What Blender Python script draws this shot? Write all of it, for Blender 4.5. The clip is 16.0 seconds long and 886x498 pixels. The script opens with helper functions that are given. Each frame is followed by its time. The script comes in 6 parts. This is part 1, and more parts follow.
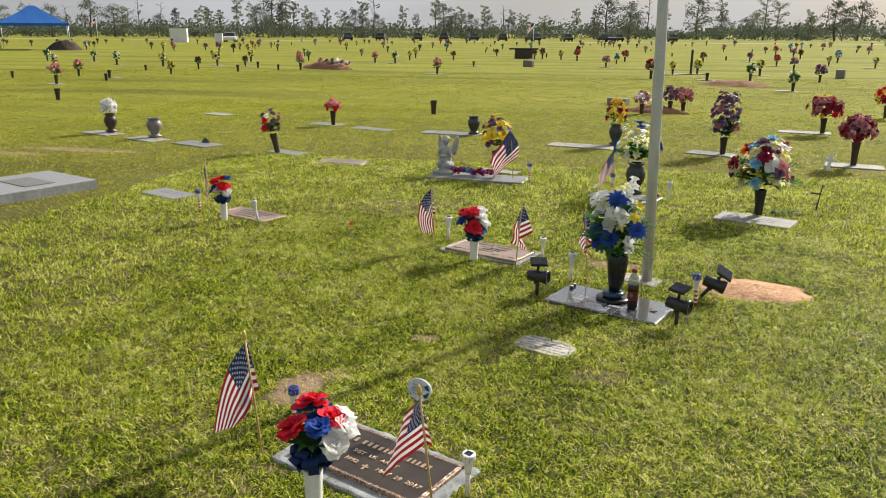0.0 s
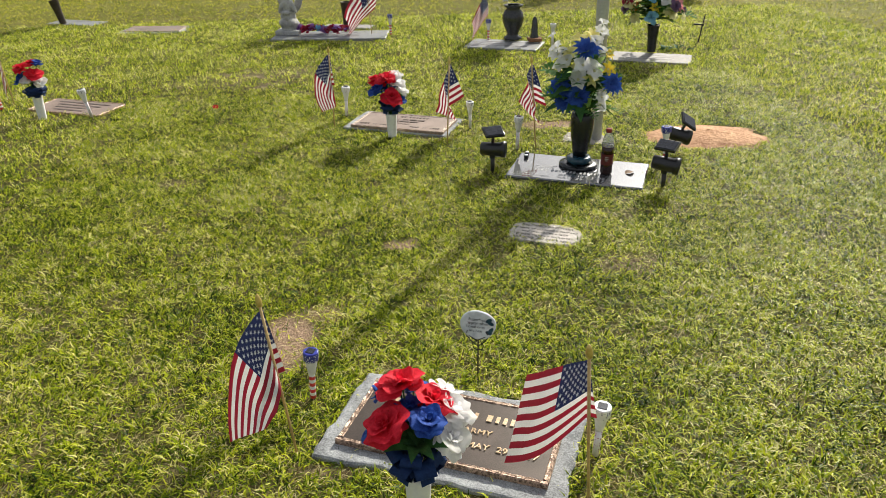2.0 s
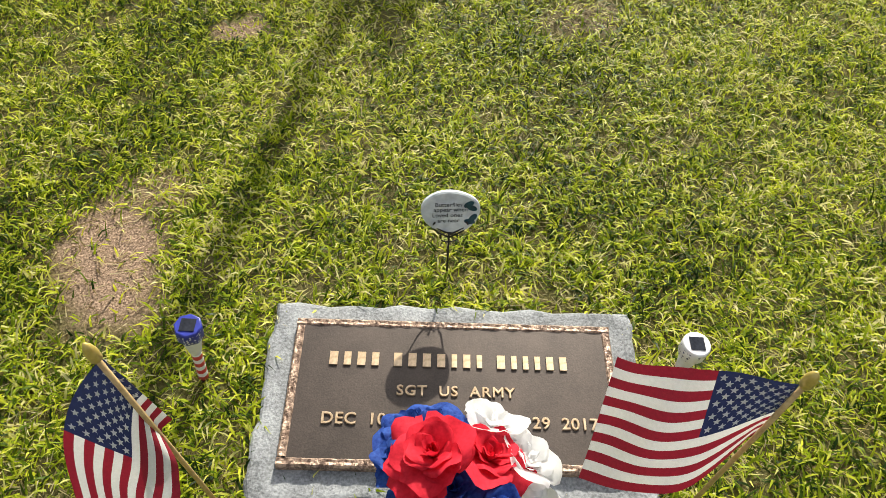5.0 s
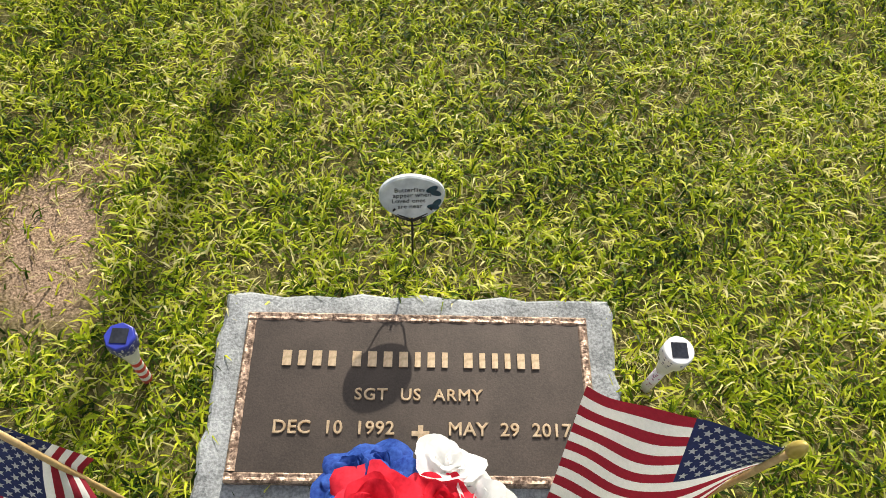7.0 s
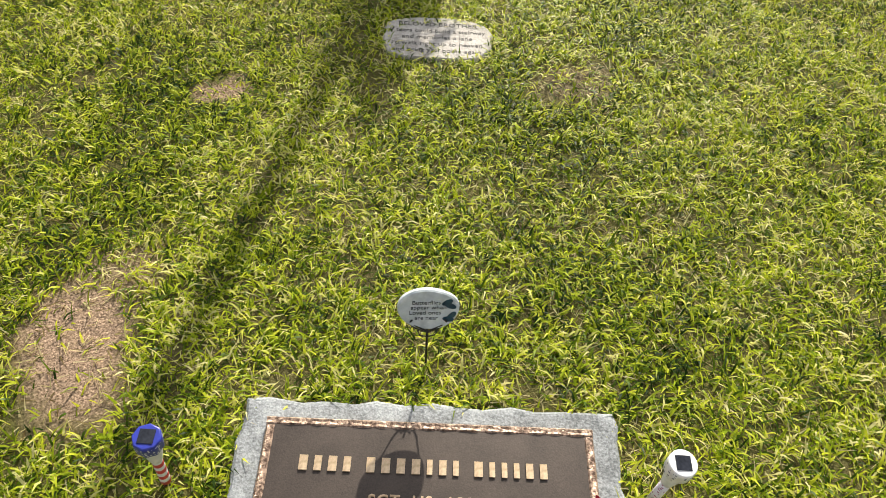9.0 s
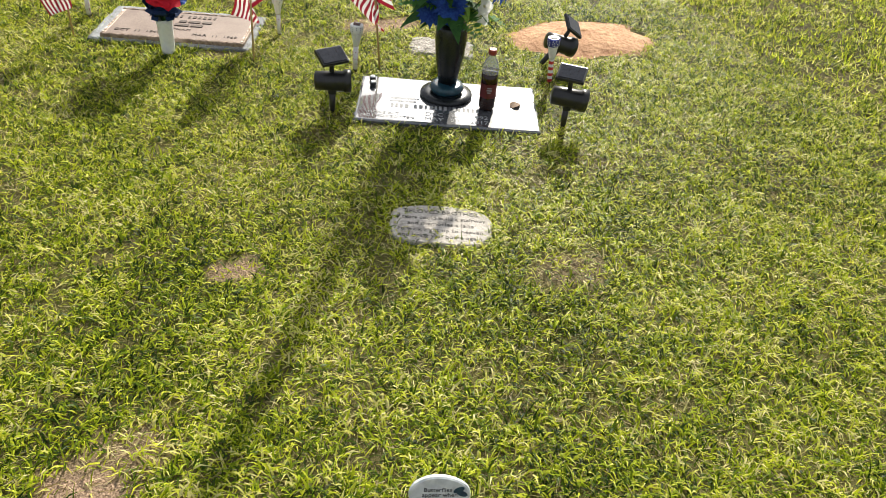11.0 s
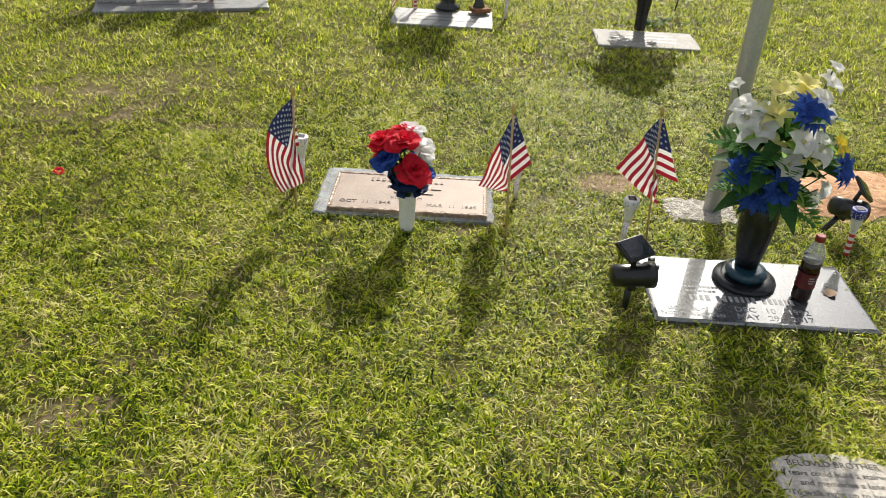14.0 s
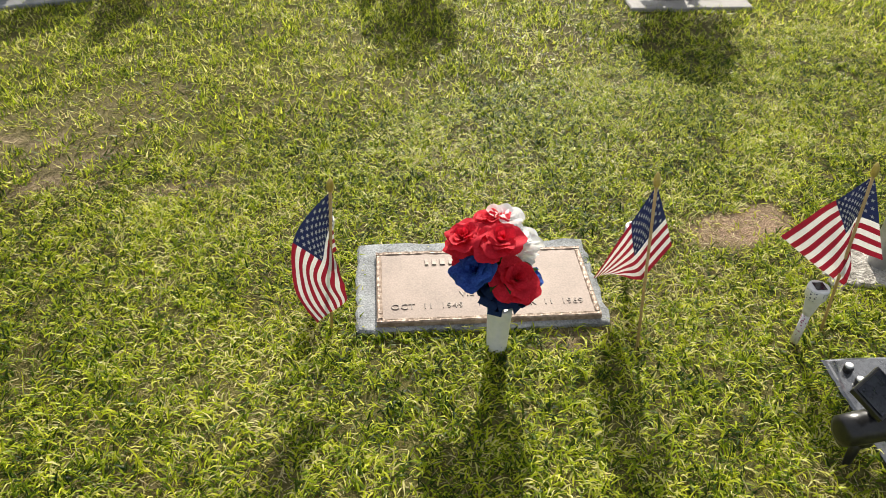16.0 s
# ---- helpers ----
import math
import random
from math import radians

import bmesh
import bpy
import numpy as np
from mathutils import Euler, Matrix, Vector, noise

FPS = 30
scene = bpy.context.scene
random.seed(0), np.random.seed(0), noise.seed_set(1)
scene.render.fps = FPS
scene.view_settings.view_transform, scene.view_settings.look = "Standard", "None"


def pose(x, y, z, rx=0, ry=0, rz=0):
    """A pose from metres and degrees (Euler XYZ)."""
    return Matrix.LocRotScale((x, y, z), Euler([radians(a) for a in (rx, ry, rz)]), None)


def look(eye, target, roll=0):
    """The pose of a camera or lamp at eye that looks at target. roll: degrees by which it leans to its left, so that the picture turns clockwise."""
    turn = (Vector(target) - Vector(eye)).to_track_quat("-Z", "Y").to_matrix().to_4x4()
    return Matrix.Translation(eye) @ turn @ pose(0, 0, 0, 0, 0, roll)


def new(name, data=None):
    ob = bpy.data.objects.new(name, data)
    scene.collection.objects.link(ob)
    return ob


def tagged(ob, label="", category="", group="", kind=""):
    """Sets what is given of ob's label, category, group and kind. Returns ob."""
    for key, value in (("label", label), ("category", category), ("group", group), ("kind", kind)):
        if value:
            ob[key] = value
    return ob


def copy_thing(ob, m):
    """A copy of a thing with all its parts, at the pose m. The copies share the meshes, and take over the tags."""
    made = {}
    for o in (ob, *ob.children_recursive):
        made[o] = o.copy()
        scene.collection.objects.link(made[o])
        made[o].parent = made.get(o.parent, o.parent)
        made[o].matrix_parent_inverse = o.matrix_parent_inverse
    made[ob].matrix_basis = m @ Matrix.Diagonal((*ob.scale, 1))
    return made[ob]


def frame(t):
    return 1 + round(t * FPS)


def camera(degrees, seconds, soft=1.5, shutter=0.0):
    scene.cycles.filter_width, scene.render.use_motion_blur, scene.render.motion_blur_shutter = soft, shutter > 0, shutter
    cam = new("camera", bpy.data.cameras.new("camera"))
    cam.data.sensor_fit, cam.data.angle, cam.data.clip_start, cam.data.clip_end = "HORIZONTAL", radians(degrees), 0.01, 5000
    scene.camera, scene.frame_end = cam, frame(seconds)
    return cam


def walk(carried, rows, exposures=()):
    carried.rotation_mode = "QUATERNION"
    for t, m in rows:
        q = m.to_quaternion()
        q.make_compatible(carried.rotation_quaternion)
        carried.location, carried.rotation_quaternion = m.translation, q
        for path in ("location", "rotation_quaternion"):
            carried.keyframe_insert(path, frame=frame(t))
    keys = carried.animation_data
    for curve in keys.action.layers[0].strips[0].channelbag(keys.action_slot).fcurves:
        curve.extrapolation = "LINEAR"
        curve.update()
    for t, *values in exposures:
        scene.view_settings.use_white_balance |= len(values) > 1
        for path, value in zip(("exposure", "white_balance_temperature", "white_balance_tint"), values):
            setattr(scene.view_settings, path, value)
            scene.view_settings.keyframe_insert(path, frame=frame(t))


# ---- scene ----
cam = camera(60.0, 16.0, soft=0.55)
PATH = [
    (0, (0.985, 0.14, 1.566), (0.54, 2.013, 1.024), 0.3),
    (0.5, (0.706, 0.288, 1.523), (0.379, 2.165, 0.917), -0.2),
    (1, (0.436, 0.454, 1.517), (0.24, 2.322, 0.831), -0.8),
    (1.5, (0.168, 0.634, 1.49), (0.112, 2.476, 0.713), -1.1),
    (2, (0.039, 0.847, 1.454), (0.134, 2.635, 0.563), -1.2),
    (2.5, (-0.029, 1.075, 1.432), (0.216, 2.781, 0.417), -0.5),
    (3, (-0.124, 1.285, 1.384), (0.238, 2.886, 0.241), 0.3),
    (3.5, (-0.224, 1.47, 1.351), (0.228, 2.957, 0.093), 1.5),
    (4, (-0.245, 1.644, 1.318), (0.268, 3.017, -0.043), 2.7),
    (4.2, (-0.236, 1.723, 1.307), (0.293, 3.051, -0.092), 3.2),
    (6.3, (-0.02, 2.109, 1.251), (0.408, 3.074, -0.448), 2.3),
    (6.5, (-0.016, 2.114, 1.252), (0.414, 3.073, -0.449), 2.6),
    (7, (-0.01, 2.128, 1.257), (0.419, 3.088, -0.444), 2.9),
    (7.5, (-0.016, 2.122, 1.271), (0.425, 3.117, -0.406), 2.9),
    (8, (-0.041, 2.113, 1.289), (0.429, 3.153, -0.353), 3.5),
    (8.2, (-0.038, 2.102, 1.296), (0.429, 3.171, -0.329), 3.0),
    (10.3, (-0.094, 2.102, 1.373), (0.528, 3.45, 0.034), 5.8),
    (10.5, (-0.091, 2.098, 1.378), (0.539, 3.478, 0.075), 5.6),
    (11, (-0.122, 2.106, 1.391), (0.526, 3.551, 0.17), 5.3),
    (11.5, (-0.242, 2.145, 1.404), (0.397, 3.65, 0.251), 4.5),
    (12, (-0.401, 2.214, 1.416), (0.208, 3.767, 0.313), 3.8),
    (12.5, (-0.469, 2.362, 1.416), (0.108, 3.952, 0.349), 3.0),
    (13, (-0.542, 2.556, 1.43), (0.022, 4.162, 0.381), 2.6),
    (13.5, (-0.694, 2.773, 1.456), (-0.122, 4.373, 0.401), 2.6),
    (14, (-0.749, 3.006, 1.457), (-0.146, 4.581, 0.382), 2.9),
    (14.5, (-0.751, 3.285, 1.473), (-0.125, 4.828, 0.366), 3.0),
    (15, (-0.821, 3.579, 1.462), (-0.179, 5.088, 0.317), 2.8),
    (15.5, (-0.843, 3.842, 1.449), (-0.173, 5.304, 0.26), 2.1),
    (16, (-0.789, 4.116, 1.422), (-0.068, 5.517, 0.19), 1.3),
]
walk(cam, [(t, look(eye, target, roll)) for t, eye, target, roll in PATH], [(0, 0.44), (2.2, 0.44), (4, 0.55), (8.2, 0.6), (10.3, 0.7), (11.2, 0.66), (12.5, 0.58), (14, 0.5), (16, 0.56)])

# ---- world, sun ----
SUN_AZ, SUN_EL = 57.1, 31.0      # direction towards the sun: degrees from +x, and height
world = bpy.data.worlds.new("world")
scene.world = world
world.use_nodes = True
wn = world.node_tree.nodes
sky = wn.new("ShaderNodeTexSky")
sky.sky_type = "NISHITA"
sky.sun_disc = False
sky.sun_elevation = radians(SUN_EL)
sky.sun_rotation = radians(90 - SUN_AZ)
sky.air_density, sky.dust_density, sky.ozone_density = 1.0, 2.5, 1.0
# thin bright cloud over the blue
wtc = wn.new("ShaderNodeTexCoord")
wmap = wn.new("ShaderNodeMapping")
wmap.inputs["Scale"].default_value = (1.2, 1.2, 4.0)
wnoise = wn.new("ShaderNodeTexNoise")
wnoise.inputs["Scale"].default_value = 2.2
wnoise.inputs["Detail"].default_value = 5
wramp = wn.new("ShaderNodeValToRGB")
wramp.color_ramp.elements[0].position, wramp.color_ramp.elements[1].position = 0.3, 0.62
wramp.color_ramp.elements[0].color = (0.45, 0.45, 0.45, 1)
wramp.color_ramp.elements[1].color = (0.85, 0.85, 0.85, 1)
wmix = wn.new("ShaderNodeMix")
wmix.data_type = "RGBA"
wmix.inputs["B"].default_value = (9.7, 10.0, 10.6, 1)
wl = world.node_tree.links
wl.new(wtc.outputs["Generated"], wmap.inputs["Vector"])
wl.new(wmap.outputs["Vector"], wnoise.inputs["Vector"])
wl.new(wnoise.outputs["Fac"], wramp.inputs["Fac"])
wl.new(wramp.outputs["Color"], wmix.inputs["Factor"])
wl.new(sky.outputs["Color"], wmix.inputs["A"])
# bright haze round the sun
SUN_DIR = Vector((math.cos(radians(SUN_AZ)) * math.cos(radians(SUN_EL)), math.sin(radians(SUN_AZ)) * math.cos(radians(SUN_EL)), math.sin(radians(SUN_EL))))
wdot = wn.new("ShaderNodeVectorMath"); wdot.operation = "DOT_PRODUCT"; wdot.inputs[1].default_value = SUN_DIR
wmax = wn.new("ShaderNodeMath"); wmax.operation = "MAXIMUM"; wmax.inputs[1].default_value = 0.0
wpow = wn.new("ShaderNodeMath"); wpow.operation = "POWER"; wpow.inputs[1].default_value = 30.0
whaze = wn.new("ShaderNodeMix"); whaze.data_type = "RGBA"; whaze.blend_type = "ADD"
whaze.inputs["B"].default_value = (105, 101, 94, 1)
wl.new(wtc.outputs["Generated"], wdot.inputs[0]); wl.new(wdot.outputs["Value"], wmax.inputs[0]); wl.new(wmax.outputs[0], wpow.inputs[0])
wl.new(wpow.outputs[0], whaze.inputs["Factor"]); wl.new(wmix.outputs["Result"], whaze.inputs["A"])
wl.new(whaze.outputs["Result"], wn["Background"].inputs["Color"])
wn["Background"].inputs["Strength"].default_value = 0.046

sun = new("sun", bpy.data.lights.new("sun", "SUN"))
sun.data.energy, sun.data.angle, sun.data.color = 4.7, radians(0.6), (1.0, 0.93, 0.8)
sun.matrix_world = look(tuple(SUN_DIR * 50), (0, 0, 0))

# ---- materials ----
def nodes_of(name):
    m = bpy.data.materials.new(name)
    m.use_nodes = True
    return m, m.node_tree.nodes, m.node_tree.links, m.node_tree.nodes["Principled BSDF"]


def surface(name, a, b, scale=20.0, rough=0.6, metal=0.0, bump=0.2, fine=120.0, spread=0.5, rnd=0.0, trans=0.0, spec=0.5, dist=0.002, coat=0.0):
    """Two-scale noise between colours a and b, with relief from the finer one. rnd: lightness change from object to object."""
    m, n, l, p = nodes_of(name)
    tc = n.new("ShaderNodeTexCoord")
    n1 = n.new("ShaderNodeTexNoise"); n1.inputs["Scale"].default_value = scale; n1.inputs["Detail"].default_value = 6
    n2 = n.new("ShaderNodeTexNoise"); n2.inputs["Scale"].default_value = fine; n2.inputs["Detail"].default_value = 4
    l.new(tc.outputs["Object"], n1.inputs["Vector"]); l.new(tc.outputs["Object"], n2.inputs["Vector"])
    add = n.new("ShaderNodeMath"); add.operation = "ADD"
    l.new(n1.outputs["Fac"], add.inputs[0]); l.new(n2.outputs["Fac"], add.inputs[1])
    mr = n.new("ShaderNodeMapRange")
    mr.inputs["From Min"].default_value, mr.inputs["From Max"].default_value = 1 - spread * 0.55, 1 + spread * 0.55
    l.new(add.outputs[0], mr.inputs["Value"])
    mix = n.new("ShaderNodeMix"); mix.data_type = "RGBA"
    mix.inputs["A"].default_value, mix.inputs["B"].default_value = (*a, 1), (*b, 1)
    l.new(mr.outputs["Result"], mix.inputs["Factor"])
    out = mix.outputs["Result"]
    if rnd:
        oi = n.new("ShaderNodeObjectInfo")
        hv = n.new("ShaderNodeHueSaturation")
        rr = n.new("ShaderNodeMapRange")
        rr.inputs["To Min"].default_value, rr.inputs["To Max"].default_value = 1 - rnd, 1 + rnd
        l.new(oi.outputs["Random"], rr.inputs["Value"]); l.new(rr.outputs["Result"], hv.inputs["Value"]); l.new(out, hv.inputs["Color"])
        out = hv.outputs["Color"]
    l.new(out, p.inputs["Base Color"])
    p.inputs["Roughness"].default_value, p.inputs["Metallic"].default_value = rough, metal
    p.inputs["Specular IOR Level"].default_value = spec
    p.inputs["Coat Weight"].default_value = coat
    if bump:
        bp = n.new("ShaderNodeBump"); bp.inputs["Strength"].default_value = bump; bp.inputs["Distance"].default_value = dist
        l.new(n2.outputs["Fac"], bp.inputs["Height"]); l.new(bp.outputs["Normal"], p.inputs["Normal"])
    if trans:
        tr = n.new("ShaderNodeBsdfTranslucent"); ms = n.new("ShaderNodeMixShader")
        ms.inputs["Fac"].default_value = trans
        l.new(out, tr.inputs["Color"]); l.new(p.outputs[0], ms.inputs[1]); l.new(tr.outputs[0], ms.inputs[2])
        l.new(ms.outputs[0], n["Material Output"].inputs["Surface"])
    return m


BRONZE = surface("bronze_field", (0.045, 0.036, 0.03), (0.085, 0.066, 0.055), 14, 0.42, 0.5, 0.35, 330, 0.6, dist=0.0008)
BRONZE_TAN = surface("bronze_faded", (0.19, 0.14, 0.115), (0.3, 0.23, 0.19), 10, 0.62, 0.1, 0.35, 190, 0.6, dist=0.001)
BRONZE_EDGE = surface("bronze_border", (0.13, 0.08, 0.055), (0.52, 0.37, 0.27), 90, 0.4, 0.4, 0.8, 190, 0.3, dist=0.003)
LETTER = surface("bronze_letters", (0.52, 0.37, 0.22), (0.78, 0.6, 0.4), 40, 0.3, 0.7, 0.2, 150, 0.5)
LETTER_DARK = surface("dark_letters", (0.07, 0.05, 0.04), (0.13, 0.1, 0.08), 40, 0.5, 0.3, 0.2, 150, 0.5)
CONCRETE = surface("concrete_base", (0.12, 0.128, 0.132), (0.4, 0.42, 0.43), 14, 0.88, 0, 0.8, 210, 0.5)
GRANITE = surface("grey_granite", (0.14, 0.145, 0.15), (0.29, 0.295, 0.3), 30, 0.42, 0, 0.06, 350, 0.7, rnd=0.15)
GRANITE_DARK = surface("polished_dark_granite", (0.045, 0.048, 0.055), (0.125, 0.13, 0.14), 60, 0.15, 0, 0.0, 420, 0.7, spec=1.0, coat=1.0)
GRANITE_DARK.node_tree.nodes["Principled BSDF"].inputs["Coat IOR"].default_value = 1.75
GRANITE_PALE = surface("pale_granite", (0.2, 0.19, 0.18), (0.36, 0.345, 0.33), 25, 0.75, 0, 0.1, 300, 0.7, rnd=0.12)
GRANITE_BLACK = surface("black_granite", (0.018, 0.02, 0.022), (0.05, 0.053, 0.055), 60, 0.16, 0, 0.03, 350, 0.7)
URN_STONE = surface("urn_stone", (0.1, 0.095, 0.09), (0.27, 0.25, 0.24), 40, 0.45, 0, 0.1, 250, 0.7, rnd=0.2)
FIELDSTONE = surface("cast_stone", (0.3, 0.275, 0.24), (0.58, 0.54, 0.49), 14, 0.9, 0, 0.7, 90, 0.6, dist=0.004)
WHITE_STONE = surface("white_cast_stone", (0.25, 0.25, 0.25), (0.5, 0.5, 0.49), 20, 0.8, 0, 0.4, 90, 0.6)
STEEL_PAINT = surface("grey_pole_metal", (0.4, 0.41, 0.43), (0.56, 0.57, 0.59), 5, 0.4, 0.35, 0.05, 90, 0.6)
WHITE_PLASTIC = surface("white_plastic", (0.7, 0.71, 0.72), (0.82, 0.82, 0.82), 12, 0.4, 0, 0.02, 90, 0.6)
BLUE_PLASTIC = surface("blue_plastic", (0.02, 0.03, 0.25), (0.03, 0.045, 0.36), 30, 0.3, 0, 0.02, 90, 0.6)
RED_PAINT = surface("red_paint", (0.45, 0.02, 0.03), (0.6, 0.04, 0.05), 30, 0.4, 0, 0.02, 90, 0.6)
BLACK_PLASTIC = surface("black_plastic", (0.008, 0.008, 0.009), (0.022, 0.022, 0.023), 20, 0.3, 0, 0.05, 200, 0.6)
BLACK_VASE = surface("black_vase_metal", (0.01, 0.012, 0.015), (0.03, 0.033, 0.036), 20, 0.25, 0.3, 0.05, 200, 0.6)
TEAL_DISH = surface("teal_glazed", (0.01, 0.03, 0.05), (0.02, 0.07, 0.1), 30, 0.2, 0, 0.03, 100, 0.6)
BRONZE_VASE = surface("bronze_vase", (0.03, 0.025, 0.02), (0.09, 0.07, 0.055), 20, 0.45, 0.5, 0.2, 150, 0.6, rnd=0.3)
PANEL = surface("solar_cell", (0.012, 0.014, 0.02), (0.03, 0.033, 0.045), 60, 0.12, 0.1, 0, 200, 0.6)
WOOD = surface("flag_stick_wood", (0.4, 0.26, 0.1), (0.6, 0.43, 0.2), 30, 0.55, 0, 0.1, 150, 0.6)
GOLD = surface("gold_tip", (0.45, 0.34, 0.08), (0.65, 0.5, 0.16), 60, 0.35, 0.3, 0.05, 150, 0.6)
IRON = surface("black_iron_wire", (0.01, 0.01, 0.01), (0.03, 0.028, 0.026), 30, 0.6, 0.4, 0.2, 150, 0.6)
SAND = surface("orange_sand", (0.34, 0.17, 0.085), (0.6, 0.36, 0.2), 11, 0.95, 0, 1.0, 45, 0.6, dist=0.01)
DARK_EARTH = surface("dark_earth", (0.03, 0.022, 0.018), (0.09, 0.06, 0.045), 3, 0.95, 0, 1.0, 30, 0.6, dist=0.03)
EARTH = surface("red_earth", (0.16, 0.07, 0.035), (0.32, 0.16, 0.08), 6, 0.95, 0, 1.0, 40, 0.6, dist=0.02)
F_RED = surface("flag_red", (0.22, 0.007, 0.02), (0.31, 0.012, 0.032), 200, 0.75, 0, 0.15, 900, 0.6, trans=0.3)
F_WHITE = surface("flag_white", (0.68, 0.68, 0.66), (0.8, 0.8, 0.79), 200, 0.75, 0, 0.15, 900, 0.6, trans=0.3)
F_BLUE = surface("flag_blue", (0.012, 0.018, 0.07), (0.02, 0.03, 0.11), 200, 0.75, 0, 0.15, 900, 0.6, trans=0.2)


def petal_mat(name, a, b, trans=0.35):
    return surface(name, a, b, 25, 0.75, 0, 0.2, 160, 0.6, trans=trans, spec=0.25)


P_RED = petal_mat("red_silk", (0.56, 0.008, 0.025), (0.82, 0.03, 0.06))
P_BLUE = petal_mat("blue_silk", (0.012, 0.035, 0.23), (0.045, 0.13, 0.5))
P_NAVY = petal_mat("navy_ribbon", (0.006, 0.018, 0.07), (0.012, 0.04, 0.13), 0.15)
P_WHITE = petal_mat("white_silk", (0.82, 0.82, 0.82), (0.93, 0.93, 0.93), 0.6)
P_YELLOW = petal_mat("yellow_silk", (0.7, 0.5, 0.02), (0.85, 0.68, 0.08))
P_LEMON = petal_mat("lemon_silk", (0.8, 0.72, 0.2), (0.9, 0.85, 0.42), 0.5)
P_CREAM = petal_mat("cream_silk", (0.7, 0.68, 0.36), (0.84, 0.82, 0.55), 0.5)
# dusky purple and rose: dimness of backlit flowers is put into the petal colour
P_DUSK = petal_mat("dusky_purple_silk", (0.1, 0.05, 0.12), (0.26, 0.17, 0.28), 0.3)
P_ROSE = petal_mat("dusky_rose_silk", (0.36, 0.1, 0.13), (0.58, 0.27, 0.29), 0.3)
P_PURPLE = petal_mat("purple_silk", (0.16, 0.05, 0.25), (0.4, 0.22, 0.5))
P_MAROON = petal_mat("maroon_silk", (0.2, 0.01, 0.03), (0.38, 0.03, 0.07))
P_PINK = petal_mat("pink_silk", (0.65, 0.2, 0.25), (0.8, 0.4, 0.42))
P_ORANGE = petal_mat("orange_silk", (0.75, 0.13, 0.02), (0.85, 0.27, 0.05))
P_SKY = petal_mat("pale_blue_silk", (0.12, 0.35, 0.55), (0.3, 0.55, 0.75))
P_LEAF = petal_mat("green_plastic_leaf", (0.015, 0.06, 0.015), (0.05, 0.14, 0.03), 0.25)
P_LIME = petal_mat("light_green_leaf", (0.15, 0.3, 0.03), (0.3, 0.45, 0.08), 0.3)
P_FERN = petal_mat("fern_green", (0.04, 0.14, 0.03), (0.1, 0.25, 0.05), 0.35)

# clear plastic and glass
GLASS, gn, gl, gp = nodes_of("clear_plastic")
gp.inputs["Base Color"].default_value = (0.93, 0.95, 0.95, 1)
gp.inputs["Roughness"].default_value = 0.12
gp.inputs["Transmission Weight"].default_value = 0.75
gp.inputs["IOR"].default_value = 1.2
FROST = surface("frosted_white_plastic", (0.66, 0.67, 0.64), (0.8, 0.8, 0.78), 30, 0.45, 0, 0.02, 90, 0.6, trans=0.3)
COLA, cn_, cl_, cp_ = nodes_of("dark_soda")
cp_.inputs["Base Color"].default_value = (0.02, 0.006, 0.004, 1)
cp_.inputs["Roughness"].default_value = 0.06

# ---- ground: one sheet to the horizon ----
PATCHES = [(-0.40, 3.12, 0.12, 0.19, 0.95), (-0.30, 3.27, 0.10, 0.09, 0.6), (0.02, 3.82, 0.07, 0.055, 0.9), (0.95, 3.56, 0.13, 0.08, 0.47),
           (0.95, 5.44, 0.2, 0.1, 0.95), (0.2, 5.25, 0.15, 0.045, 0.45), (-1.08, 6.97, 0.5, 0.3, 0.2), (-0.70, 7.05, 0.35, 0.2, 0.18),
           (-1.5, 6.6, 0.4, 0.3, 0.25), (-1.02, 6.6, 0.12, 0.05, 0.48), (-0.86, 6.72, 0.15, 0.04, 0.48), (-0.95, 6.9, 0.09, 0.05, 0.46), (-1.12, 6.97, 0.12, 0.05, 0.46),
           (-0.6, 6.39, 0.15, 0.06, 0.42), (-0.78, 6.55, 0.13, 0.04, 0.46), (-1.11, 4.64, 0.11, 0.07, 0.42), (-0.18, 2.452, 0.11, 0.025, 0.46), (0.29, 2.3, 0.15, 0.025, 0.48), (-6.3, 9.2, 0.9, 0.16, 0.75), (-7.2, 8.7, 0.8, 0.15, 0.7)]


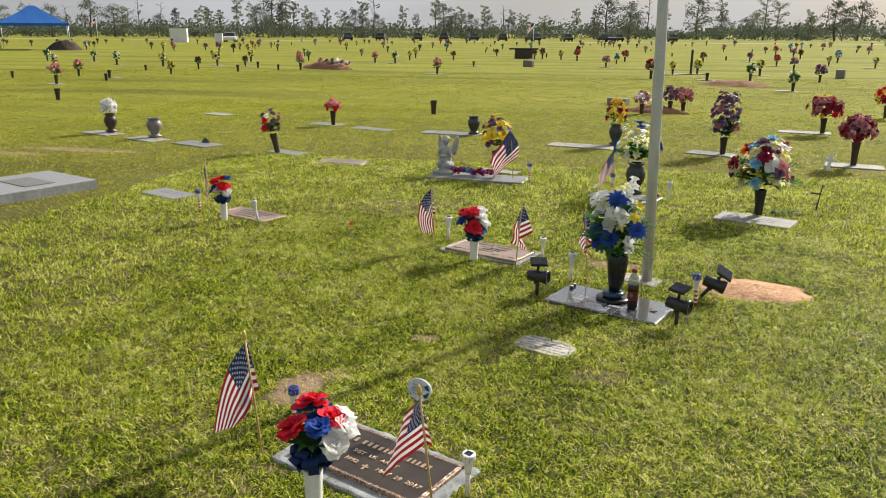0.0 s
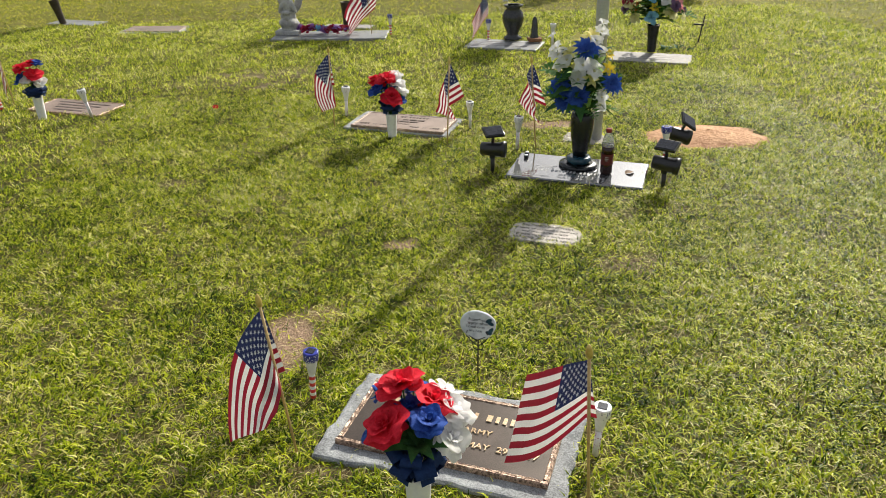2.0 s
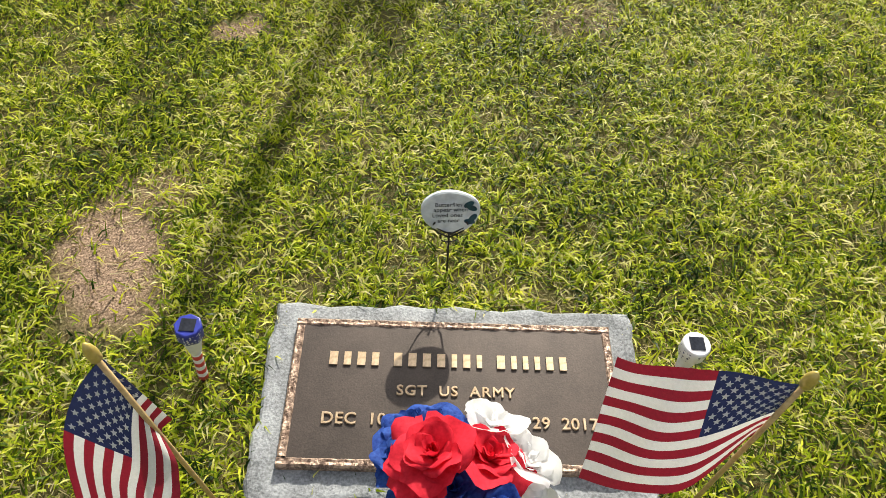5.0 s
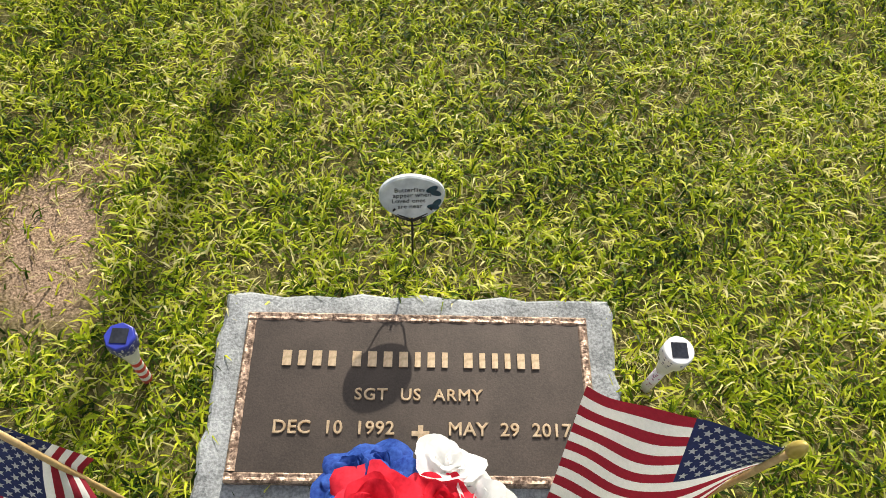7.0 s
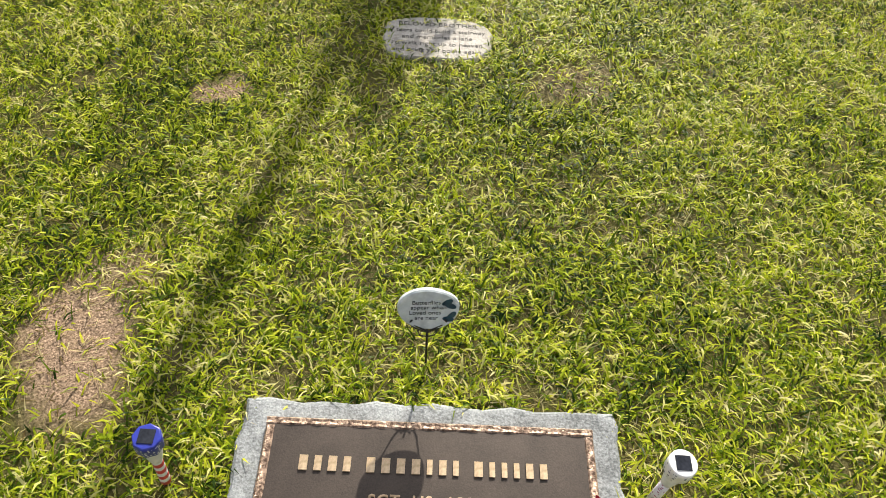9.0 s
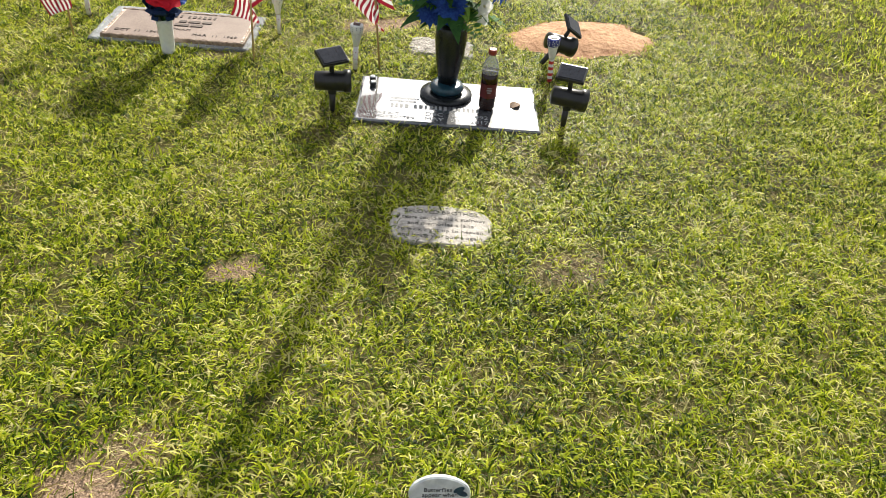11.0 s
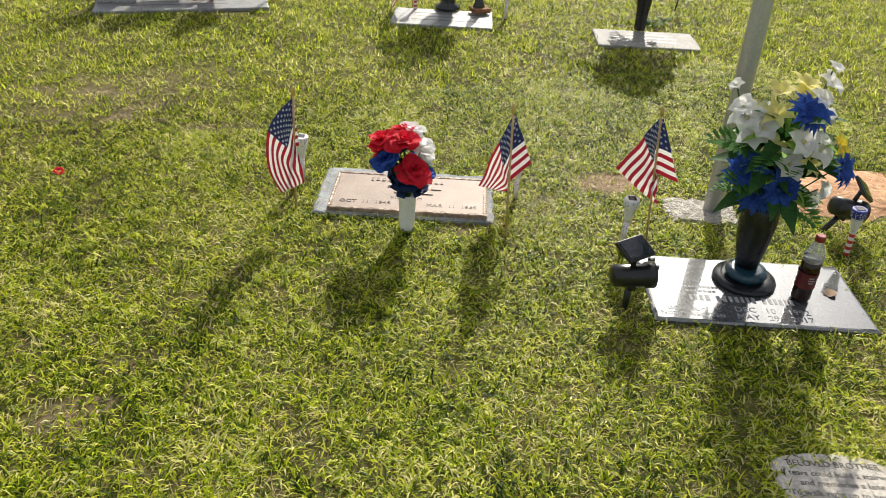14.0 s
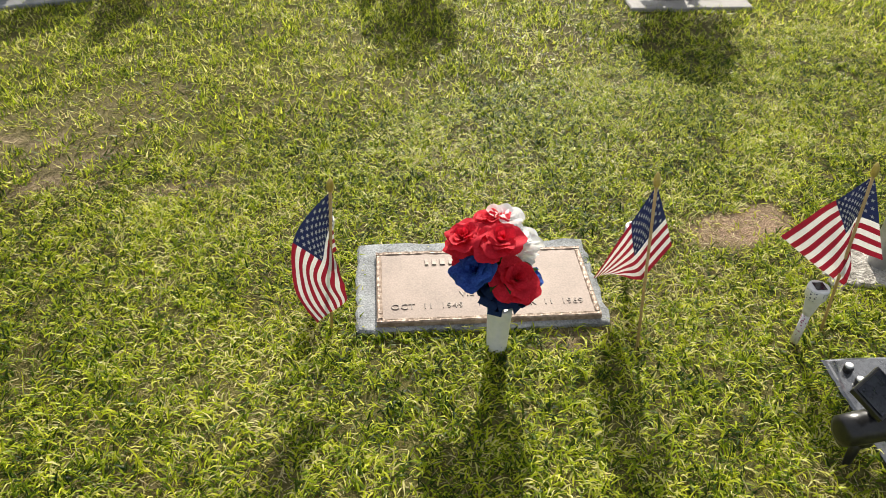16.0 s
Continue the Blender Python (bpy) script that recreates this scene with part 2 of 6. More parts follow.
def ground_material():
    m, n, l, p = nodes_of("lawn_ground")
    tc = n.new("ShaderNodeTexCoord")

    def noise_node(scale, detail=5, rough=0.6):
        k = n.new("ShaderNodeTexNoise")
        k.inputs["Scale"].default_value, k.inputs["Detail"].default_value, k.inputs["Roughness"].default_value = scale, detail, rough
        l.new(tc.outputs["Object"], k.inputs["Vector"])
        return k

    def ramp(src, lo, hi):
        k = n.new("ShaderNodeMapRange")
        k.inputs["From Min"].default_value, k.inputs["From Max"].default_value = lo, hi
        l.new(src, k.inputs["Value"])
        return k.outputs["Result"]

    def mixed(fac, a, b):
        k = n.new("ShaderNodeMix"); k.data_type = "RGBA"
        l.new(fac, k.inputs["Factor"])
        for key, v in (("A", a), ("B", b)):
            if isinstance(v, tuple):
                k.inputs[key].default_value = (*v, 1)
            else:
                l.new(v, k.inputs[key])
        return k.outputs["Result"]
    big, mid, fine, grit, litter = noise_node(0.35), noise_node(2.3), noise_node(38, 7, 0.7), noise_node(210, 4), noise_node(125, 6, 0.75)
    # near soil and litter, darkened: shade between the blades is put into the colour
    shaded_thatch = mixed(ramp(litter.outputs["Fac"], 0.38, 0.62), (0.016, 0.013, 0.007), (0.19, 0.15, 0.085))
    lawn = mixed(ramp(litter.outputs["Fac"], 0.38, 0.62), (0.014, 0.014, 0.005), (0.12, 0.115, 0.035))
    lawn2 = mixed(ramp(mid.outputs["Fac"], 0.38, 0.62), lawn, shaded_thatch)
    lawn3 = mixed(ramp(big.outputs["Fac"], 0.35, 0.7), lawn2, mixed(ramp(fine.outputs["Fac"], 0.3, 0.7), (0.09, 0.085, 0.025), (0.24, 0.23, 0.07)))
    far = n.new("ShaderNodeVectorMath"); far.operation = "DISTANCE"
    l.new(tc.outputs["Object"], far.inputs[0]); far.inputs[1].default_value = (0, 3, 0)
    open_lawn = mixed(ramp(mid.outputs["Fac"], 0.3, 0.7), mixed(ramp(fine.outputs["Fac"], 0.3, 0.7), (0.12, 0.136, 0.015), (0.245, 0.256, 0.03)), mixed(ramp(big.outputs["Fac"], 0.35, 0.65), (0.21, 0.216, 0.022), (0.31, 0.29, 0.043)))
    smap = n.new("ShaderNodeMapping"); smap.inputs["Rotation"].default_value = (0, 0, 0.38); smap.inputs["Scale"].default_value = (0.07, 0.5, 1)
    l.new(tc.outputs["Object"], smap.inputs["Vector"])
    streak = noise_node(1.0, 5, 0.6)
    l.new(smap.outputs["Vector"], streak.inputs["Vector"])
    open_lawn = mixed(ramp(streak.outputs["Fac"], 0.48, 0.72), open_lawn, mixed(ramp(fine.outputs["Fac"], 0.3, 0.7), (0.06, 0.075, 0.014), (0.15, 0.15, 0.035)))
    # the darkened near ground gives way to plain lawn colour with distance
    lawn3 = mixed(ramp(far.outputs["Value"], 4, 14), lawn3, open_lawn)
    warp = n.new("ShaderNodeVectorMath"); warp.operation = "MULTIPLY_ADD"
    wn2 = noise_node(7, 6, 0.75)
    l.new(wn2.outputs["Color"], warp.inputs[0]); warp.inputs[1].default_value = (0.22, 0.22, 0); l.new(tc.outputs["Object"], warp.inputs[2])
    total, muddy = None, None
    for x, y, rx, ry, amount in sorted(PATCHES, key=lambda q: q[4] < 0.5):
        s = n.new("ShaderNodeVectorMath"); s.operation = "SUBTRACT"
        l.new(warp.outputs[0], s.inputs[0]); s.inputs[1].default_value = (x + 0.11, y + 0.11, 0)
        d = n.new("ShaderNodeVectorMath"); d.operation = "DIVIDE"
        l.new(s.outputs[0], d.inputs[0]); d.inputs[1].default_value = (rx, ry, 1000)
        k = n.new("ShaderNodeVectorMath"); k.operation = "LENGTH"
        l.new(d.outputs[0], k.inputs[0])
        fm = n.new("ShaderNodeMath"); fm.operation = "MULTIPLY"; fm.inputs[1].default_value = min(1.0, amount * 1.7) if amount < 0.5 else amount
        l.new(ramp(k.outputs["Value"], 1.25, 0.6), fm.inputs[0])
        f = fm.outputs[0]
        if amount < 0.5 and muddy is None:
            muddy, total = total, None
        if total is None:
            total = f
        else:
            mx = n.new("ShaderNodeMath"); mx.operation = "MAXIMUM"
            l.new(total, mx.inputs[0]); l.new(f, mx.inputs[1])
            total = mx.outputs[0]
    dirt = mixed(ramp(grit.outputs["Fac"], 0.35, 0.65), (0.12, 0.075, 0.048), (0.56, 0.4, 0.28))
    mud = mixed(ramp(fine.outputs["Fac"], 0.35, 0.65), (0.05, 0.034, 0.022), (0.36, 0.28, 0.175))
    col = mixed(muddy, mixed(total, lawn3, mud), dirt)
    l.new(col, p.inputs["Base Color"])
    p.inputs["Roughness"].default_value = 0.95
    p.inputs["Specular IOR Level"].default_value = 0.1
    bp = n.new("ShaderNodeBump"); bp.inputs["Strength"].default_value = 0.8; bp.inputs["Distance"].default_value = 0.02
    l.new(fine.outputs["Fac"], bp.inputs["Height"]); l.new(bp.outputs["Normal"], p.inputs["Normal"])
    return m


LAWN = ground_material()


def mesh_from(name, bm, mats=()):
    me = bpy.data.meshes.new(name)
    bm.to_mesh(me)
    bm.free()
    for k in mats:
        me.materials.append(k)
    return me


def thing(name, m=None, label="", category="", group="", kind=""):
    """A top-level Empty at the base of a thing."""
    ob = new(name)
    ob.empty_display_size = 0.05
    if m is not None:
        ob.matrix_world = m
    return tagged(ob, label, category, group, kind)


def part(name, data, parent, m=None, label=""):
    """One mesh object under a thing or a part, in its coordinates."""
    ob = new(name, data)
    ob.parent = parent
    if m is not None:
        ob.matrix_basis = m
    return tagged(ob, label)


bm = bmesh.new()
bmesh.ops.create_grid(bm, x_segments=40, y_segments=40, size=2500)
ground = new("ground", mesh_from("ground", bm, [LAWN]))
tagged(ground, "sunlit cemetery lawn of yellow-green grass with bare sandy patches", "lawn", kind="structure")

ALPHA = -22.0                      # the grave rows run along this direction
U = Vector((math.cos(radians(ALPHA)), math.sin(radians(ALPHA)), 0))
V = Vector((-U.y, U.x, 0))


def spot(x, y, z=0.0, turn=0.0):
    return pose(x, y, z, 0, 0, ALPHA + turn)


def smooth(me):
    me.polygons.foreach_set("use_smooth", [True] * len(me.polygons))
    return me


def box_bm(w, d, h, bevel=0.004, seg=2, z0=0.0):
    bm = bmesh.new()
    bmesh.ops.create_cube(bm, size=1)
    for v in bm.verts:
        v.co = Vector((v.co.x * w, v.co.y * d, z0 + (v.co.z + 0.5) * h))
    if bevel:
        bmesh.ops.bevel(bm, geom=bm.edges[:], offset=bevel, segments=seg, affect="EDGES", profile=0.6)
    return bm


def rough_slab_bm(w, d, h, seed, jag=0.006, n=14):
    """A slab with slightly uneven sides and rounded upper edges."""
    rng = random.Random(seed)
    bm = bmesh.new()
    ring = []
    for i in range(4 * n):
        s, k = divmod(i, n)
        f = k / n
        c = [(-0.5 + f, -0.5), (0.5, -0.5 + f), (0.5 - f, 0.5), (-0.5, 0.5 - f)][s]
        ring.append((c[0] * w + rng.uniform(-jag, jag), c[1] * d + rng.uniform(-jag, jag)))
    rows = []
    for z, shrink in ((-0.04, 0.0), (h - 0.006, 0.0), (h - 0.001, 0.006), (h, 0.012)):
        rows.append([bm.verts.new((x * (1 - 2 * shrink / w), y * (1 - 2 * shrink / d), z)) for x, y in ring])
    for a, b in zip(rows, rows[1:]):
        for i in range(4 * n):
            j = (i + 1) % (4 * n)
            bm.faces.new((a[i], a[j], b[j], b[i]))
    bm.faces.new(rows[-1])
    return bm


def lathe_bm(profile, seg=24, mats=None, close=True):
    """A turned form from (radius, height) pairs. mats: a material index for each band."""
    bm = bmesh.new()
    rings = []
    for r, z in profile:
        rings.append([bm.verts.new((r * math.cos(2 * math.pi * i / seg), r * math.sin(2 * math.pi * i / seg), z)) for i in range(seg)])
    for k, (a, b) in enumerate(zip(rings, rings[1:])):
        for i in range(seg):
            j = (i + 1) % seg
            f = bm.faces.new((a[i], a[j], b[j], b[i]))
            f.smooth = True
            if mats:
                f.material_index = mats[k]
    if close:
        bm.faces.new(rings[0][::-1])
        f = bm.faces.new(rings[-1])
        if mats:
            f.material_index = mats[-1]
    return bm


def tube_bm(points, radii, seg=8, bm=None):
    """A round bar through points, with a radius at each."""
    bm = bm or bmesh.new()
    rings = []
    pts = [Vector(p) for p in points]
    for k, p in enumerate(pts):
        d = (pts[min(k + 1, len(pts) - 1)] - pts[max(k - 1, 0)]).normalized()
        q = d.to_track_quat("Z", "Y")
        rings.append([bm.verts.new(p + q @ Vector((radii[k] * math.cos(2 * math.pi * i / seg), radii[k] * math.sin(2 * math.pi * i / seg), 0))) for i in range(seg)])
    for a, b in zip(rings, rings[1:]):
        for i in range(seg):
            j = (i + 1) % seg
            f = bm.faces.new((a[i], a[j], b[j], b[i]))
            f.smooth = True
    bm.faces.new(rings[0][::-1])
    bm.faces.new(rings[-1])
    return bm


def add_box(bm, cx, cy, cz, w, d, h):
    made = bmesh.ops.create_cube(bm, size=1)["verts"]
    for v in made:
        v.co = Vector((cx + v.co.x * w, cy + v.co.y * d, cz + v.co.z * h))
    return made


def writing(name, body, size, parent, m, mat, depth=0.001, align="LEFT", label="", space=1.0, edge=0.0):
    cu = bpy.data.curves.new(name, "FONT")
    cu.body, cu.size, cu.extrude, cu.align_x = body, size, depth, align
    cu.space_character = space
    cu.bevel_depth, cu.bevel_resolution = edge, 0
    cu.resolution_u = 3
    cu.materials.append(mat)
    return part(name, cu, parent, m, label)


def bars(name, spans, height, parent, z, mat, depth=0.003):
    """Plain bars in place of letters: (x, width) pairs at one height y."""
    made = {}
    for x, y, w in spans:
        key = round(w, 3)
        if key not in made:
            made[key] = mesh_from(name, box_bm(key, height, depth, 0, 1, -depth / 2), [mat])
        part(name, made[key], parent, pose(x + w / 2, y, z))

# ---- kinds of things: flowers ----
def rose_mesh(name, r, mat, seed, layers=((3, 8, 0.5), (4, 24, 0.68), (5, 44, 0.86), (5, 62, 1.0), (6, 82, 1.05)), n=4):
    """Layered cupped petals round an axis."""
    rng = random.Random(seed)
    bm = bmesh.new()
    for k, (count, tilt, size) in enumerate(layers):
        for i in range(count):
            phi = 2 * math.pi * (i + 0.5 * k + rng.uniform(-0.15, 0.15)) / count
            tau = radians(tilt + rng.uniform(-13, 13))
            half = math.pi / count * 1.75
            ln = r * size * rng.uniform(0.82, 1.12)
            ruffle = rng.uniform(0, 6)
            grid = []
            for bi in range(n + 1):
                b = bi / n
                row = []
                for ai in range(n + 1):
                    a = 2 * ai / n - 1
                    wide = math.sin(math.pi * (0.18 + b * 0.5)) * (1 if b < 0.9 else 0.8)
                    rho = ln * (b * math.sin(tau) + 0.2 * b ** 3 * math.cos(ruffle * 1.7)) * (1 - 0.12 * a * a + 0.06 * b * math.sin(2 * ruffle + a * 5)) + r * 0.05
                    z = ln * (b * math.cos(tau) * 1.05 - 0.12 * b ** 3) - 0.14 * ln * a * a * b * b + ln * 0.09 * b * math.sin(ruffle + a * 4.2)
                    ang = phi + a * half * wide
                    row.append(bm.verts.new((rho * math.cos(ang), rho * math.sin(ang), z)))
                grid.append(row)
            for p0, p1 in zip(grid, grid[1:]):
                for i2 in range(n):
                    f = bm.faces.new((p0[i2], p0[i2 + 1], p1[i2 + 1], p1[i2]))
                    f.smooth = True
    return mesh_from(name, bm, [mat])


def star_flower_mesh(name, r, mat, count, width, rise, seed, layers=1, heart=None):
    """Open flower of narrow or broad petals that bend back."""
    rng = random.Random(seed)
    bm = bmesh.new()
    for k in range(layers):
        for i in range(count):
            phi = 2 * math.pi * (i + 0.5 * k + rng.uniform(-0.12, 0.12)) / count
            ln = r * (1 - 0.2 * k) * rng.uniform(0.88, 1.08)
            d, s = Vector((math.cos(phi), math.sin(phi), 0)), Vector((-math.sin(phi), math.cos(phi), 0))
            rows = []
            lift = rise * rng.uniform(0.75, 1.2) + 0.35 * k
            for bi in range(5):
                b = bi / 4
                w = width * r * math.sin(math.pi * (0.1 + 0.9 * b) ** 0.8) * (1 if b < 1 else 0.2)
                c = d * ln * b + Vector((0, 0, ln * (lift * b - 0.75 * lift * b * b * b)))
                rows.append([bm.verts.new(c - s * w + Vector((0, 0, 0.12 * w))), bm.verts.new(c), bm.verts.new(c + s * w + Vector((0, 0, 0.12 * w)))])
            for p0, p1 in zip(rows, rows[1:]):
                for i2 in range(2):
                    f = bm.faces.new((p0[i2], p0[i2 + 1], p1[i2 + 1], p1[i2]))
                    f.smooth = True
    if heart:
        made = bmesh.ops.create_icosphere(bm, subdivisions=1, radius=r * 0.16)["verts"]
        for v in made:
            v.co.z += r * 0.08
            for f in v.link_faces:
                f.material_index = 1
    return mesh_from(name, bm, [mat, heart] if heart else [mat])


def leaf_mesh(name, ln, w, mat, droop=0.5, n=5):
    bm = bmesh.new()
    rows = []
    for i in range(n + 1):
        b = i / n
        ww = w * math.sin(math.pi * (0.06 + 0.94 * b) ** 0.75) * 0.5 + 0.0006
        x, z = ln * b * (1 - 0.15 * droop * b), ln * (0.35 * b - droop * b * b)
        rows.append([bm.verts.new((x, -ww, z + ww * 0.25)), bm.verts.new((x, 0, z)), bm.verts.new((x, ww, z + ww * 0.25))])
    for p0, p1 in zip(rows, rows[1:]):
        for i2 in range(2):
            f = bm.faces.new((p0[i2], p0[i2 + 1], p1[i2 + 1], p1[i2]))
            f.smooth = True
    return mesh_from(name, bm, [mat])


def fern_mesh(name, ln, mat, pairs=11, seed=0):
    rng = random.Random(seed)
    bm = bmesh.new()
    at = lambda b: Vector((ln * b * (1 - 0.12 * b), 0, ln * (0.3 * b - 0.5 * b * b)))
    for i in range(pairs):
        b = 0.12 + 0.86 * i / pairs
        c = at(b)
        size = ln * 0.26 * math.sin(math.pi * (0.18 + 0.8 * b) ** 0.9) + ln * 0.03
        for side in (-1, 1):
            d = Vector((0.55, side, rng.uniform(-0.15, 0.2))).normalized() * size
            s = Vector((1, 0, 0)) * ln * 0.055
            q = [c - s * 0.4, c + d * 0.5 - s, c + d, c + d * 0.5 + s]
            bm.faces.new([bm.verts.new(p) for p in q])
    tube_bm([at(0), at(0.35), at(0.7), at(1)], [0.0016, 0.0013, 0.001, 0.0006], 4, bm)
    return mesh_from(name, bm, [mat])


ROSE = {k: [rose_mesh("rose", 0.05, m, 3 * i + j, n=8) for j in range(2)] for i, (k, m) in enumerate((("red", P_RED), ("blue", P_BLUE), ("white", P_WHITE)))}
MUM = {k: rose_mesh("mum", 0.05, m, 40 + i, ((5, 8, 0.5), (8, 30, 0.75), (9, 55, 0.95), (10, 82, 1.0)), 2)
       for i, (k, m) in enumerate((("purple", P_PURPLE), ("maroon", P_MAROON), ("pink", P_PINK), ("orange", P_ORANGE), ("sky", P_SKY), ("white", P_WHITE), ("yellow", P_YELLOW), ("red", P_RED), ("cream", P_CREAM), ("blue", P_BLUE), ("dusk", P_DUSK), ("rose", P_ROSE)))}
LILY = {k: star_flower_mesh("lily", 0.065, m, 6, 0.24, 0.75, 60 + i, 1, P_CREAM) for i, (k, m) in enumerate((("white", P_WHITE), ("yellow", P_YELLOW), ("cream", P_CREAM), ("purple", P_PURPLE), ("lemon", P_LEMON)))}
BLOSSOM = star_flower_mesh("blossom", 0.05, P_WHITE, 6, 0.46, 0.8, 71, 1, P_CREAM)
DAISY = star_flower_mesh("daisy", 0.075, P_BLUE, 12, 0.16, 0.7, 72, 2, P_BLUE)
LEAF = leaf_mesh("leaf", 0.13, 0.045, P_LEAF)
LEAF_LIME = leaf_mesh("leaf", 0.12, 0.03, P_LIME)
FERN = fern_mesh("fern", 0.2, P_FERN)


def facing(p, d, spin=0.0, s=1.0):
    """Pose at p with local z along d."""
    return Matrix.Translation(p) @ Vector(d).to_track_quat("Z", "Y").to_matrix().to_4x4() @ Matrix.Rotation(spin, 4, "Z") @ Matrix.Diagonal((s, s, s, 1))


def along(p, d, spin=0.0, s=1.0):
    """Pose at p with local x along d."""
    return Matrix.Translation(p) @ Vector(d).to_track_quat("X", "Z").to_matrix().to_4x4() @ Matrix.Rotation(spin, 4, "X") @ Matrix.Diagonal((s, s, s, 1))


def dome(parent, z, rad, high, flowers, seed, leaves=8, ferns=0, low=-0.5, lime=0):
    """Flowers over a dome above a vase's lip at height z; flowers: (name, mesh, count, scale)."""
    rng = random.Random(seed)
    items = [(n, me, s) for n, me, c, s in flowers for _ in range(math.ceil(c * 1.45))]
    rng.shuffle(items)
    for i, (name, me, s) in enumerate(items):
        h = low + (1 - low) * (i + 0.5) / len(items)
        ang = i * 2.39996 + rng.uniform(-0.35, 0.35)
        k = math.sqrt(max(0, 1 - h * h)) * rng.uniform(0.6, 1.08)
        p = Vector((rad * k * math.cos(ang), rad * k * math.sin(ang), z + high * 0.45 + high * 0.55 * h * rng.uniform(0.85, 1.1)))
        d = Vector((k * math.cos(ang), k * math.sin(ang), h * 0.9 + 0.35))
        part(name, me, parent, facing(p, d, rng.uniform(0, 6), s * rng.uniform(0.85, 1.15)))
    for i in range(len(items) // 4):
        name, me, s = rng.choice(items)
        ang, h = rng.uniform(0, 6.28), rng.uniform(0.35, 1.0)
        k = math.sqrt(1 - 0.8 * h * h)
        out = rng.uniform(1.0, 1.16)
        p = Vector((rad * k * out * math.cos(ang), rad * k * out * math.sin(ang), z + high * 0.45 + high * 0.55 * h * out))
        part(name, me, parent, facing(p, (k * math.cos(ang), k * math.sin(ang), h), rng.uniform(0, 6), s * rng.uniform(0.4, 0.65)))
    for name, me, count in (("leaf", LEAF, int(leaves * 1.8)), ("fern_frond", FERN, ferns), ("leaf", LEAF_LIME, lime)):
        for i in range(count):
            ang = i * 2 * math.pi / max(1, count) + rng.uniform(-0.4, 0.4)
            up = rng.uniform(-0.1, 0.7)
            part(name, me, parent, along((0.03 * math.cos(ang), 0.03 * math.sin(ang), z + high * rng.uniform(0.08, 0.4)), (math.cos(ang), math.sin(ang), up), rng.uniform(-0.4, 0.4), rad / 0.16 * rng.uniform(0.8, 1.15)))


def stems_part(parent, base, ends, r=0.0022):
    bm = bmesh.new()
    for e in ends:
        e = Vector(e)
        mid = Vector(base).lerp(e, 0.5) + Vector((0, 0, 0.02))
        tube_bm([base, mid, e], [r, r, r], 5, bm)
    return tagged(part("stem_bundle", mesh_from("stem_bundle", bm, [P_LEAF]), parent, label="dark green wired stems"), kind="stuff")


# ---- kinds of things: flags and lamps ----
def striped_sheet(at, nx=26, ny=26):
    """Cloth and star meshes over a surface at(s along the fly, h down the hoist)."""
    bm = bmesh.new()
    grid = [[bm.verts.new(at(i / nx, j / ny)) for i in range(nx + 1)] for j in range(ny + 1)]
    for j in range(ny):
        stripe = j // 2
        for i in range(nx):
            f = bm.faces.new((grid[j][i], grid[j][i + 1], grid[j + 1][i + 1], grid[j + 1][i]))
            f.smooth = True
            f.material_index = 2 if (i < 11 and stripe < 7) else (0 if stripe % 2 == 0 else 1)
    cloth = mesh_from("cloth", bm, [F_RED, F_WHITE, F_BLUE])
    bm = bmesh.new()
    cw, chh = 11 / nx, 14 / ny
    for row in range(9):
        for c in range(6 if row % 2 == 0 else 5):
            s0 = cw * ((2 * c + (1 if row % 2 == 0 else 2)) / 12)
            h0 = chh * (row + 1) / 10
            p = at(s0, h0)
            ds = (at(s0 + 0.01, h0) - p).normalized()
            dh = (at(s0, h0 + 0.01) - p).normalized()
            nrm = ds.cross(dh).normalized()
            for sgn in (-1, 1):
                vs = []
                for k in range(10):
                    rr = 0.0064 if k % 2 == 0 else 0.0027
                    a = math.pi * k / 5
                    vs.append(bm.verts.new(p + nrm * sgn * 0.0011 + ds * rr * math.sin(a) - dh * rr * math.cos(a)))
                bm.faces.new(vs if sgn < 0 else vs[::-1])
    return cloth, mesh_from("star_print", bm, [F_WHITE])


def flag_cloth(hoist, fly, theta, fold, amp, az, seed, lean, bow_out=0.0):
    """Striped cloth with a starred canton, hanging from a stick whose top is the origin. Returns the cloth and the stars."""
    nx, ny = 26, 26
    th = radians(theta)
    hd = Vector((math.cos(radians(az)), math.sin(radians(az)), 0))
    side = Vector((-hd.y, hd.x, 0))
    ph = random.Random(seed).uniform(0, 6)

    def at(s, h):
        sag = 0.25 * s * s * math.cos(th)
        down = (math.sin(th) * s + sag) * fly
        out = math.cos(th) * fly * fold * s * (1 - 0.1 * s)
        wave = amp * math.sin(2 * math.pi * (1.15 * s + 0.55 * h) + ph) * min(1, s * 3) + 0.35 * amp * math.sin(2 * math.pi * (2.3 * s - 0.8 * h) + 2 * ph) * min(1, s * 2)
        return lean * (-h * hoist) + hd * (out + 0.004) + side * wave + Vector((0, 0, -down)) + hd * 0.25 * wave - hd * bow_out * math.sin(math.pi * min(1, 0.75 * h + 0.25 * s))
    return striped_sheet(at, nx, ny)


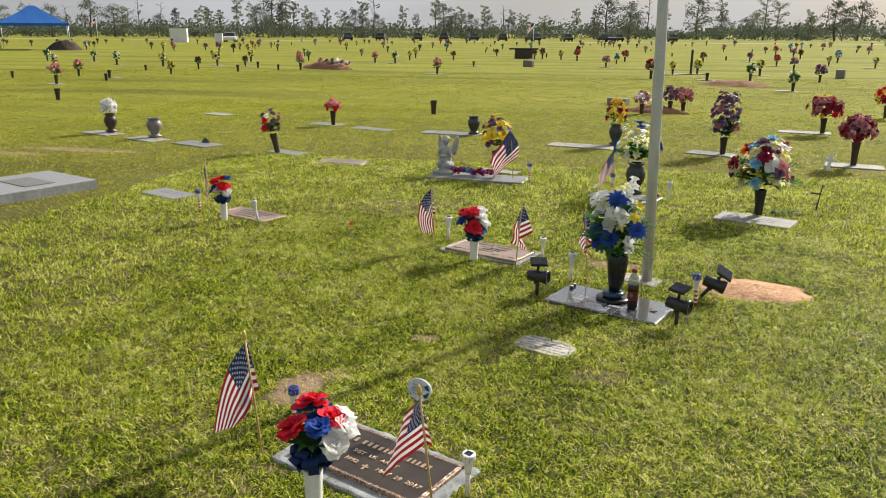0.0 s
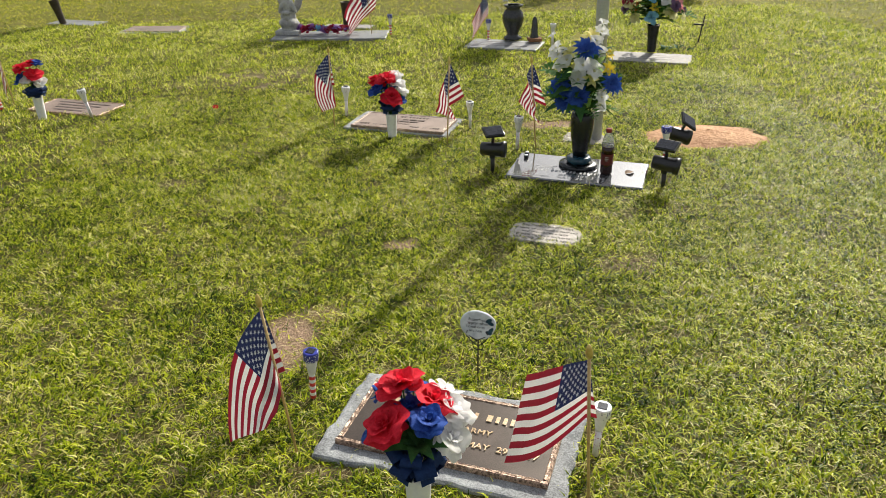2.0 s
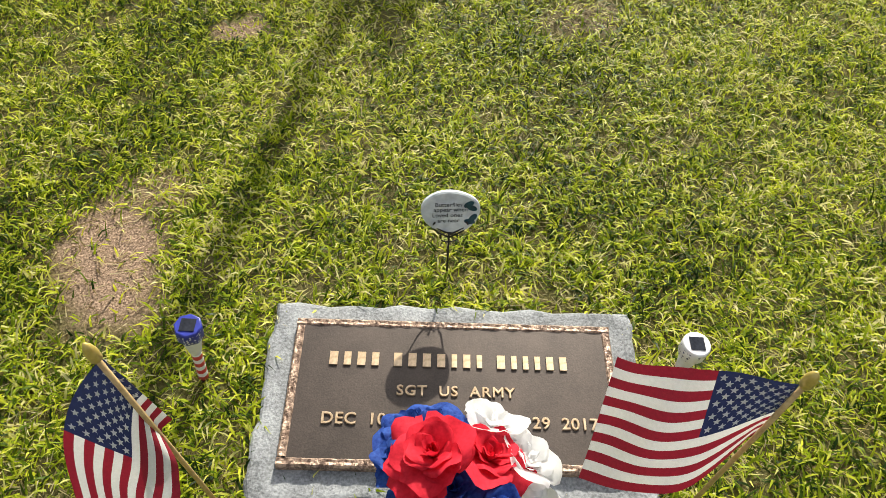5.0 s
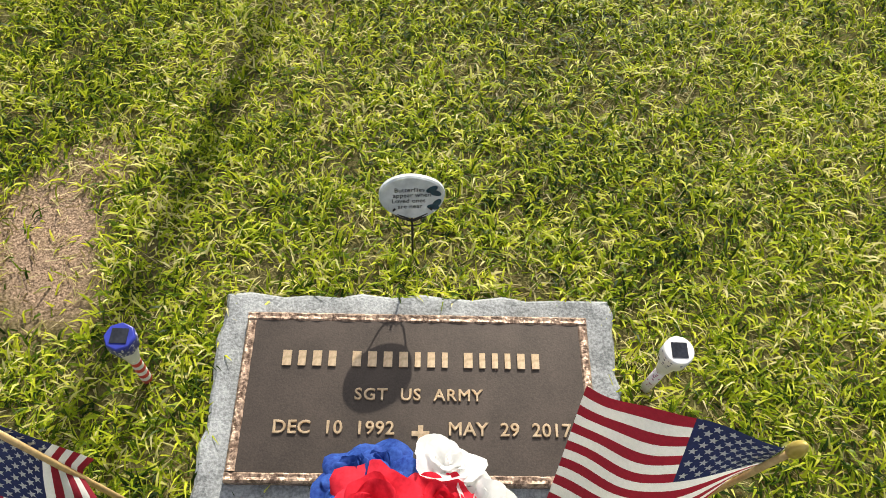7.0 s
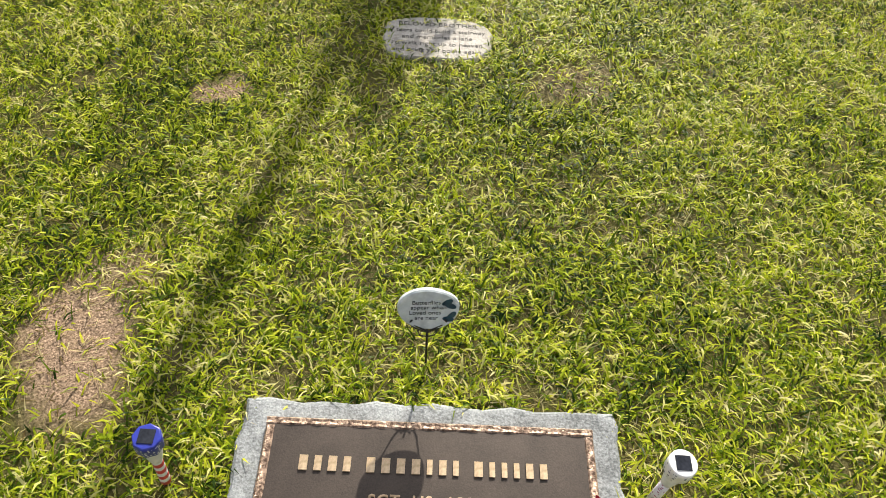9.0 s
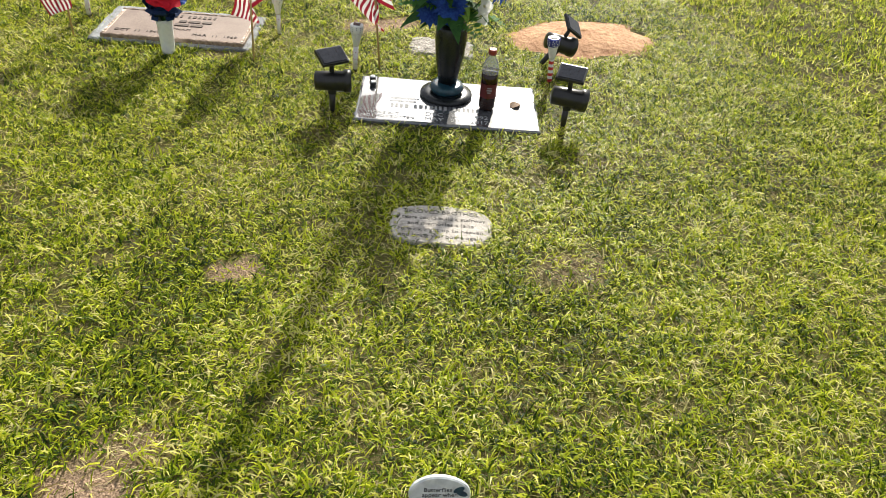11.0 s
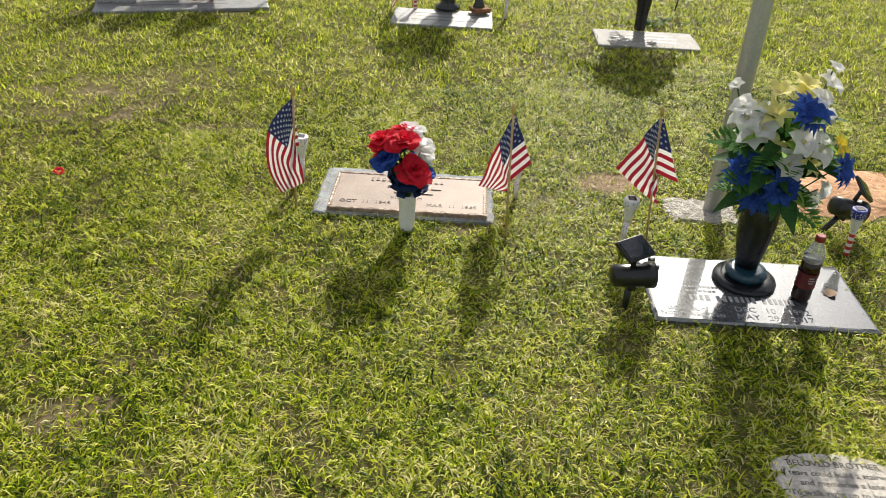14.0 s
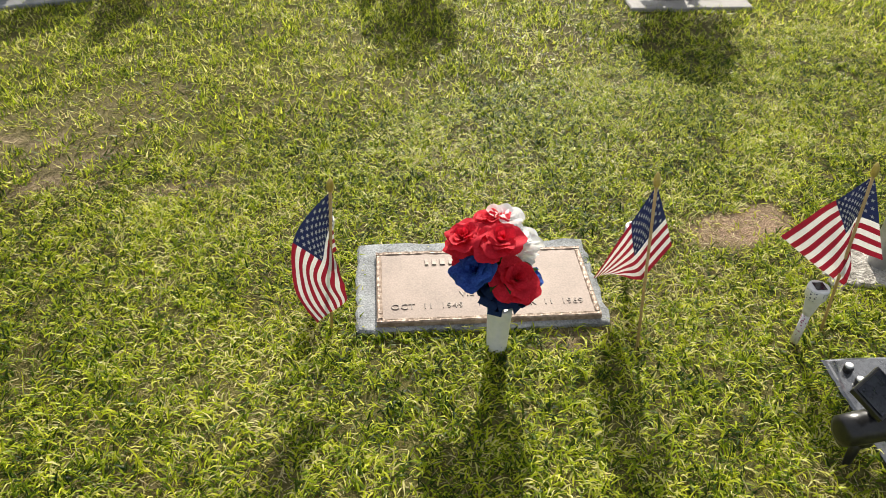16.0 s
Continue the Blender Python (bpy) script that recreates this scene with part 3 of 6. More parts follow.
def stick_flag(foot, top, hoist, fly, theta, fold, amp, az, seed, label, finial=True, bow_out=0.0):
    foot, top = Vector(foot), Vector(top)
    ob = thing("stick_flag", pose(*foot), label, "flag", "small flags on sticks")
    d = (top - foot)
    lean = d.normalized()
    part("stick", mesh_from("stick", tube_bm([-lean * 0.05, d * 0.5, d], [0.004, 0.004, 0.004], 8), [WOOD]), ob, label="pale wooden stick")
    if finial:
        part("finial", smooth(mesh_from("finial", lathe_bm([(0.003, 0), (0.008, 0.004), (0.0085, 0.018), (0.006, 0.03), (0.002, 0.038)], 10), [GOLD])), ob, facing(d - lean * 0.004, lean), "gold plastic tip")
    c, s = flag_cloth(hoist, fly, theta, fold, amp, az, seed, lean, bow_out)
    cl = part("cloth", c, ob, Matrix.Translation(d - lean * 0.012 + Vector((-0.006, -0.012, 0)) * (bow_out > 0)), "red and white stripes with a navy canton")
    part("star_print", s, cl, label="white printed stars")
    return ob


def draped_flag(foot, top, fly_top, fly_bottom, hoist, wrap, wing, bulge, amp, label, seed, belly=(0, 0, 0)):
    """A flag whose cloth crosses behind its stick: fly_top and fly_bottom are its loose corners, and the share `wrap` of it falls to the stick's other side, along wing. bulge and belly swell its lower and upper edges."""
    foot, top = Vector(foot), Vector(top)
    ob = thing("stick_flag", pose(*foot), label, "flag", "small flags on sticks")
    d = top - foot
    lean = d.normalized()
    part("stick", mesh_from("stick", tube_bm([-lean * 0.05, d * 0.5, d], [0.004, 0.004, 0.004], 8), [WOOD]), ob, label="pale wooden stick")
    part("finial", smooth(mesh_from("finial", lathe_bm([(0.003, 0), (0.008, 0.004), (0.0085, 0.018), (0.006, 0.03), (0.002, 0.038)], 10), [GOLD])), ob, facing(d - lean * 0.004, lean), "gold plastic tip")
    hang = d - lean * 0.012 + Vector((0, 0.006, 0))
    ft, fb = Vector(fly_top) - foot - hang, Vector(fly_bottom) - foot - hang
    wing, bulge, belly = Vector(wing), Vector(bulge), Vector(belly)
    ph = random.Random(seed).uniform(0, 6)
    side = ft.cross(lean).normalized()

    def at(s, h):
        stem = -lean * hoist * h
        if s < wrap:
            k = (wrap - s) / wrap
            return stem + wing * k * (0.12 + 0.88 * h) + side * 0.3 * amp * math.sin(3 * k + 5 * h + ph)
        k = (s - wrap) / (1 - wrap)
        flat = (stem * (1 - k) + (ft * (1 - h) + fb * h) * k)
        wave = amp * math.sin(2 * math.pi * (1.1 * k + 0.5 * h) + ph) * min(1, 3 * k) + 0.35 * amp * math.sin(2 * math.pi * (2.2 * k - 0.9 * h) + 2 * ph) * min(1, 2 * k)
        return flat + (bulge * h + belly * (1 - h)) * math.sin(math.pi * k) + side * wave
    c, st = striped_sheet(at)
    cl = part("cloth", c, ob, Matrix.Translation(hang), "red and white stripes with a navy canton")
    part("star_print", st, cl, label="white printed stars")
    return ob


def dotted(name, base, dot, scale):
    m, n, l, p = nodes_of(name)
    tc = n.new("ShaderNodeTexCoord")
    v = n.new("ShaderNodeTexVoronoi"); v.inputs["Scale"].default_value = scale; v.inputs["Randomness"].default_value = 0.5
    l.new(tc.outputs["Object"], v.inputs["Vector"])
    lt = n.new("ShaderNodeMath"); lt.operation = "LESS_THAN"; lt.inputs[1].default_value = 0.33
    l.new(v.outputs["Distance"], lt.inputs[0])
    mx = n.new("ShaderNodeMix"); mx.data_type = "RGBA"
    mx.inputs["A"].default_value, mx.inputs["B"].default_value = (*base, 1), (*dot, 1)
    l.new(lt.outputs[0], mx.inputs["Factor"]); l.new(mx.outputs["Result"], p.inputs["Base Color"])
    p.inputs["Roughness"].default_value = 0.4
    return m


CAP_BLUE = dotted("blue_cap_with_stars", (0.02, 0.03, 0.26), (0.7, 0.7, 0.75), 150)
CAP_WHITE = dotted("white_cap_with_dots", (0.78, 0.78, 0.8), (0.05, 0.05, 0.16), 130)
TUBE_WHITE = dotted("white_tube_with_dots", (0.75, 0.73, 0.75), (0.3, 0.06, 0.16), 140)


def solar_stake(kind):
    """A garden stake lamp: cap with solar cell, clear cone, printed tube."""
    ob = thing("solar_stake_light", None, "", "lamp", "solar stake lights")
    stripes = []
    mats = []
    z = 0.0
    k = 0
    while z < 0.104:
        stripes += [(0.0105, z), (0.0105, z + 0.0128)]
        mats += [k % 2, k % 2]
        z += 0.013
        k += 1
    if kind == "blue":
        tube = mesh_from("tube", lathe_bm(stripes, 14, mats[:-1]), [RED_PAINT, WHITE_PLASTIC])
    else:
        tube = mesh_from("tube", lathe_bm([(0.0105, 0), (0.0105, 0.104)], 14), [TUBE_WHITE])
    part("tube", tube, ob, pose(0, 0, 0.012), "red and white striped tube" if kind == "blue" else "white printed tube")
    part("spike", mesh_from("spike", lathe_bm([(0.002, -0.06), (0.008, 0.0), (0.009, 0.013)], 8), [BLACK_PLASTIC]), ob)
    part("lens", smooth(mesh_from("lens", lathe_bm([(0.012, 0.112), (0.014, 0.125), (0.021, 0.165), (0.022, 0.172)], 20), [FROST])), ob, label="frosted white plastic lens")
    cap = part("cap", mesh_from("cap", lathe_bm([(0.021, 0.166), (0.0262, 0.17), (0.027, 0.196), (0.0262, 0.201), (0.024, 0.202)], 8 if kind == "blue" else 24, [0, 0, 1, 1]), [CAP_BLUE if kind == "blue" else CAP_WHITE, BLUE_PLASTIC if kind == "blue" else WHITE_PLASTIC]), ob, label="blue starred cap" if kind == "blue" else "white dotted cap")
    part("solar_cell", mesh_from("solar_cell", box_bm(0.028, 0.028, 0.0016, 0.0004, 1, 0.2022), [PANEL]), cap)
    return ob


LAMP_SRC = {"blue": solar_stake("blue"), "white": solar_stake("white")}
LAMP_USED = set()


def stake_light(kind, x, y, label, tilt=(0, 0), turn=0.0, s=1.0):
    m = pose(x, y, 0, tilt[0], tilt[1], ALPHA + turn) @ Matrix.Scale(s, 4)
    src = LAMP_SRC[kind]
    if kind in LAMP_USED:
        ob = copy_thing(src, m)
        ob.scale = (s, s, s)
    else:
        LAMP_USED.add(kind)
        ob = src
        ob.matrix_basis = m
    return tagged(ob, label)


def spotlight(x, y, turn, aim, panel_tilt, panel_turn, label, tip=0.0):
    """A black solar spotlight: stake, barrel with a pale lens, tilted solar panel on an arm."""
    ob = thing("solar_spotlight", spot(x, y, 0, turn) @ pose(0, 0, 0, 0, tip, 0), label, "spotlight", "solar spotlights")
    part("stake", mesh_from("stake", tube_bm([(0, 0, -0.06), (0, 0, 0.03), (0, 0, 0.1)], [0.004, 0.011, 0.012], 10), [BLACK_PLASTIC]), ob)
    part("bracket", mesh_from("bracket", box_bm(0.03, 0.05, 0.05, 0.006, 2, 0.085), [BLACK_PLASTIC]), ob)
    barrel = lathe_bm([(0.02, -0.065), (0.034, -0.06), (0.036, -0.02), (0.036, 0.04), (0.042, 0.045), (0.043, 0.07), (0.036, 0.07), (0.034, 0.055)], 24)
    b = part("barrel", smooth(mesh_from("barrel", barrel, [BLACK_PLASTIC])), ob, pose(0, 0, 0.13, 0, 90 + aim, 0))
    part("lens", mesh_from("lens", lathe_bm([(0.034, 0.052), (0.02, 0.057), (0.004, 0.058)], 20), [GLASS]), b, label="clear front lens")
    part("sticker", mesh_from("sticker", box_bm(0.028, 0.03, 0.001, 0, 1, 0.0365), [WHITE_PLASTIC]), b, pose(0, 0, 0.03, 0, 90, 0), "white paper sticker")
    part("arm", mesh_from("arm", tube_bm([(0, 0, 0.16), (0, 0.01, 0.195), (0, 0.015, 0.215)], [0.009, 0.008, 0.01], 10), [BLACK_PLASTIC]), ob)
    pn = part("panel_frame", mesh_from("panel_frame", box_bm(0.105, 0.08, 0.013, 0.003), [BLACK_PLASTIC]), ob, pose(0, 0.015, 0.213, panel_tilt, 0, panel_turn))
    part("solar_cell", mesh_from("solar_cell", box_bm(0.092, 0.067, 0.002, 0, 1, 0.0135), [PANEL]), pn, label="dark glossy solar cell")
    return ob


# ---- kinds of things: vases ----
def vase_bronze(parent, h=0.2, r=0.045, mat=None):
    return part("vase", smooth(mesh_from("vase", lathe_bm([(r * 0.72, 0), (r * 0.7, 0.01), (r * 0.78, h * 0.5), (r, h * 0.95), (r * 1.08, h), (r * 0.9, h), (r * 0.7, h * 0.85)], 18), [mat or BRONZE_VASE])), parent)


def urn_profile(s, h):
    return [(0.085 * s, 0), (0.085 * s, 0.015), (0.055 * s, 0.03), (0.05 * s, h * 0.16), (0.085 * s, h * 0.4), (0.1 * s, h * 0.62), (0.085 * s, h * 0.8), (0.06 * s, h * 0.9), (0.085 * s, h * 0.97), (0.088 * s, h), (0.06 * s, h), (0.05 * s, h * 0.9)]


def vase_urn(parent, h=0.27, s=1.0, mat=None):
    return part("urn", mesh_from("urn", lathe_bm(urn_profile(s, h), 24), [mat or URN_STONE]), parent)


def bow(parent, z, mat, seed, r=0.068, down=0.045):
    """Ribbon loops tied round the neck of a vase."""
    rng = random.Random(seed)
    bm = bmesh.new()
    for i in range(16):
        a = i * 2 * math.pi / 16 + rng.uniform(-0.2, 0.2)
        d, s = Vector((math.cos(a), math.sin(a), 0)), Vector((-math.sin(a), math.cos(a), 0))
        ln, wd = r * rng.uniform(0.75, 1.15), 0.023
        rise = rng.uniform(-0.7, 0.9)
        pts = [d * 0.02, d * ln * 0.6 + Vector((0, 0, ln * (rise * 0.5 + 0.2))), d * ln + Vector((0, 0, ln * rise * 0.5)), d * ln * 0.7 + Vector((0, 0, ln * (rise * 0.4 - 0.3))), d * 0.02 + Vector((0, 0, -0.01))]
        rows = [[bm.verts.new(p + s * wd * k * (0.6 + 0.5 * (0 < j < 4))) for k in (-1, 1)] for j, p in enumerate(pts)]
        for p0, p1 in zip(rows, rows[1:]):
            bm.faces.new((p0[0], p0[1], p1[1], p1[0])).smooth = True
    for i in range(5):
        a = i * 1.3
        d, s = Vector((math.cos(a), math.sin(a), 0)), Vector((-math.sin(a), math.cos(a), 0))
        pts = [d * 0.02, d * (r * 0.6) + Vector((0, 0, -down * 0.4)), d * (r * 0.75) + Vector((0, 0, -down))]
        rows = [[bm.verts.new(p + s * 0.018 * k) for k in (-1, 1)] for p in pts]
        for p0, p1 in zip(rows, rows[1:]):
            bm.faces.new((p0[0], p0[1], p1[1], p1[0])).smooth = True
    return part("bow", mesh_from("bow", bm, [mat]), parent, pose(0, 0, z), "dark blue ribbon bow")

# ---- the first grave: bronze plaque on a concrete base ----


def plaque(x, y, field, edge, label, w=0.6, d=0.3, z=0.0165, base=None):
    ob = thing("bronze_plaque", spot(x, y, z), label, "grave marker", "bronze grave plaques")
    if base:
        part("concrete_base", mesh_from("concrete_base", rough_slab_bm(base[0], base[1], 0.016, int(x * 100)), [CONCRETE]), ob, pose(base[2], base[3], -z), "grey weathered concrete base")
    part("field", mesh_from("field", box_bm(w - 0.02, d - 0.02, 0.014, 0.002), [field]), ob, label="leather-grained bronze field")
    for name, cx, cy, bw, bd in (("border", 0, d / 2 - 0.0085, w, 0.017), ("border", 0, -d / 2 + 0.0085, w, 0.017), ("border", w / 2 - 0.0085, 0, 0.017, d - 0.034), ("border", -w / 2 + 0.0085, 0, 0.017, d - 0.034)):
        bm = bmesh.new()
        long_x = bw > bd
        n = int(max(bw, bd) / 0.0035)
        rng = random.Random(n + int(cx * 1000) + int(cy * 500))
        rows = []
        for i in range(n + 1):
            t = i / n - 0.5
            a = i * 0.55 + 1.3 * math.sin(i * 0.21)
            j, k = 0.0011 * math.sin(a) + rng.uniform(-0.0005, 0.0005), 0.0011 * math.sin(a + 1.9) + rng.uniform(-0.0005, 0.0005)
            prof = [(-0.5, 0.0), (-0.5, 0.013), (-0.3, 0.0165 + j), (0.0, 0.0155 - 0.6 * j + 0.6 * k), (0.3, 0.0165 + k), (0.5, 0.013), (0.5, 0.0)]
            rows.append([bm.verts.new((t * bw, q * bd, hh) if long_x else (q * bw, t * bd, hh)) for q, hh in prof])
        for p0, p1 in zip(rows, rows[1:]):
            for i in range(6):
                bm.faces.new((p0[i], p0[i + 1], p1[i + 1], p1[i]))
        bmesh.ops.recalc_face_normals(bm, faces=bm.faces[:])
        part(name, mesh_from(name, bm, [edge]), ob, pose(cx, cy, 0), "hammered copper-brown border")
    return ob


pl = plaque(0.151, 2.569, BRONZE, BRONZE_EDGE, "dark brown bronze grave plaque with raised golden letters", base=(0.70, 0.40, 0.0, -0.004))
zt = 0.0145
rng_b = random.Random(5)
spans, xx = [], -0.23
for group in (4, 7, 6):
    for _ in range(group):
        wv = rng_b.choice((0.010, 0.013, 0.015))
        spans.append((xx, 0.062, wv)); xx += wv + 0.0118
    xx += 0.016
bars("name_bar", spans, 0.028, pl, zt + 0.0015, LETTER)
writing("rank_letters", "SGT  US  ARMY", 0.0288, pl, pose(0.004, -0.011, zt), LETTER, 0.0026, "CENTER", "raised golden letters", 1.12, 0.0006)
writing("birth_letters", "DEC  10  1992", 0.0315, pl, pose(-0.234, -0.07, zt), LETTER, 0.0026, "LEFT", "raised golden letters", 1.05, 0.0006)
writing("death_letters", "MAY  29  2017", 0.0315, pl, pose(0.257, -0.07, zt), LETTER, 0.0026, "RIGHT", "raised golden letters", 1.05, 0.0006)
bm = bmesh.new()
add_box(bm, 0, 0, 0.001, 0.0085, 0.036, 0.003)
add_box(bm, -0.0094, 0.004, 0.001, 0.0102, 0.0085, 0.003)
add_box(bm, 0.0094, 0.004, 0.001, 0.0102, 0.0085, 0.003)
part("cross", mesh_from("cross", bm, [LETTER]), pl, pose(0.009, -0.072, zt))


def silk_bouquet(x, y, vh, label, blooms, bow_z, seed):
    ob = thing("silk_bouquet", pose(x, y, 0), label, "flower vase", "red white and blue bouquets")
    part("vase", mesh_from("vase", lathe_bm([(0.026, -0.03), (0.027, 0.02), (0.032, vh * 0.9), (0.035, vh), (0.03, vh), (0.028, vh * 0.9)], 20), [WHITE_PLASTIC]), ob, label="white plastic cone vase")
    bow(ob, bow_z, P_NAVY, seed)
    c = Vector((x, y, 0))
    rng = random.Random(seed)
    ends = []
    mid = Vector((0, 0, bow_z))
    for i, (colour, px, py, pz, s) in enumerate(blooms):
        p = Vector((px, py, pz)) - c
        d = (p - mid).normalized() + Vector((0, -0.25, 0.35))
        part("rose", ROSE[colour][i % 2], ob, facing(p - d.normalized() * 0.03 * s, d, rng.uniform(0, 6), s), colour + " silk rose")
        ends.append(p - d.normalized() * 0.03 * s)
    stems_part(ob, (0, 0, vh * 0.8), ends)
    for i in range(10):
        a = i * 0.63 + rng.uniform(-0.2, 0.2)
        part("leaf", LEAF, ob, along((0, 0, bow_z + 0.03), (math.cos(a), math.sin(a), 0.5), rng.uniform(-0.3, 0.3), 0.75))
    return ob


silk_bouquet(0.042, 2.245, 0.17, "red, white and blue silk roses in a white vase", [
    ("red", -0.038, 2.245, 0.335, 1.05), ("red", 0.01, 2.335, 0.395, 1.0), ("red", 0.095, 2.325, 0.345, 0.95), ("blue", 0.076, 2.235, 0.345, 0.85),
    ("white", 0.135, 2.235, 0.285, 0.95), ("white", 0.15, 2.305, 0.32, 0.95), ("blue", -0.06, 2.29, 0.285, 0.85), ("blue", -0.03, 2.36, 0.345, 0.8),
    ("blue", 0.0, 2.4, 0.35, 0.85), ("white", 0.125, 2.375, 0.325, 0.85), ("blue", 0.04, 2.40, 0.33, 0.8), ("blue", 0.03, 2.30, 0.34, 0.8)], 0.215, 3)
draped_flag((-0.29, 2.53, 0), (-0.336, 2.538, 0.475), (-0.44, 2.446, 0.118), (-0.345, 2.44, 0.17), 0.2, 0.05, (0.02, 0.01, 0.0), (0.025, -0.02, 0.0), 0.006, "limp striped flag on a wooden stick in the grass", 1, (-0.045, 0.04, 0.01))
draped_flag((0.463, 2.247, 0), (0.423, 2.207, 0.50), (0.322, 2.395, 0.325), (0.259, 2.318, 0.115), 0.165, 0.05, (0.02, 0.0, -0.01), (-0.02, -0.05, 0.0), 0.005, "striped flag blown open on a wooden stick", 2)
stake_light("blue", -0.266, 2.768, "blue starred solar stake light with striped tube", (0, 3), 0, 0.9)
stake_light("white", 0.528, 2.446, "white dotted solar stake light beside the plaque", (2, 3), 0, 0.9)

# oval slate on a wire stake
ob = thing("memorial_stone", pose(0.248, 2.846, 0, 0, 0, ALPHA + 4), "oval grey stone with script on an iron stake", "garden stake")
rim = []
for rr, zz in ((0.9, -0.006), (1.0, -0.004), (1.0, 0.003), (0.95, 0.006)):
    rim.append([(rr * 0.056 * math.cos(a) * (1 + 0.03 * math.sin(3 * a)), rr * 0.046 * math.sin(a) * (1 + 0.04 * math.cos(2 * a + 1)), zz) for a in [2 * math.pi * i / 40 for i in range(40)]])
bm = bmesh.new()
rings = [[bm.verts.new(p) for p in r] for r in rim]
for a, b in zip(rings, rings[1:]):
    for i in range(40):
        bm.faces.new((a[i], a[(i + 1) % 40], b[(i + 1) % 40], b[i]))
bm.faces.new(rings[0][::-1]); bm.faces.new(rings[-1])
SLATE = surface("pale_slate", (0.36, 0.4, 0.42), (0.66, 0.7, 0.71), 18, 0.6, 0, 0.3, 60, 0.6)
stone = part("stone", mesh_from("stone", bm, [SLATE]), ob, pose(0, 0, 0.192, 74, 0, 0), "pale grey oval slate")
INK = surface("dark_ink", (0.02, 0.025, 0.03), (0.04, 0.045, 0.05), 40, 0.6, 0, 0, 100, 0.5)
for k, (body, dy, dx) in enumerate((("Butterflies", 0.014, -0.004), ("appear when", 0.003, 0.0), ("Loved ones", -0.009, -0.006), ("are near", -0.021, -0.004))):
    writing("script", body, 0.0125, stone, pose(dx, dy, 0.0064), INK, 0.0002, "CENTER", "dark painted script")
bm = bmesh.new()
for k, (cx, cy, a) in enumerate(((0.034, 0.018, 0.5), (0.04, 0.01, -0.4), (0.042, -0.012, 0.9), (0.036, -0.02, -0.2))):
    bm.faces.new([bm.verts.new((cx + 0.011 * math.cos(t) * math.cos(a) - 0.006 * math.sin(t) * math.sin(a), cy + 0.011 * math.cos(t) * math.sin(a) + 0.006 * math.sin(t) * math.cos(a), 0.0064 + 0.0001 * k)) for t in [2 * math.pi * i / 12 for i in range(12)]])
part("butterfly_marks", mesh_from("butterfly_marks", bm, [TEAL_DISH]), stone, label="dark green painted butterflies")
bm = bmesh.new()
tube_bm([(0, 0, -0.06), (0, 0, 0.06), (0, 0.004, 0.14)], [0.0022] * 3, 6, bm)
for sgn in (-1, 1):
    tube_bm([(0, 0, 0.115), (sgn * 0.022, -0.004, 0.135), (sgn * 0.036, -0.01, 0.16), (sgn * 0.03, -0.016, 0.178)], [0.0018] * 4, 6, bm)
    tube_bm([(0, 0, 0.1), (sgn * 0.014, 0, 0.105), (sgn * 0.018, 0, 0.12), (sgn * 0.008, 0, 0.132), (0, 0, 0.128)], [0.0015] * 5, 6, bm)
tube_bm([(-0.026, -0.014, 0.16), (0, -0.02, 0.148), (0.026, -0.014, 0.16)], [0.0018] * 3, 6, bm)
part("wire_stake", mesh_from("wire_stake", bm, [IRON]), ob, label="scrolled black iron wire")

# ---- the second grave: faded plaque ----
pl = plaque(0.062, 5.515, BRONZE_TAN, surface("faded_border", (0.2, 0.14, 0.1), (0.42, 0.32, 0.25), 60, 0.5, 0.2, 0.8, 75, 0.4), "faded tan bronze grave plaque with dark letters", base=(0.68, 0.375, -0.015, 0.024))
spans, xx = [], -0.16
for group in (4, 2, 6):
    for _ in range(group):
        wv = rng_b.choice((0.009, 0.012, 0.014))
        spans.append((xx, 0.095, wv)); xx += wv + 0.011
    xx += 0.016
bars("name_bar", spans, 0.024, pl, zt + 0.0015, LETTER_DARK)
writing("rank_letters", "SP4", 0.028, pl, pose(-0.092, 0.03, zt), LETTER_DARK, 0.0016, "LEFT", "dark raised letters", 1.1)
bars("unit_bar", [(-0.02, 0.041, 0.03), (0.02, 0.041, 0.05), (0.08, 0.041, 0.04), (-0.06, 0.0, 0.02), (-0.03, 0.0, 0.06), (0.04, 0.0, 0.05)], 0.02, pl, zt + 0.0015, LETTER_DARK)
writing("war_letters", "VIETNAM", 0.028, pl, pose(-0.01, -0.055, zt), LETTER_DARK, 0.0016, "CENTER", "dark raised letters", 1.1)
writing("birth_letters", "OCT  11  1949", 0.03, pl, pose(-0.262, -0.1, zt), LETTER_DARK, 0.0016, "LEFT", "dark raised letters", 1.05)
writing("death_letters", "MAR  11  1969", 0.03, pl, pose(0.262, -0.1, zt), LETTER_DARK, 0.0016, "RIGHT", "dark raised letters", 1.05)
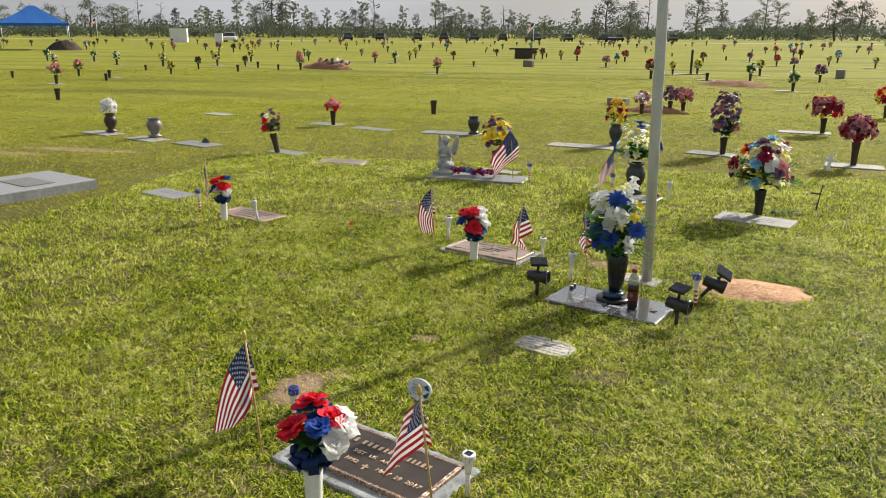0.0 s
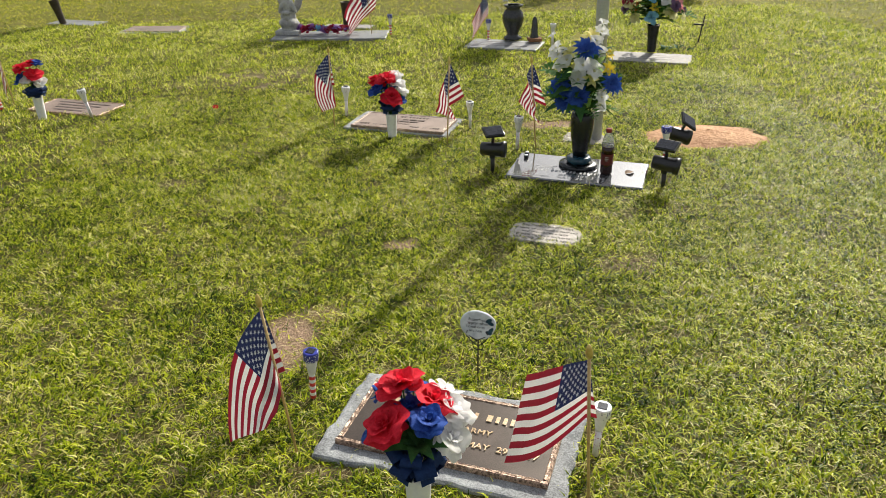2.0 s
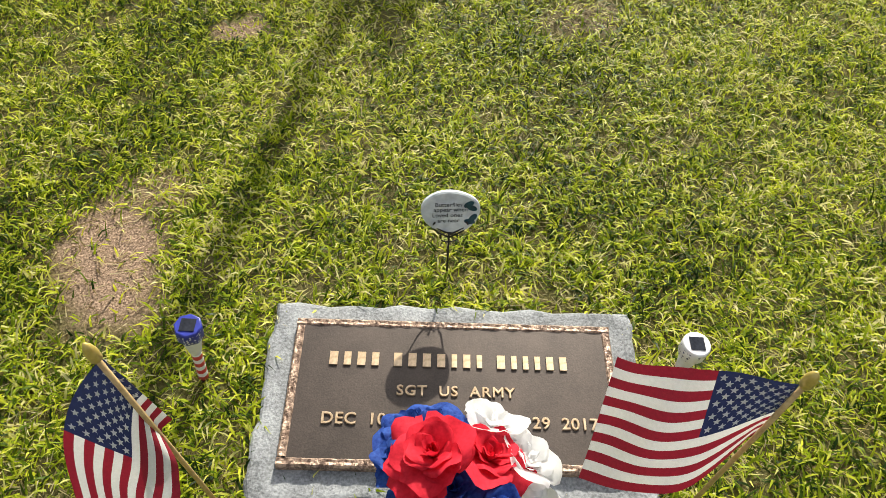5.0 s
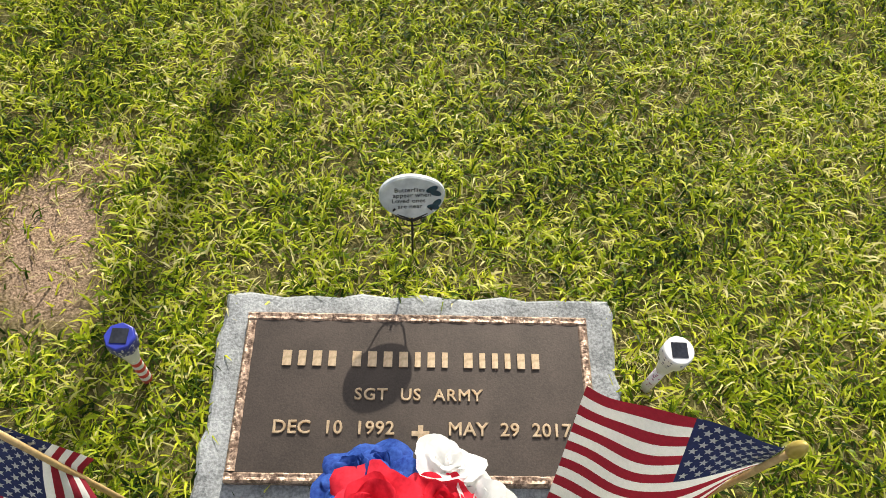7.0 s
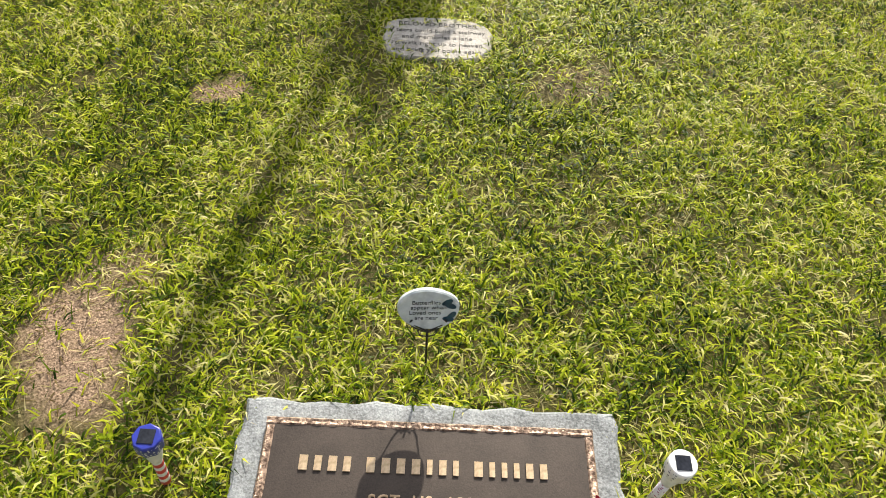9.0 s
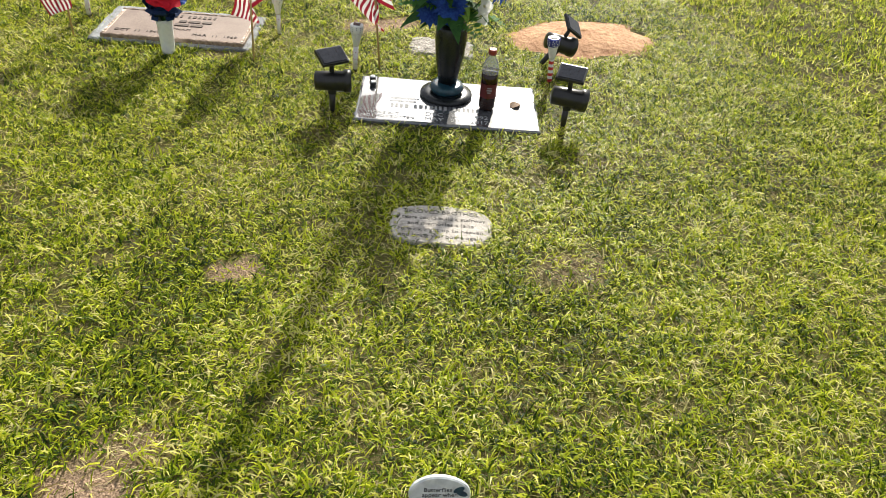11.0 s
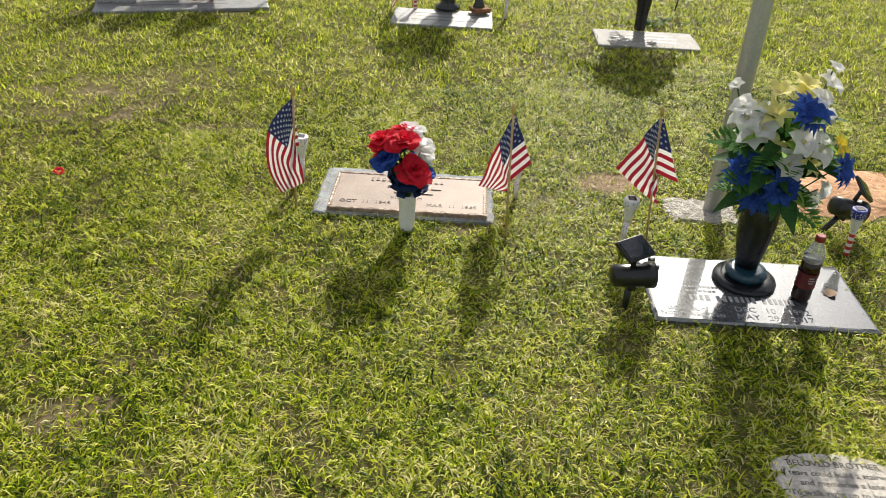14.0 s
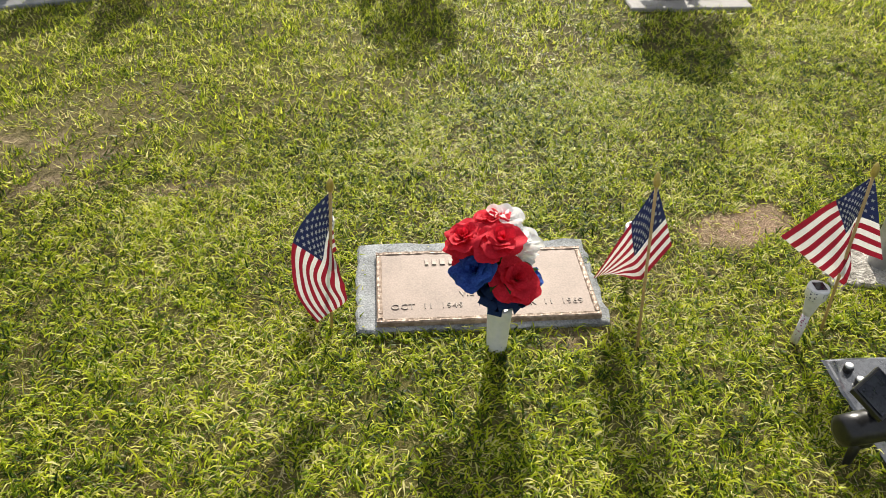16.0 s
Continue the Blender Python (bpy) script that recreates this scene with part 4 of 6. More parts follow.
silk_bouquet(-0.015, 5.305, 0.15, "red, white and blue silk roses in a white cone vase", [
    ("red", -0.105, 5.355, 0.37, 0.95), ("red", -0.036, 5.288, 0.385, 1.0), ("white", 0.04, 5.30, 0.35, 0.95), ("white", 0.02, 5.36, 0.385, 0.9), ("blue", -0.111, 5.29, 0.318, 0.9),
    ("red", -0.005, 5.245, 0.285, 1.0), ("blue", 0.055, 5.268, 0.25, 0.6), ("red", -0.09, 5.36, 0.33, 0.9), ("blue", -0.03, 5.39, 0.34, 0.8), ("white", 0.06, 5.33, 0.3, 0.9), ("red", -0.02, 5.37, 0.385, 0.8), ("blue", -0.05, 5.41, 0.29, 0.85), ("blue", 0.03, 5.40, 0.3, 0.85), ("red", -0.09, 5.40, 0.31, 0.8)], 0.2, 4)
draped_flag((-0.377, 5.549, 0), (-0.371, 5.474, 0.485), (-0.434, 5.454, 0.128), (-0.362, 5.48, 0.152), 0.2, 0.06, (0.02, 0.01, 0.0), (0.015, -0.02, 0.0), 0.007, "limp striped flag by the faded plaque", 3, (-0.075, 0.03, 0.015))
draped_flag((0.305, 5.135, 0), (0.329, 5.219, 0.455), (0.244, 5.281, 0.155), (0.379, 5.358, 0.078), 0.235, 0.12, (0.095, 0.025, 0.05), (0.0, -0.03, 0.0), 0.008, "striped flag draped round its wooden stick", 4)
stake_light("white", -0.312, 5.765, "white solar stake light behind a small flag", (0, 2))
stake_light("white", 0.465, 5.405, "white solar stake light beside the faded plaque", (2, 0), 0, 0.88)

# ---- the polished granite grave with the large arrangement ----
ob = thing("granite_marker", spot(0.957, 4.596), "polished dark grey granite marker lying flat", "grave marker", "flat granite markers")
part("slab", mesh_from("slab", rough_slab_bm(0.70, 0.372, 0.02, 3, 0.0015), [GRANITE_DARK]), ob)
ENGRAVE = surface("engraved_pale", (0.24, 0.245, 0.25), (0.36, 0.365, 0.37), 60, 0.8, 0, 0, 100, 0.5)
spans = []
rng_b = random.Random(9)
for y0, x0, x1, lo, hi in ((0.003, -0.22, -0.12, 0.006, 0.012), (-0.021, -0.222, -0.12, 0.008, 0.014)):
    x = x0
    while x < x1:
        wv = rng_b.uniform(lo, hi)
        spans.append((x, y0, wv)); x += wv + 0.004
bars("epitaph_bar", spans, 0.011, ob, 0.0202, ENGRAVE, 0.001)
spans, x = [], -0.217
for letters in (4, 7, 6):
    for _ in range(letters):
        wv = rng_b.uniform(0.008, 0.014)
        spans.append((x, -0.058, wv)); x += wv + 0.008
    x += 0.014
bars("name_bar", spans, 0.03, ob, 0.0202, ENGRAVE, 0.001)
for body, x, y in (("DEC", -0.05, -0.122), ("MAY", -0.05, -0.16), ("10", 0.03, -0.122), ("29", 0.03, -0.16), ("1992", 0.12, -0.122), ("2017", 0.12, -0.16)):
    writing("date", body, 0.036, ob, pose(x, y, 0.0202), ENGRAVE, 0.0005, "CENTER", "pale engraved figures")
for body, x, y in (("GONE BUT", -0.3, -0.131), ("NOT FORGOTTEN", -0.325, -0.158)):
    writing("epitaph", body, 0.024, ob, pose(x, y, 0.0202), ENGRAVE, 0.0005, "LEFT", "pale engraved letters")
ob = tagged(new("dead_leaf", leaf_mesh("dead_leaf", 0.055, 0.04, surface("brown_dead_leaf", (0.1, 0.06, 0.035), (0.24, 0.15, 0.09), 60, 0.8, 0, 0.4, 200, 0.6), 0.34)), "curled brown dead leaf on polished granite", "leaf")
ob.matrix_world = pose(1.183, 4.496, 0.0215, 0, 0, 20)

arr = thing("flower_arrangement", pose(0.972, 4.655, 0.02), "tall black vase of white, blue and yellow silk flowers", "flower vase")
part("foot_plate", smooth(mesh_from("foot_plate", lathe_bm([(0.1, 0), (0.103, 0.008), (0.1, 0.015), (0.07, 0.018)], 36), [BLACK_VASE])), arr, label="round black foot")
part("foot_dish", smooth(mesh_from("foot_dish", lathe_bm([(0.058, 0.017), (0.068, 0.035), (0.062, 0.05), (0.045, 0.052)], 28), [TEAL_DISH])), arr, label="glossy dark teal collar")
part("vase", smooth(mesh_from("vase", lathe_bm([(0.036, 0.05), (0.043, 0.09), (0.055, 0.16), (0.061, 0.22), (0.06, 0.262), (0.055, 0.28), (0.05, 0.28), (0.046, 0.25)], 28), [BLACK_VASE])), arr, pose(0.006, 0.012, 0, -4, 2, 0))
org = Vector((0.972, 4.655, 0.02))
ends = []
rng_f = random.Random(12)
for kind, me, px, py, pz, s in (
        ("blossom", BLOSSOM, 0.851, 4.706, 0.593, 1.15), ("blossom", BLOSSOM, 0.838, 4.72, 0.625, 0.9), ("blossom", BLOSSOM, 0.865, 4.68, 0.55, 1.1), ("blossom", BLOSSOM, 0.825, 4.758, 0.68, 0.55),
        ("blossom", BLOSSOM, 1.037, 4.624, 0.715, 0.95), ("blossom", BLOSSOM, 1.013, 4.616, 0.675, 0.85), ("blossom", BLOSSOM, 1.045, 4.63, 0.76, 0.6), ("blossom", BLOSSOM, 1.03, 4.60, 0.63, 0.8),
        ("lily", LILY["lemon"], 0.95, 4.714, 0.66, 0.95), ("lily", LILY["lemon"], 1.015, 4.69, 0.685, 0.95), ("lily", LILY["lemon"], 0.985, 4.66, 0.67, 0.9), ("lily", LILY["lemon"], 0.915, 4.67, 0.61, 0.9), ("daisy", DAISY, 0.965, 4.601, 0.635, 1.05),
        ("blossom", BLOSSOM, 0.942, 4.566, 0.57, 1.1), ("blossom", BLOSSOM, 0.926, 4.576, 0.497, 1.1), ("lily", LILY["yellow"], 1.062, 4.549, 0.551, 0.75),
        ("daisy", DAISY, 1.075, 4.531, 0.484, 0.95), ("daisy", DAISY, 0.86, 4.66, 0.439, 1.05), ("daisy", DAISY, 0.885, 4.62, 0.385, 1.05), ("blossom", BLOSSOM, 1.04, 4.563, 0.37, 0.8),
        ("blossom", BLOSSOM, 1.035, 4.53, 0.42, 0.75), ("lily", LILY["lemon"], 0.907, 4.635, 0.526, 0.8), ("lily", LILY["lemon"], 0.985, 4.56, 0.5, 0.75), ("lily", LILY["lemon"], 0.965, 4.60, 0.56, 0.7), ("blossom", BLOSSOM, 0.995, 4.55, 0.545, 1.1), ("blossom", BLOSSOM, 0.885, 4.665, 0.575, 1.0), ("daisy", DAISY, 0.93, 4.59, 0.41, 1.0), ("lily", LILY["cream"], 0.9, 4.72, 0.6, 0.8),
        ("daisy", DAISY, 1.05, 4.72, 0.52, 1.0), ("blossom", BLOSSOM, 1.0, 4.76, 0.58, 1.0), ("blossom", BLOSSOM, 0.93, 4.78, 0.5, 1.0), ("lily", LILY["yellow"], 1.08, 4.64, 0.6, 0.7)):
    p = Vector((px, py, pz)) - org
    d = Vector((p.x, p.y - 0.1, (p.z - 0.3) * 0.6))
    part(kind, me, arr, facing(p, d, rng_f.uniform(0, 6), s))
    ends.append(p - d.normalized() * 0.01)
stems_part(arr, (0.005, 0.01, 0.22), ends)
for i in range(13):
    a = i * 2.4
    part("fern_frond", FERN, arr, along((0.01 * math.cos(a), 0.01 + 0.01 * math.sin(a), 0.3 + 0.016 * i), (math.cos(a), math.sin(a), rng_f.uniform(-0.1, 0.9)), rng_f.uniform(-0.5, 0.5), rng_f.uniform(0.9, 1.35)))
for i in range(84):
    a = i * 2.4 + 1
    part("leaf", LEAF if i % 3 else LEAF_LIME, arr, along((0.02 * math.cos(a), 0.01 + 0.02 * math.sin(a), 0.29 + 0.003 * i), (math.cos(a), math.sin(a), rng_f.uniform(-0.3, 1.0)), rng_f.uniform(-0.5, 0.5), rng_f.uniform(1.0, 1.6)))

# soda bottle
LABEL_CAP = surface("bottle_cap", (0.2, 0.015, 0.015), (0.3, 0.03, 0.025), 60, 0.35, 0, 0, 100, 0.5)
ob = thing("soda_bottle", pose(1.085, 4.515, 0.02), "half-full dark soda bottle with a red cap", "bottle")
part("liquid", smooth(mesh_from("liquid", lathe_bm([(0.026, 0.003), (0.031, 0.012), (0.0305, 0.05), (0.028, 0.085), (0.0305, 0.12), (0.0305, 0.158)], 24), [COLA])), ob, label="dark brown soda")
part("shell", smooth(mesh_from("shell", lathe_bm([(0.0312, 0.15), (0.0322, 0.165), (0.024, 0.195), (0.0135, 0.215), (0.0135, 0.225)], 24, close=False), [GLASS])), ob, label="clear plastic bottle neck")
part("cap", mesh_from("cap", lathe_bm([(0.0155, 0.222), (0.0155, 0.24), (0.013, 0.242)], 18), [LABEL_CAP]), ob, label="red screw cap")
LABEL_RED = surface("bottle_label", (0.07, 0.008, 0.01), (0.14, 0.014, 0.018), 60, 0.35, 0, 0, 100, 0.5)
part("label", smooth(mesh_from("label", lathe_bm([(0.0322, 0.055), (0.0312, 0.085), (0.0328, 0.112)], 24, close=False), [LABEL_RED])), ob, label="dark red wrap label")
bm = bmesh.new()
for k, (w, z) in enumerate(((0.016, 0.098), (0.02, 0.089), (0.013, 0.08))):
    add_box(bm, 0, -0.0325, z, w, 0.0015, 0.004)
part("label_bars", mesh_from("label_bars", bm, [ENGRAVE]), ob, pose(0, 0, 0, 0, 0, -20))

spotlight(0.512, 4.65, 8, 0, 22, 26, "black solar spotlight staked beside the granite marker")
spotlight(1.325, 4.33, -4, 6, 20, -14, "black solar spotlight with tilted panel in the grass")
spotlight(1.49, 4.86, 12, -20, 25, 20, "black solar spotlight tipped over in the grass", 36)
stake_light("white", 0.692, 4.978, "white dotted solar stake light by the granite", (0, 2))
stake_light("blue", 1.455, 4.695, "blue-capped solar stake light with striped tube", (0, -3))
draped_flag((0.80, 4.983, 0), (0.764, 4.998, 0.495), (0.727, 5.14, 0.24), (0.804, 4.98, 0.156), 0.2, 0.1, (0.067, -0.06, -0.02), (0.0, -0.02, 0.0), 0.012, "striped flag draped open on a pale stick", 5)
# added pieces for two unidentified dark ovals; white tops stand for their highlights
for k, (x, y) in enumerate(((0.727, 4.84), (0.715, 4.795))):
    ob = thing("small_cap", pose(x, y, 0.02), "small dark oval mark with a white top on the granite", "cap", "small caps on the granite")
    part("body", mesh_from("body", lathe_bm([(0.012, 0), (0.013, 0.012), (0.011, 0.016)], 14), [BLACK_PLASTIC]), ob)
    part("top", mesh_from("top", lathe_bm([(0.0105, 0.016), (0.01, 0.02), (0.006, 0.021)], 14), [WHITE_PLASTIC]), ob)

# pole behind the granite
ob = thing("flagpole", pose(1.178, 5.11, 0, 0, -1.1, 0), "tall grey painted steel pole", "pole")
part("shaft", mesh_from("shaft", tube_bm([(0, 0, -0.2), (0, 0, 0.9), (0, 0, 1.77), (0, 0, 5.6)], [0.034, 0.0335, 0.033, 0.026], 24), [STEEL_PAINT]), ob)
part("collar", smooth(mesh_from("collar", lathe_bm([(0.036, 1.775), (0.036, 1.8)], 24), [STEEL_PAINT])), ob)
part("cap_ball", smooth(mesh_from("cap_ball", lathe_bm([(0.005, 5.6), (0.035, 5.63), (0.04, 5.66), (0.03, 5.69), (0.005, 5.7)], 16), [GOLD])), ob)
GRAVEL = surface("crushed_stone", (0.16, 0.145, 0.12), (0.62, 0.58, 0.52), 45, 0.95, 0, 1.0, 110, 0.5, dist=0.012)
pad = tagged(new("gravel_pad", mesh_from("gravel_pad", rough_slab_bm(0.27, 0.18, 0.012, 6, 0.014), [GRAVEL])), "pale crushed stone round the pole's foot", "gravel")
pad.matrix_world = spot(1.13, 5.12)


def mound(name, x, y, rx, ry, h, mat, label, category, seed, turn=0.0, n=26):
    bm = bmesh.new()
    rings = []
    for k in range(9):
        f = 1 - k / 8
        row = []
        for i in range(n):
            a = 2 * math.pi * i / n
            w = 1 + 0.28 * noise.noise((math.cos(a) * 2.2 + seed, math.sin(a) * 2.2, seed)) + 0.1 * noise.noise((math.cos(a) * 7, math.sin(a) * 7, seed))
            px, py = rx * f * w * math.cos(a), ry * f * w * math.sin(a)
            row.append(bm.verts.new((px, py, -0.01 + (h + 0.01) * (1 - f ** 1.8) + h * 0.3 * noise.noise((px * 14 / max(rx, 0.3), py * 14 / max(rx, 0.3), seed)) * (1 if f < 0.95 else 0))))
        rings.append(row)
    for a, b in zip(rings[:-1], rings[1:-1]):
        for i in range(n):
            bm.faces.new((a[i], a[(i + 1) % n], b[(i + 1) % n], b[i])).smooth = True
    bm.faces.new(rings[-2]).smooth = True
    for v in rings[-1]:
        bm.verts.remove(v)
    ob = tagged(new(name, mesh_from(name, bm, [mat])), label, category)
    ob.matrix_world = spot(x, y, 0, turn)
    return ob


mound("sand_mound", 1.83, 5.09, 0.41, 0.26, 0.034, SAND, "small mound of orange sand on the lawn", "sand", 4, 12)

# cast stone with a verse
VERSE_INK = surface("worn_grey_ink", (0.04, 0.038, 0.035), (0.13, 0.12, 0.11), 30, 0.8, 0, 0, 100, 0.6)
bm = bmesh.new()
rows = []
for zz, k in ((-0.03, 1.0), (0.004, 1.0), (0.011, 0.95)):
    rows.append([])
    for i in range(48):
        a = 2 * math.pi * i / 48
        w = (abs(math.cos(a)) ** 3.4 + abs(math.sin(a)) ** 3.4) ** (-1 / 3.4) * (1 + 0.08 * noise.noise((math.cos(a) * 2, math.sin(a) * 2, 3)))
        rows[-1].append(bm.verts.new((0.158 * k * w * math.cos(a), 0.1 * k * w * math.sin(a), zz)))
for a, b in zip(rows, rows[1:]):
    for i in range(48):
        bm.faces.new((a[i], a[(i + 1) % 48], b[(i + 1) % 48], b[i])).smooth = True
bm.faces.new(rows[-1])
ob = thing("verse_stone", spot(0.648, 3.858, 0), "pale cast stone with an engraved verse, flat in grass", "memorial stone")
part("stone", mesh_from("stone", bm, [FIELDSTONE]), ob)
for k, (body, size) in enumerate((("BELOVED BROTHER", 0.026), ("If tears could build a stairway", 0.0235), ("and memories a lane", 0.0245), ("I'd walk right up to heaven", 0.0245), ("and bring you home again", 0.0245))):
    writing("verse_line", body, size, ob, pose(0, 0.052 - 0.031 * k, 0.0115), VERSE_INK, 0.0003, "CENTER", "grey engraved verse")

# fallen red petal in the grass
ob = tagged(new("fallen_flower", star_flower_mesh("fallen_flower", 0.026, P_RED, 6, 0.4, 0.5, 99, 2)), "small fallen red silk flower in the grass", "flower")
ob.matrix_world = pose(-1.225, 6.08, 0.008, 20, 10, 0)

# ---- graves further along the rows ----
MARKERS = [(-2.2, 6.2, 0.29, 0.14, 0.0)]


def flat_marker(x, y, w, d, mat, label, seed, h=0.016, turn=0.0, writing_rows=3, margin=None):
    ob = thing("flat_marker", spot(x, y, 0, turn), label, "grave marker", "flat grave markers")
    if margin:
        part("base", mesh_from("base", rough_slab_bm(w + margin, d + margin, h * 0.5, seed + 50, 0.005), [CONCRETE]), ob)
    part("slab", mesh_from("slab", rough_slab_bm(w, d, h, seed, 0.003), [mat]), ob)
    MARKERS.append((x, y, w / 2 - 0.03, d / 2 - 0.025, turn))
    rng = random.Random(seed)
    ink = ENGRAVE if mat in (GRANITE_DARK, GRANITE_BLACK) else URN_STONE
    for k in range(writing_rows):
        ww = w * rng.uniform(0.35, 0.75)
        part("engraved_line", mesh_from("engraved_line", box_bm(ww, 0.016, 0.001, 0), [ink]), ob, pose(rng.uniform(-0.05, 0.05), d * (0.22 - 0.2 * k), h + 0.0003))
    return ob


flat_marker(2.12, 7.1, 0.64, 0.34, GRANITE_PALE, "pale granite marker flat in the lawn", 1, 0.02)
flat_marker(1.0, 7.8, 0.66, 0.38, GRANITE, "grey granite marker under a dark urn", 2, 0.02)
flat_marker(-0.6, 8.48, 1.1, 0.4, GRANITE, "long grey granite marker with keepsakes on it", 3, 0.022, turn=17)
flat_marker(-0.45, 8.95, 0.5, 0.2, GRANITE_PALE, "narrow pale granite strip behind the keepsakes", 4, turn=6, writing_rows=0)
flat_marker(-1.78, 12.28, 0.95, 0.36, GRANITE, "grey granite marker beside a black urn", 5, turn=14)
flat_marker(0.36, 11.35, 0.95, 0.36, GRANITE_PALE, "pale granite double marker in the grass", 6, turn=10)
flat_marker(2.12, 11.08, 0.62, 0.32, GRANITE, "grey granite marker below purple flowers", 7)
flat_marker(3.85, 13.95, 0.8, 0.34, GRANITE_PALE, "pale marker below red flowers", 8, turn=12)
flat_marker(3.74, 10.45, 0.66, 0.34, GRANITE_PALE, "pale granite marker below maroon flowers", 9, turn=10)
flat_marker(-4.2, 13.0, 0.66, 0.34, GRANITE, "grey marker half hidden by grass", 10, 0.006, writing_rows=1)
flat_marker(-2.45, 9.15, 0.6, 0.3, BRONZE_TAN, "grey bronze-topped marker in the lawn", 11, turn=16, margin=0.08)
flat_marker(-3.45, 9.72, 0.62, 0.26, GRANITE, "low grey marker beside a bronze vase", 12, 0.006, writing_rows=1)
flat_marker(-7.1, 10.78, 0.7, 0.34, GRANITE_PALE, "pale granite marker below a stone urn", 13)
flat_marker(-6.02, 10.35, 0.7, 0.36, GRANITE_PALE, "pale granite marker with an empty urn", 14)
flat_marker(-5.02, 10.08, 0.74, 0.36, GRANITE, "grey granite marker with a small dark stone", 15)
flat_marker(-3.42, 6.82, 0.55, 0.3, GRANITE, "small grey marker sunk in the lawn", 16, writing_rows=2)
flat_marker(-6.83, 13.94, 0.6, 0.3, GRANITE_PALE, "pale flat marker in sunlit grass", 17, writing_rows=1)
flat_marker(-3.2, 12.55, 0.8, 0.3, GRANITE, "low grey marker overgrown by grass", 18, 0.004, writing_rows=0)
flat_marker(1.6, 17.2, 0.9, 0.34, GRANITE_PALE, "pale marker beside a fresh grave", 19, writing_rows=0)
pebble = mound("dark_stone", -4.96, 10.2, 0.07, 0.05, 0.05, GRANITE_BLACK, "small dark rounded stone on a marker", "stone", 8)
pebble.location.z = 0.03

# ledger slab
ob = thing("ledger_slab", spot(-5.1, 6.08), "long raised grey granite ledger with an inset plate", "grave slab")
part("slab", mesh_from("slab", rough_slab_bm(0.92, 2.1, 0.1, 31, 0.004, 20), [GRANITE]), ob, label="rough-sided grey granite slab")
part("inset_plate", mesh_from("inset_plate", box_bm(0.5, 0.3, 0.006, 0.002), [URN_STONE]), ob, pose(0.05, 0.55, 0.1), "dark grey inset plate")

# bronze plaque with a patriotic bouquet, further back
pl = plaque(-2.2, 6.2, BRONZE_TAN, BRONZE_EDGE, "brown bronze grave plaque beside a patriotic bouquet", z=0.0)
for k in range(4):
    part("engraved_line", mesh_from("engraved_line", box_bm(0.42 - 0.06 * k, 0.02, 0.002, 0), [LETTER_DARK]), pl, pose(0, 0.085 - 0.055 * k, 0.0142))
silk_bouquet(-2.34, 5.97, 0.17, "red, white and blue silk bouquet in a white vase", [
    ("red", -2.40, 5.96, 0.37, 1.0), ("red", -2.32, 5.95, 0.33, 1.0), ("white", -2.28, 5.94, 0.275, 0.9), ("white", -2.36, 5.93, 0.29, 0.9), ("blue", -2.43, 5.97, 0.3, 0.9),
    ("blue", -2.31, 6.02, 0.38, 0.8), ("red", -2.37, 6.03, 0.38, 0.9)], 0.2, 14)
stick_flag((-2.70, 6.38, 0), (-2.73, 6.38, 0.43), 0.19, 0.2, 74, 0.2, 0.01, 190, 6, "furled striped flag behind a bouquet")
stake_light("blue", -2.71, 6.21, "blue-capped solar stake light in grass", (0, -5))
stake_light("white", -2.01, 5.95, "white solar stake light leaning by a plaque", (6, -7))


def bouquet(name, x, y, label, flowers, z, rad, high, seed, vase="bronze", vh=None, vz=0.0, leaves=8, ferns=0, lime=0, mat=None, s=1.0):
    ob = thing(name, pose(x, y, vz, 0, 0, seed * 40), label, "flower vase", "flower vases on graves")
    if vase == "urn":
        vase_urn(ob, vh or z, s, mat)
    else:
        vase_bronze(ob, vh or z, 0.05 * s, mat)
    if flowers:
        dome(ob, z, rad, high, flowers, seed, leaves, ferns, lime=lime)
        if high > 0.5:
            dome(ob, z, rad * 0.55, high * 0.92, [(n, me, c // 2, s0) for n, me, c, s0 in flowers], seed + 50, leaves, ferns)
    return ob


bouquet("flower_vase", 2.17, 7.26, "dark vase of mixed orange, blue, cream and red flowers", [("mum", MUM["orange"], 2, 1.25), ("mum", MUM["sky"], 5, 1.05), ("mum", MUM["cream"], 6, 1.2), ("mum", MUM["white"], 4, 1.2), ("mum", MUM["maroon"], 3, 1.2), ("mum", MUM["pink"], 2, 1.1), ("mum", MUM["dusk"], 4, 1.0), ("lily", LILY["yellow"], 2, 0.7), ("lily", LILY["cream"], 3, 0.8)], 0.21, 0.25, 0.44, 1, "bronze", 0.22, 0.03, 18, 12, 14, BLACK_VASE)
bouquet("flower_urn", 1.10, 7.98, "black granite urn with white, yellow and blue flowers", [("daisy", DAISY, 4, 1.0), ("lily", LILY["cream"], 8, 0.85), ("blossom", BLOSSOM, 7, 0.85), ("lily", LILY["yellow"], 4, 0.7)], 0.3, 0.2, 0.38, 2, "urn", 0.3, 0.03, 24, 13, 10, GRANITE_BLACK)
bouquet("flower_vase", -0.46, 8.85, "vase of yellow lilies and purple flowers by a flag", [("lily", LILY["yellow"], 6, 1.2), ("mum", MUM["yellow"], 3, 0.9), ("mum", MUM["dusk"], 7, 0.9), ("lily", LILY["purple"], 3, 0.9)], 0.27, 0.15, 0.36, 3, "bronze", 0.25, 0.02, 10, 2)
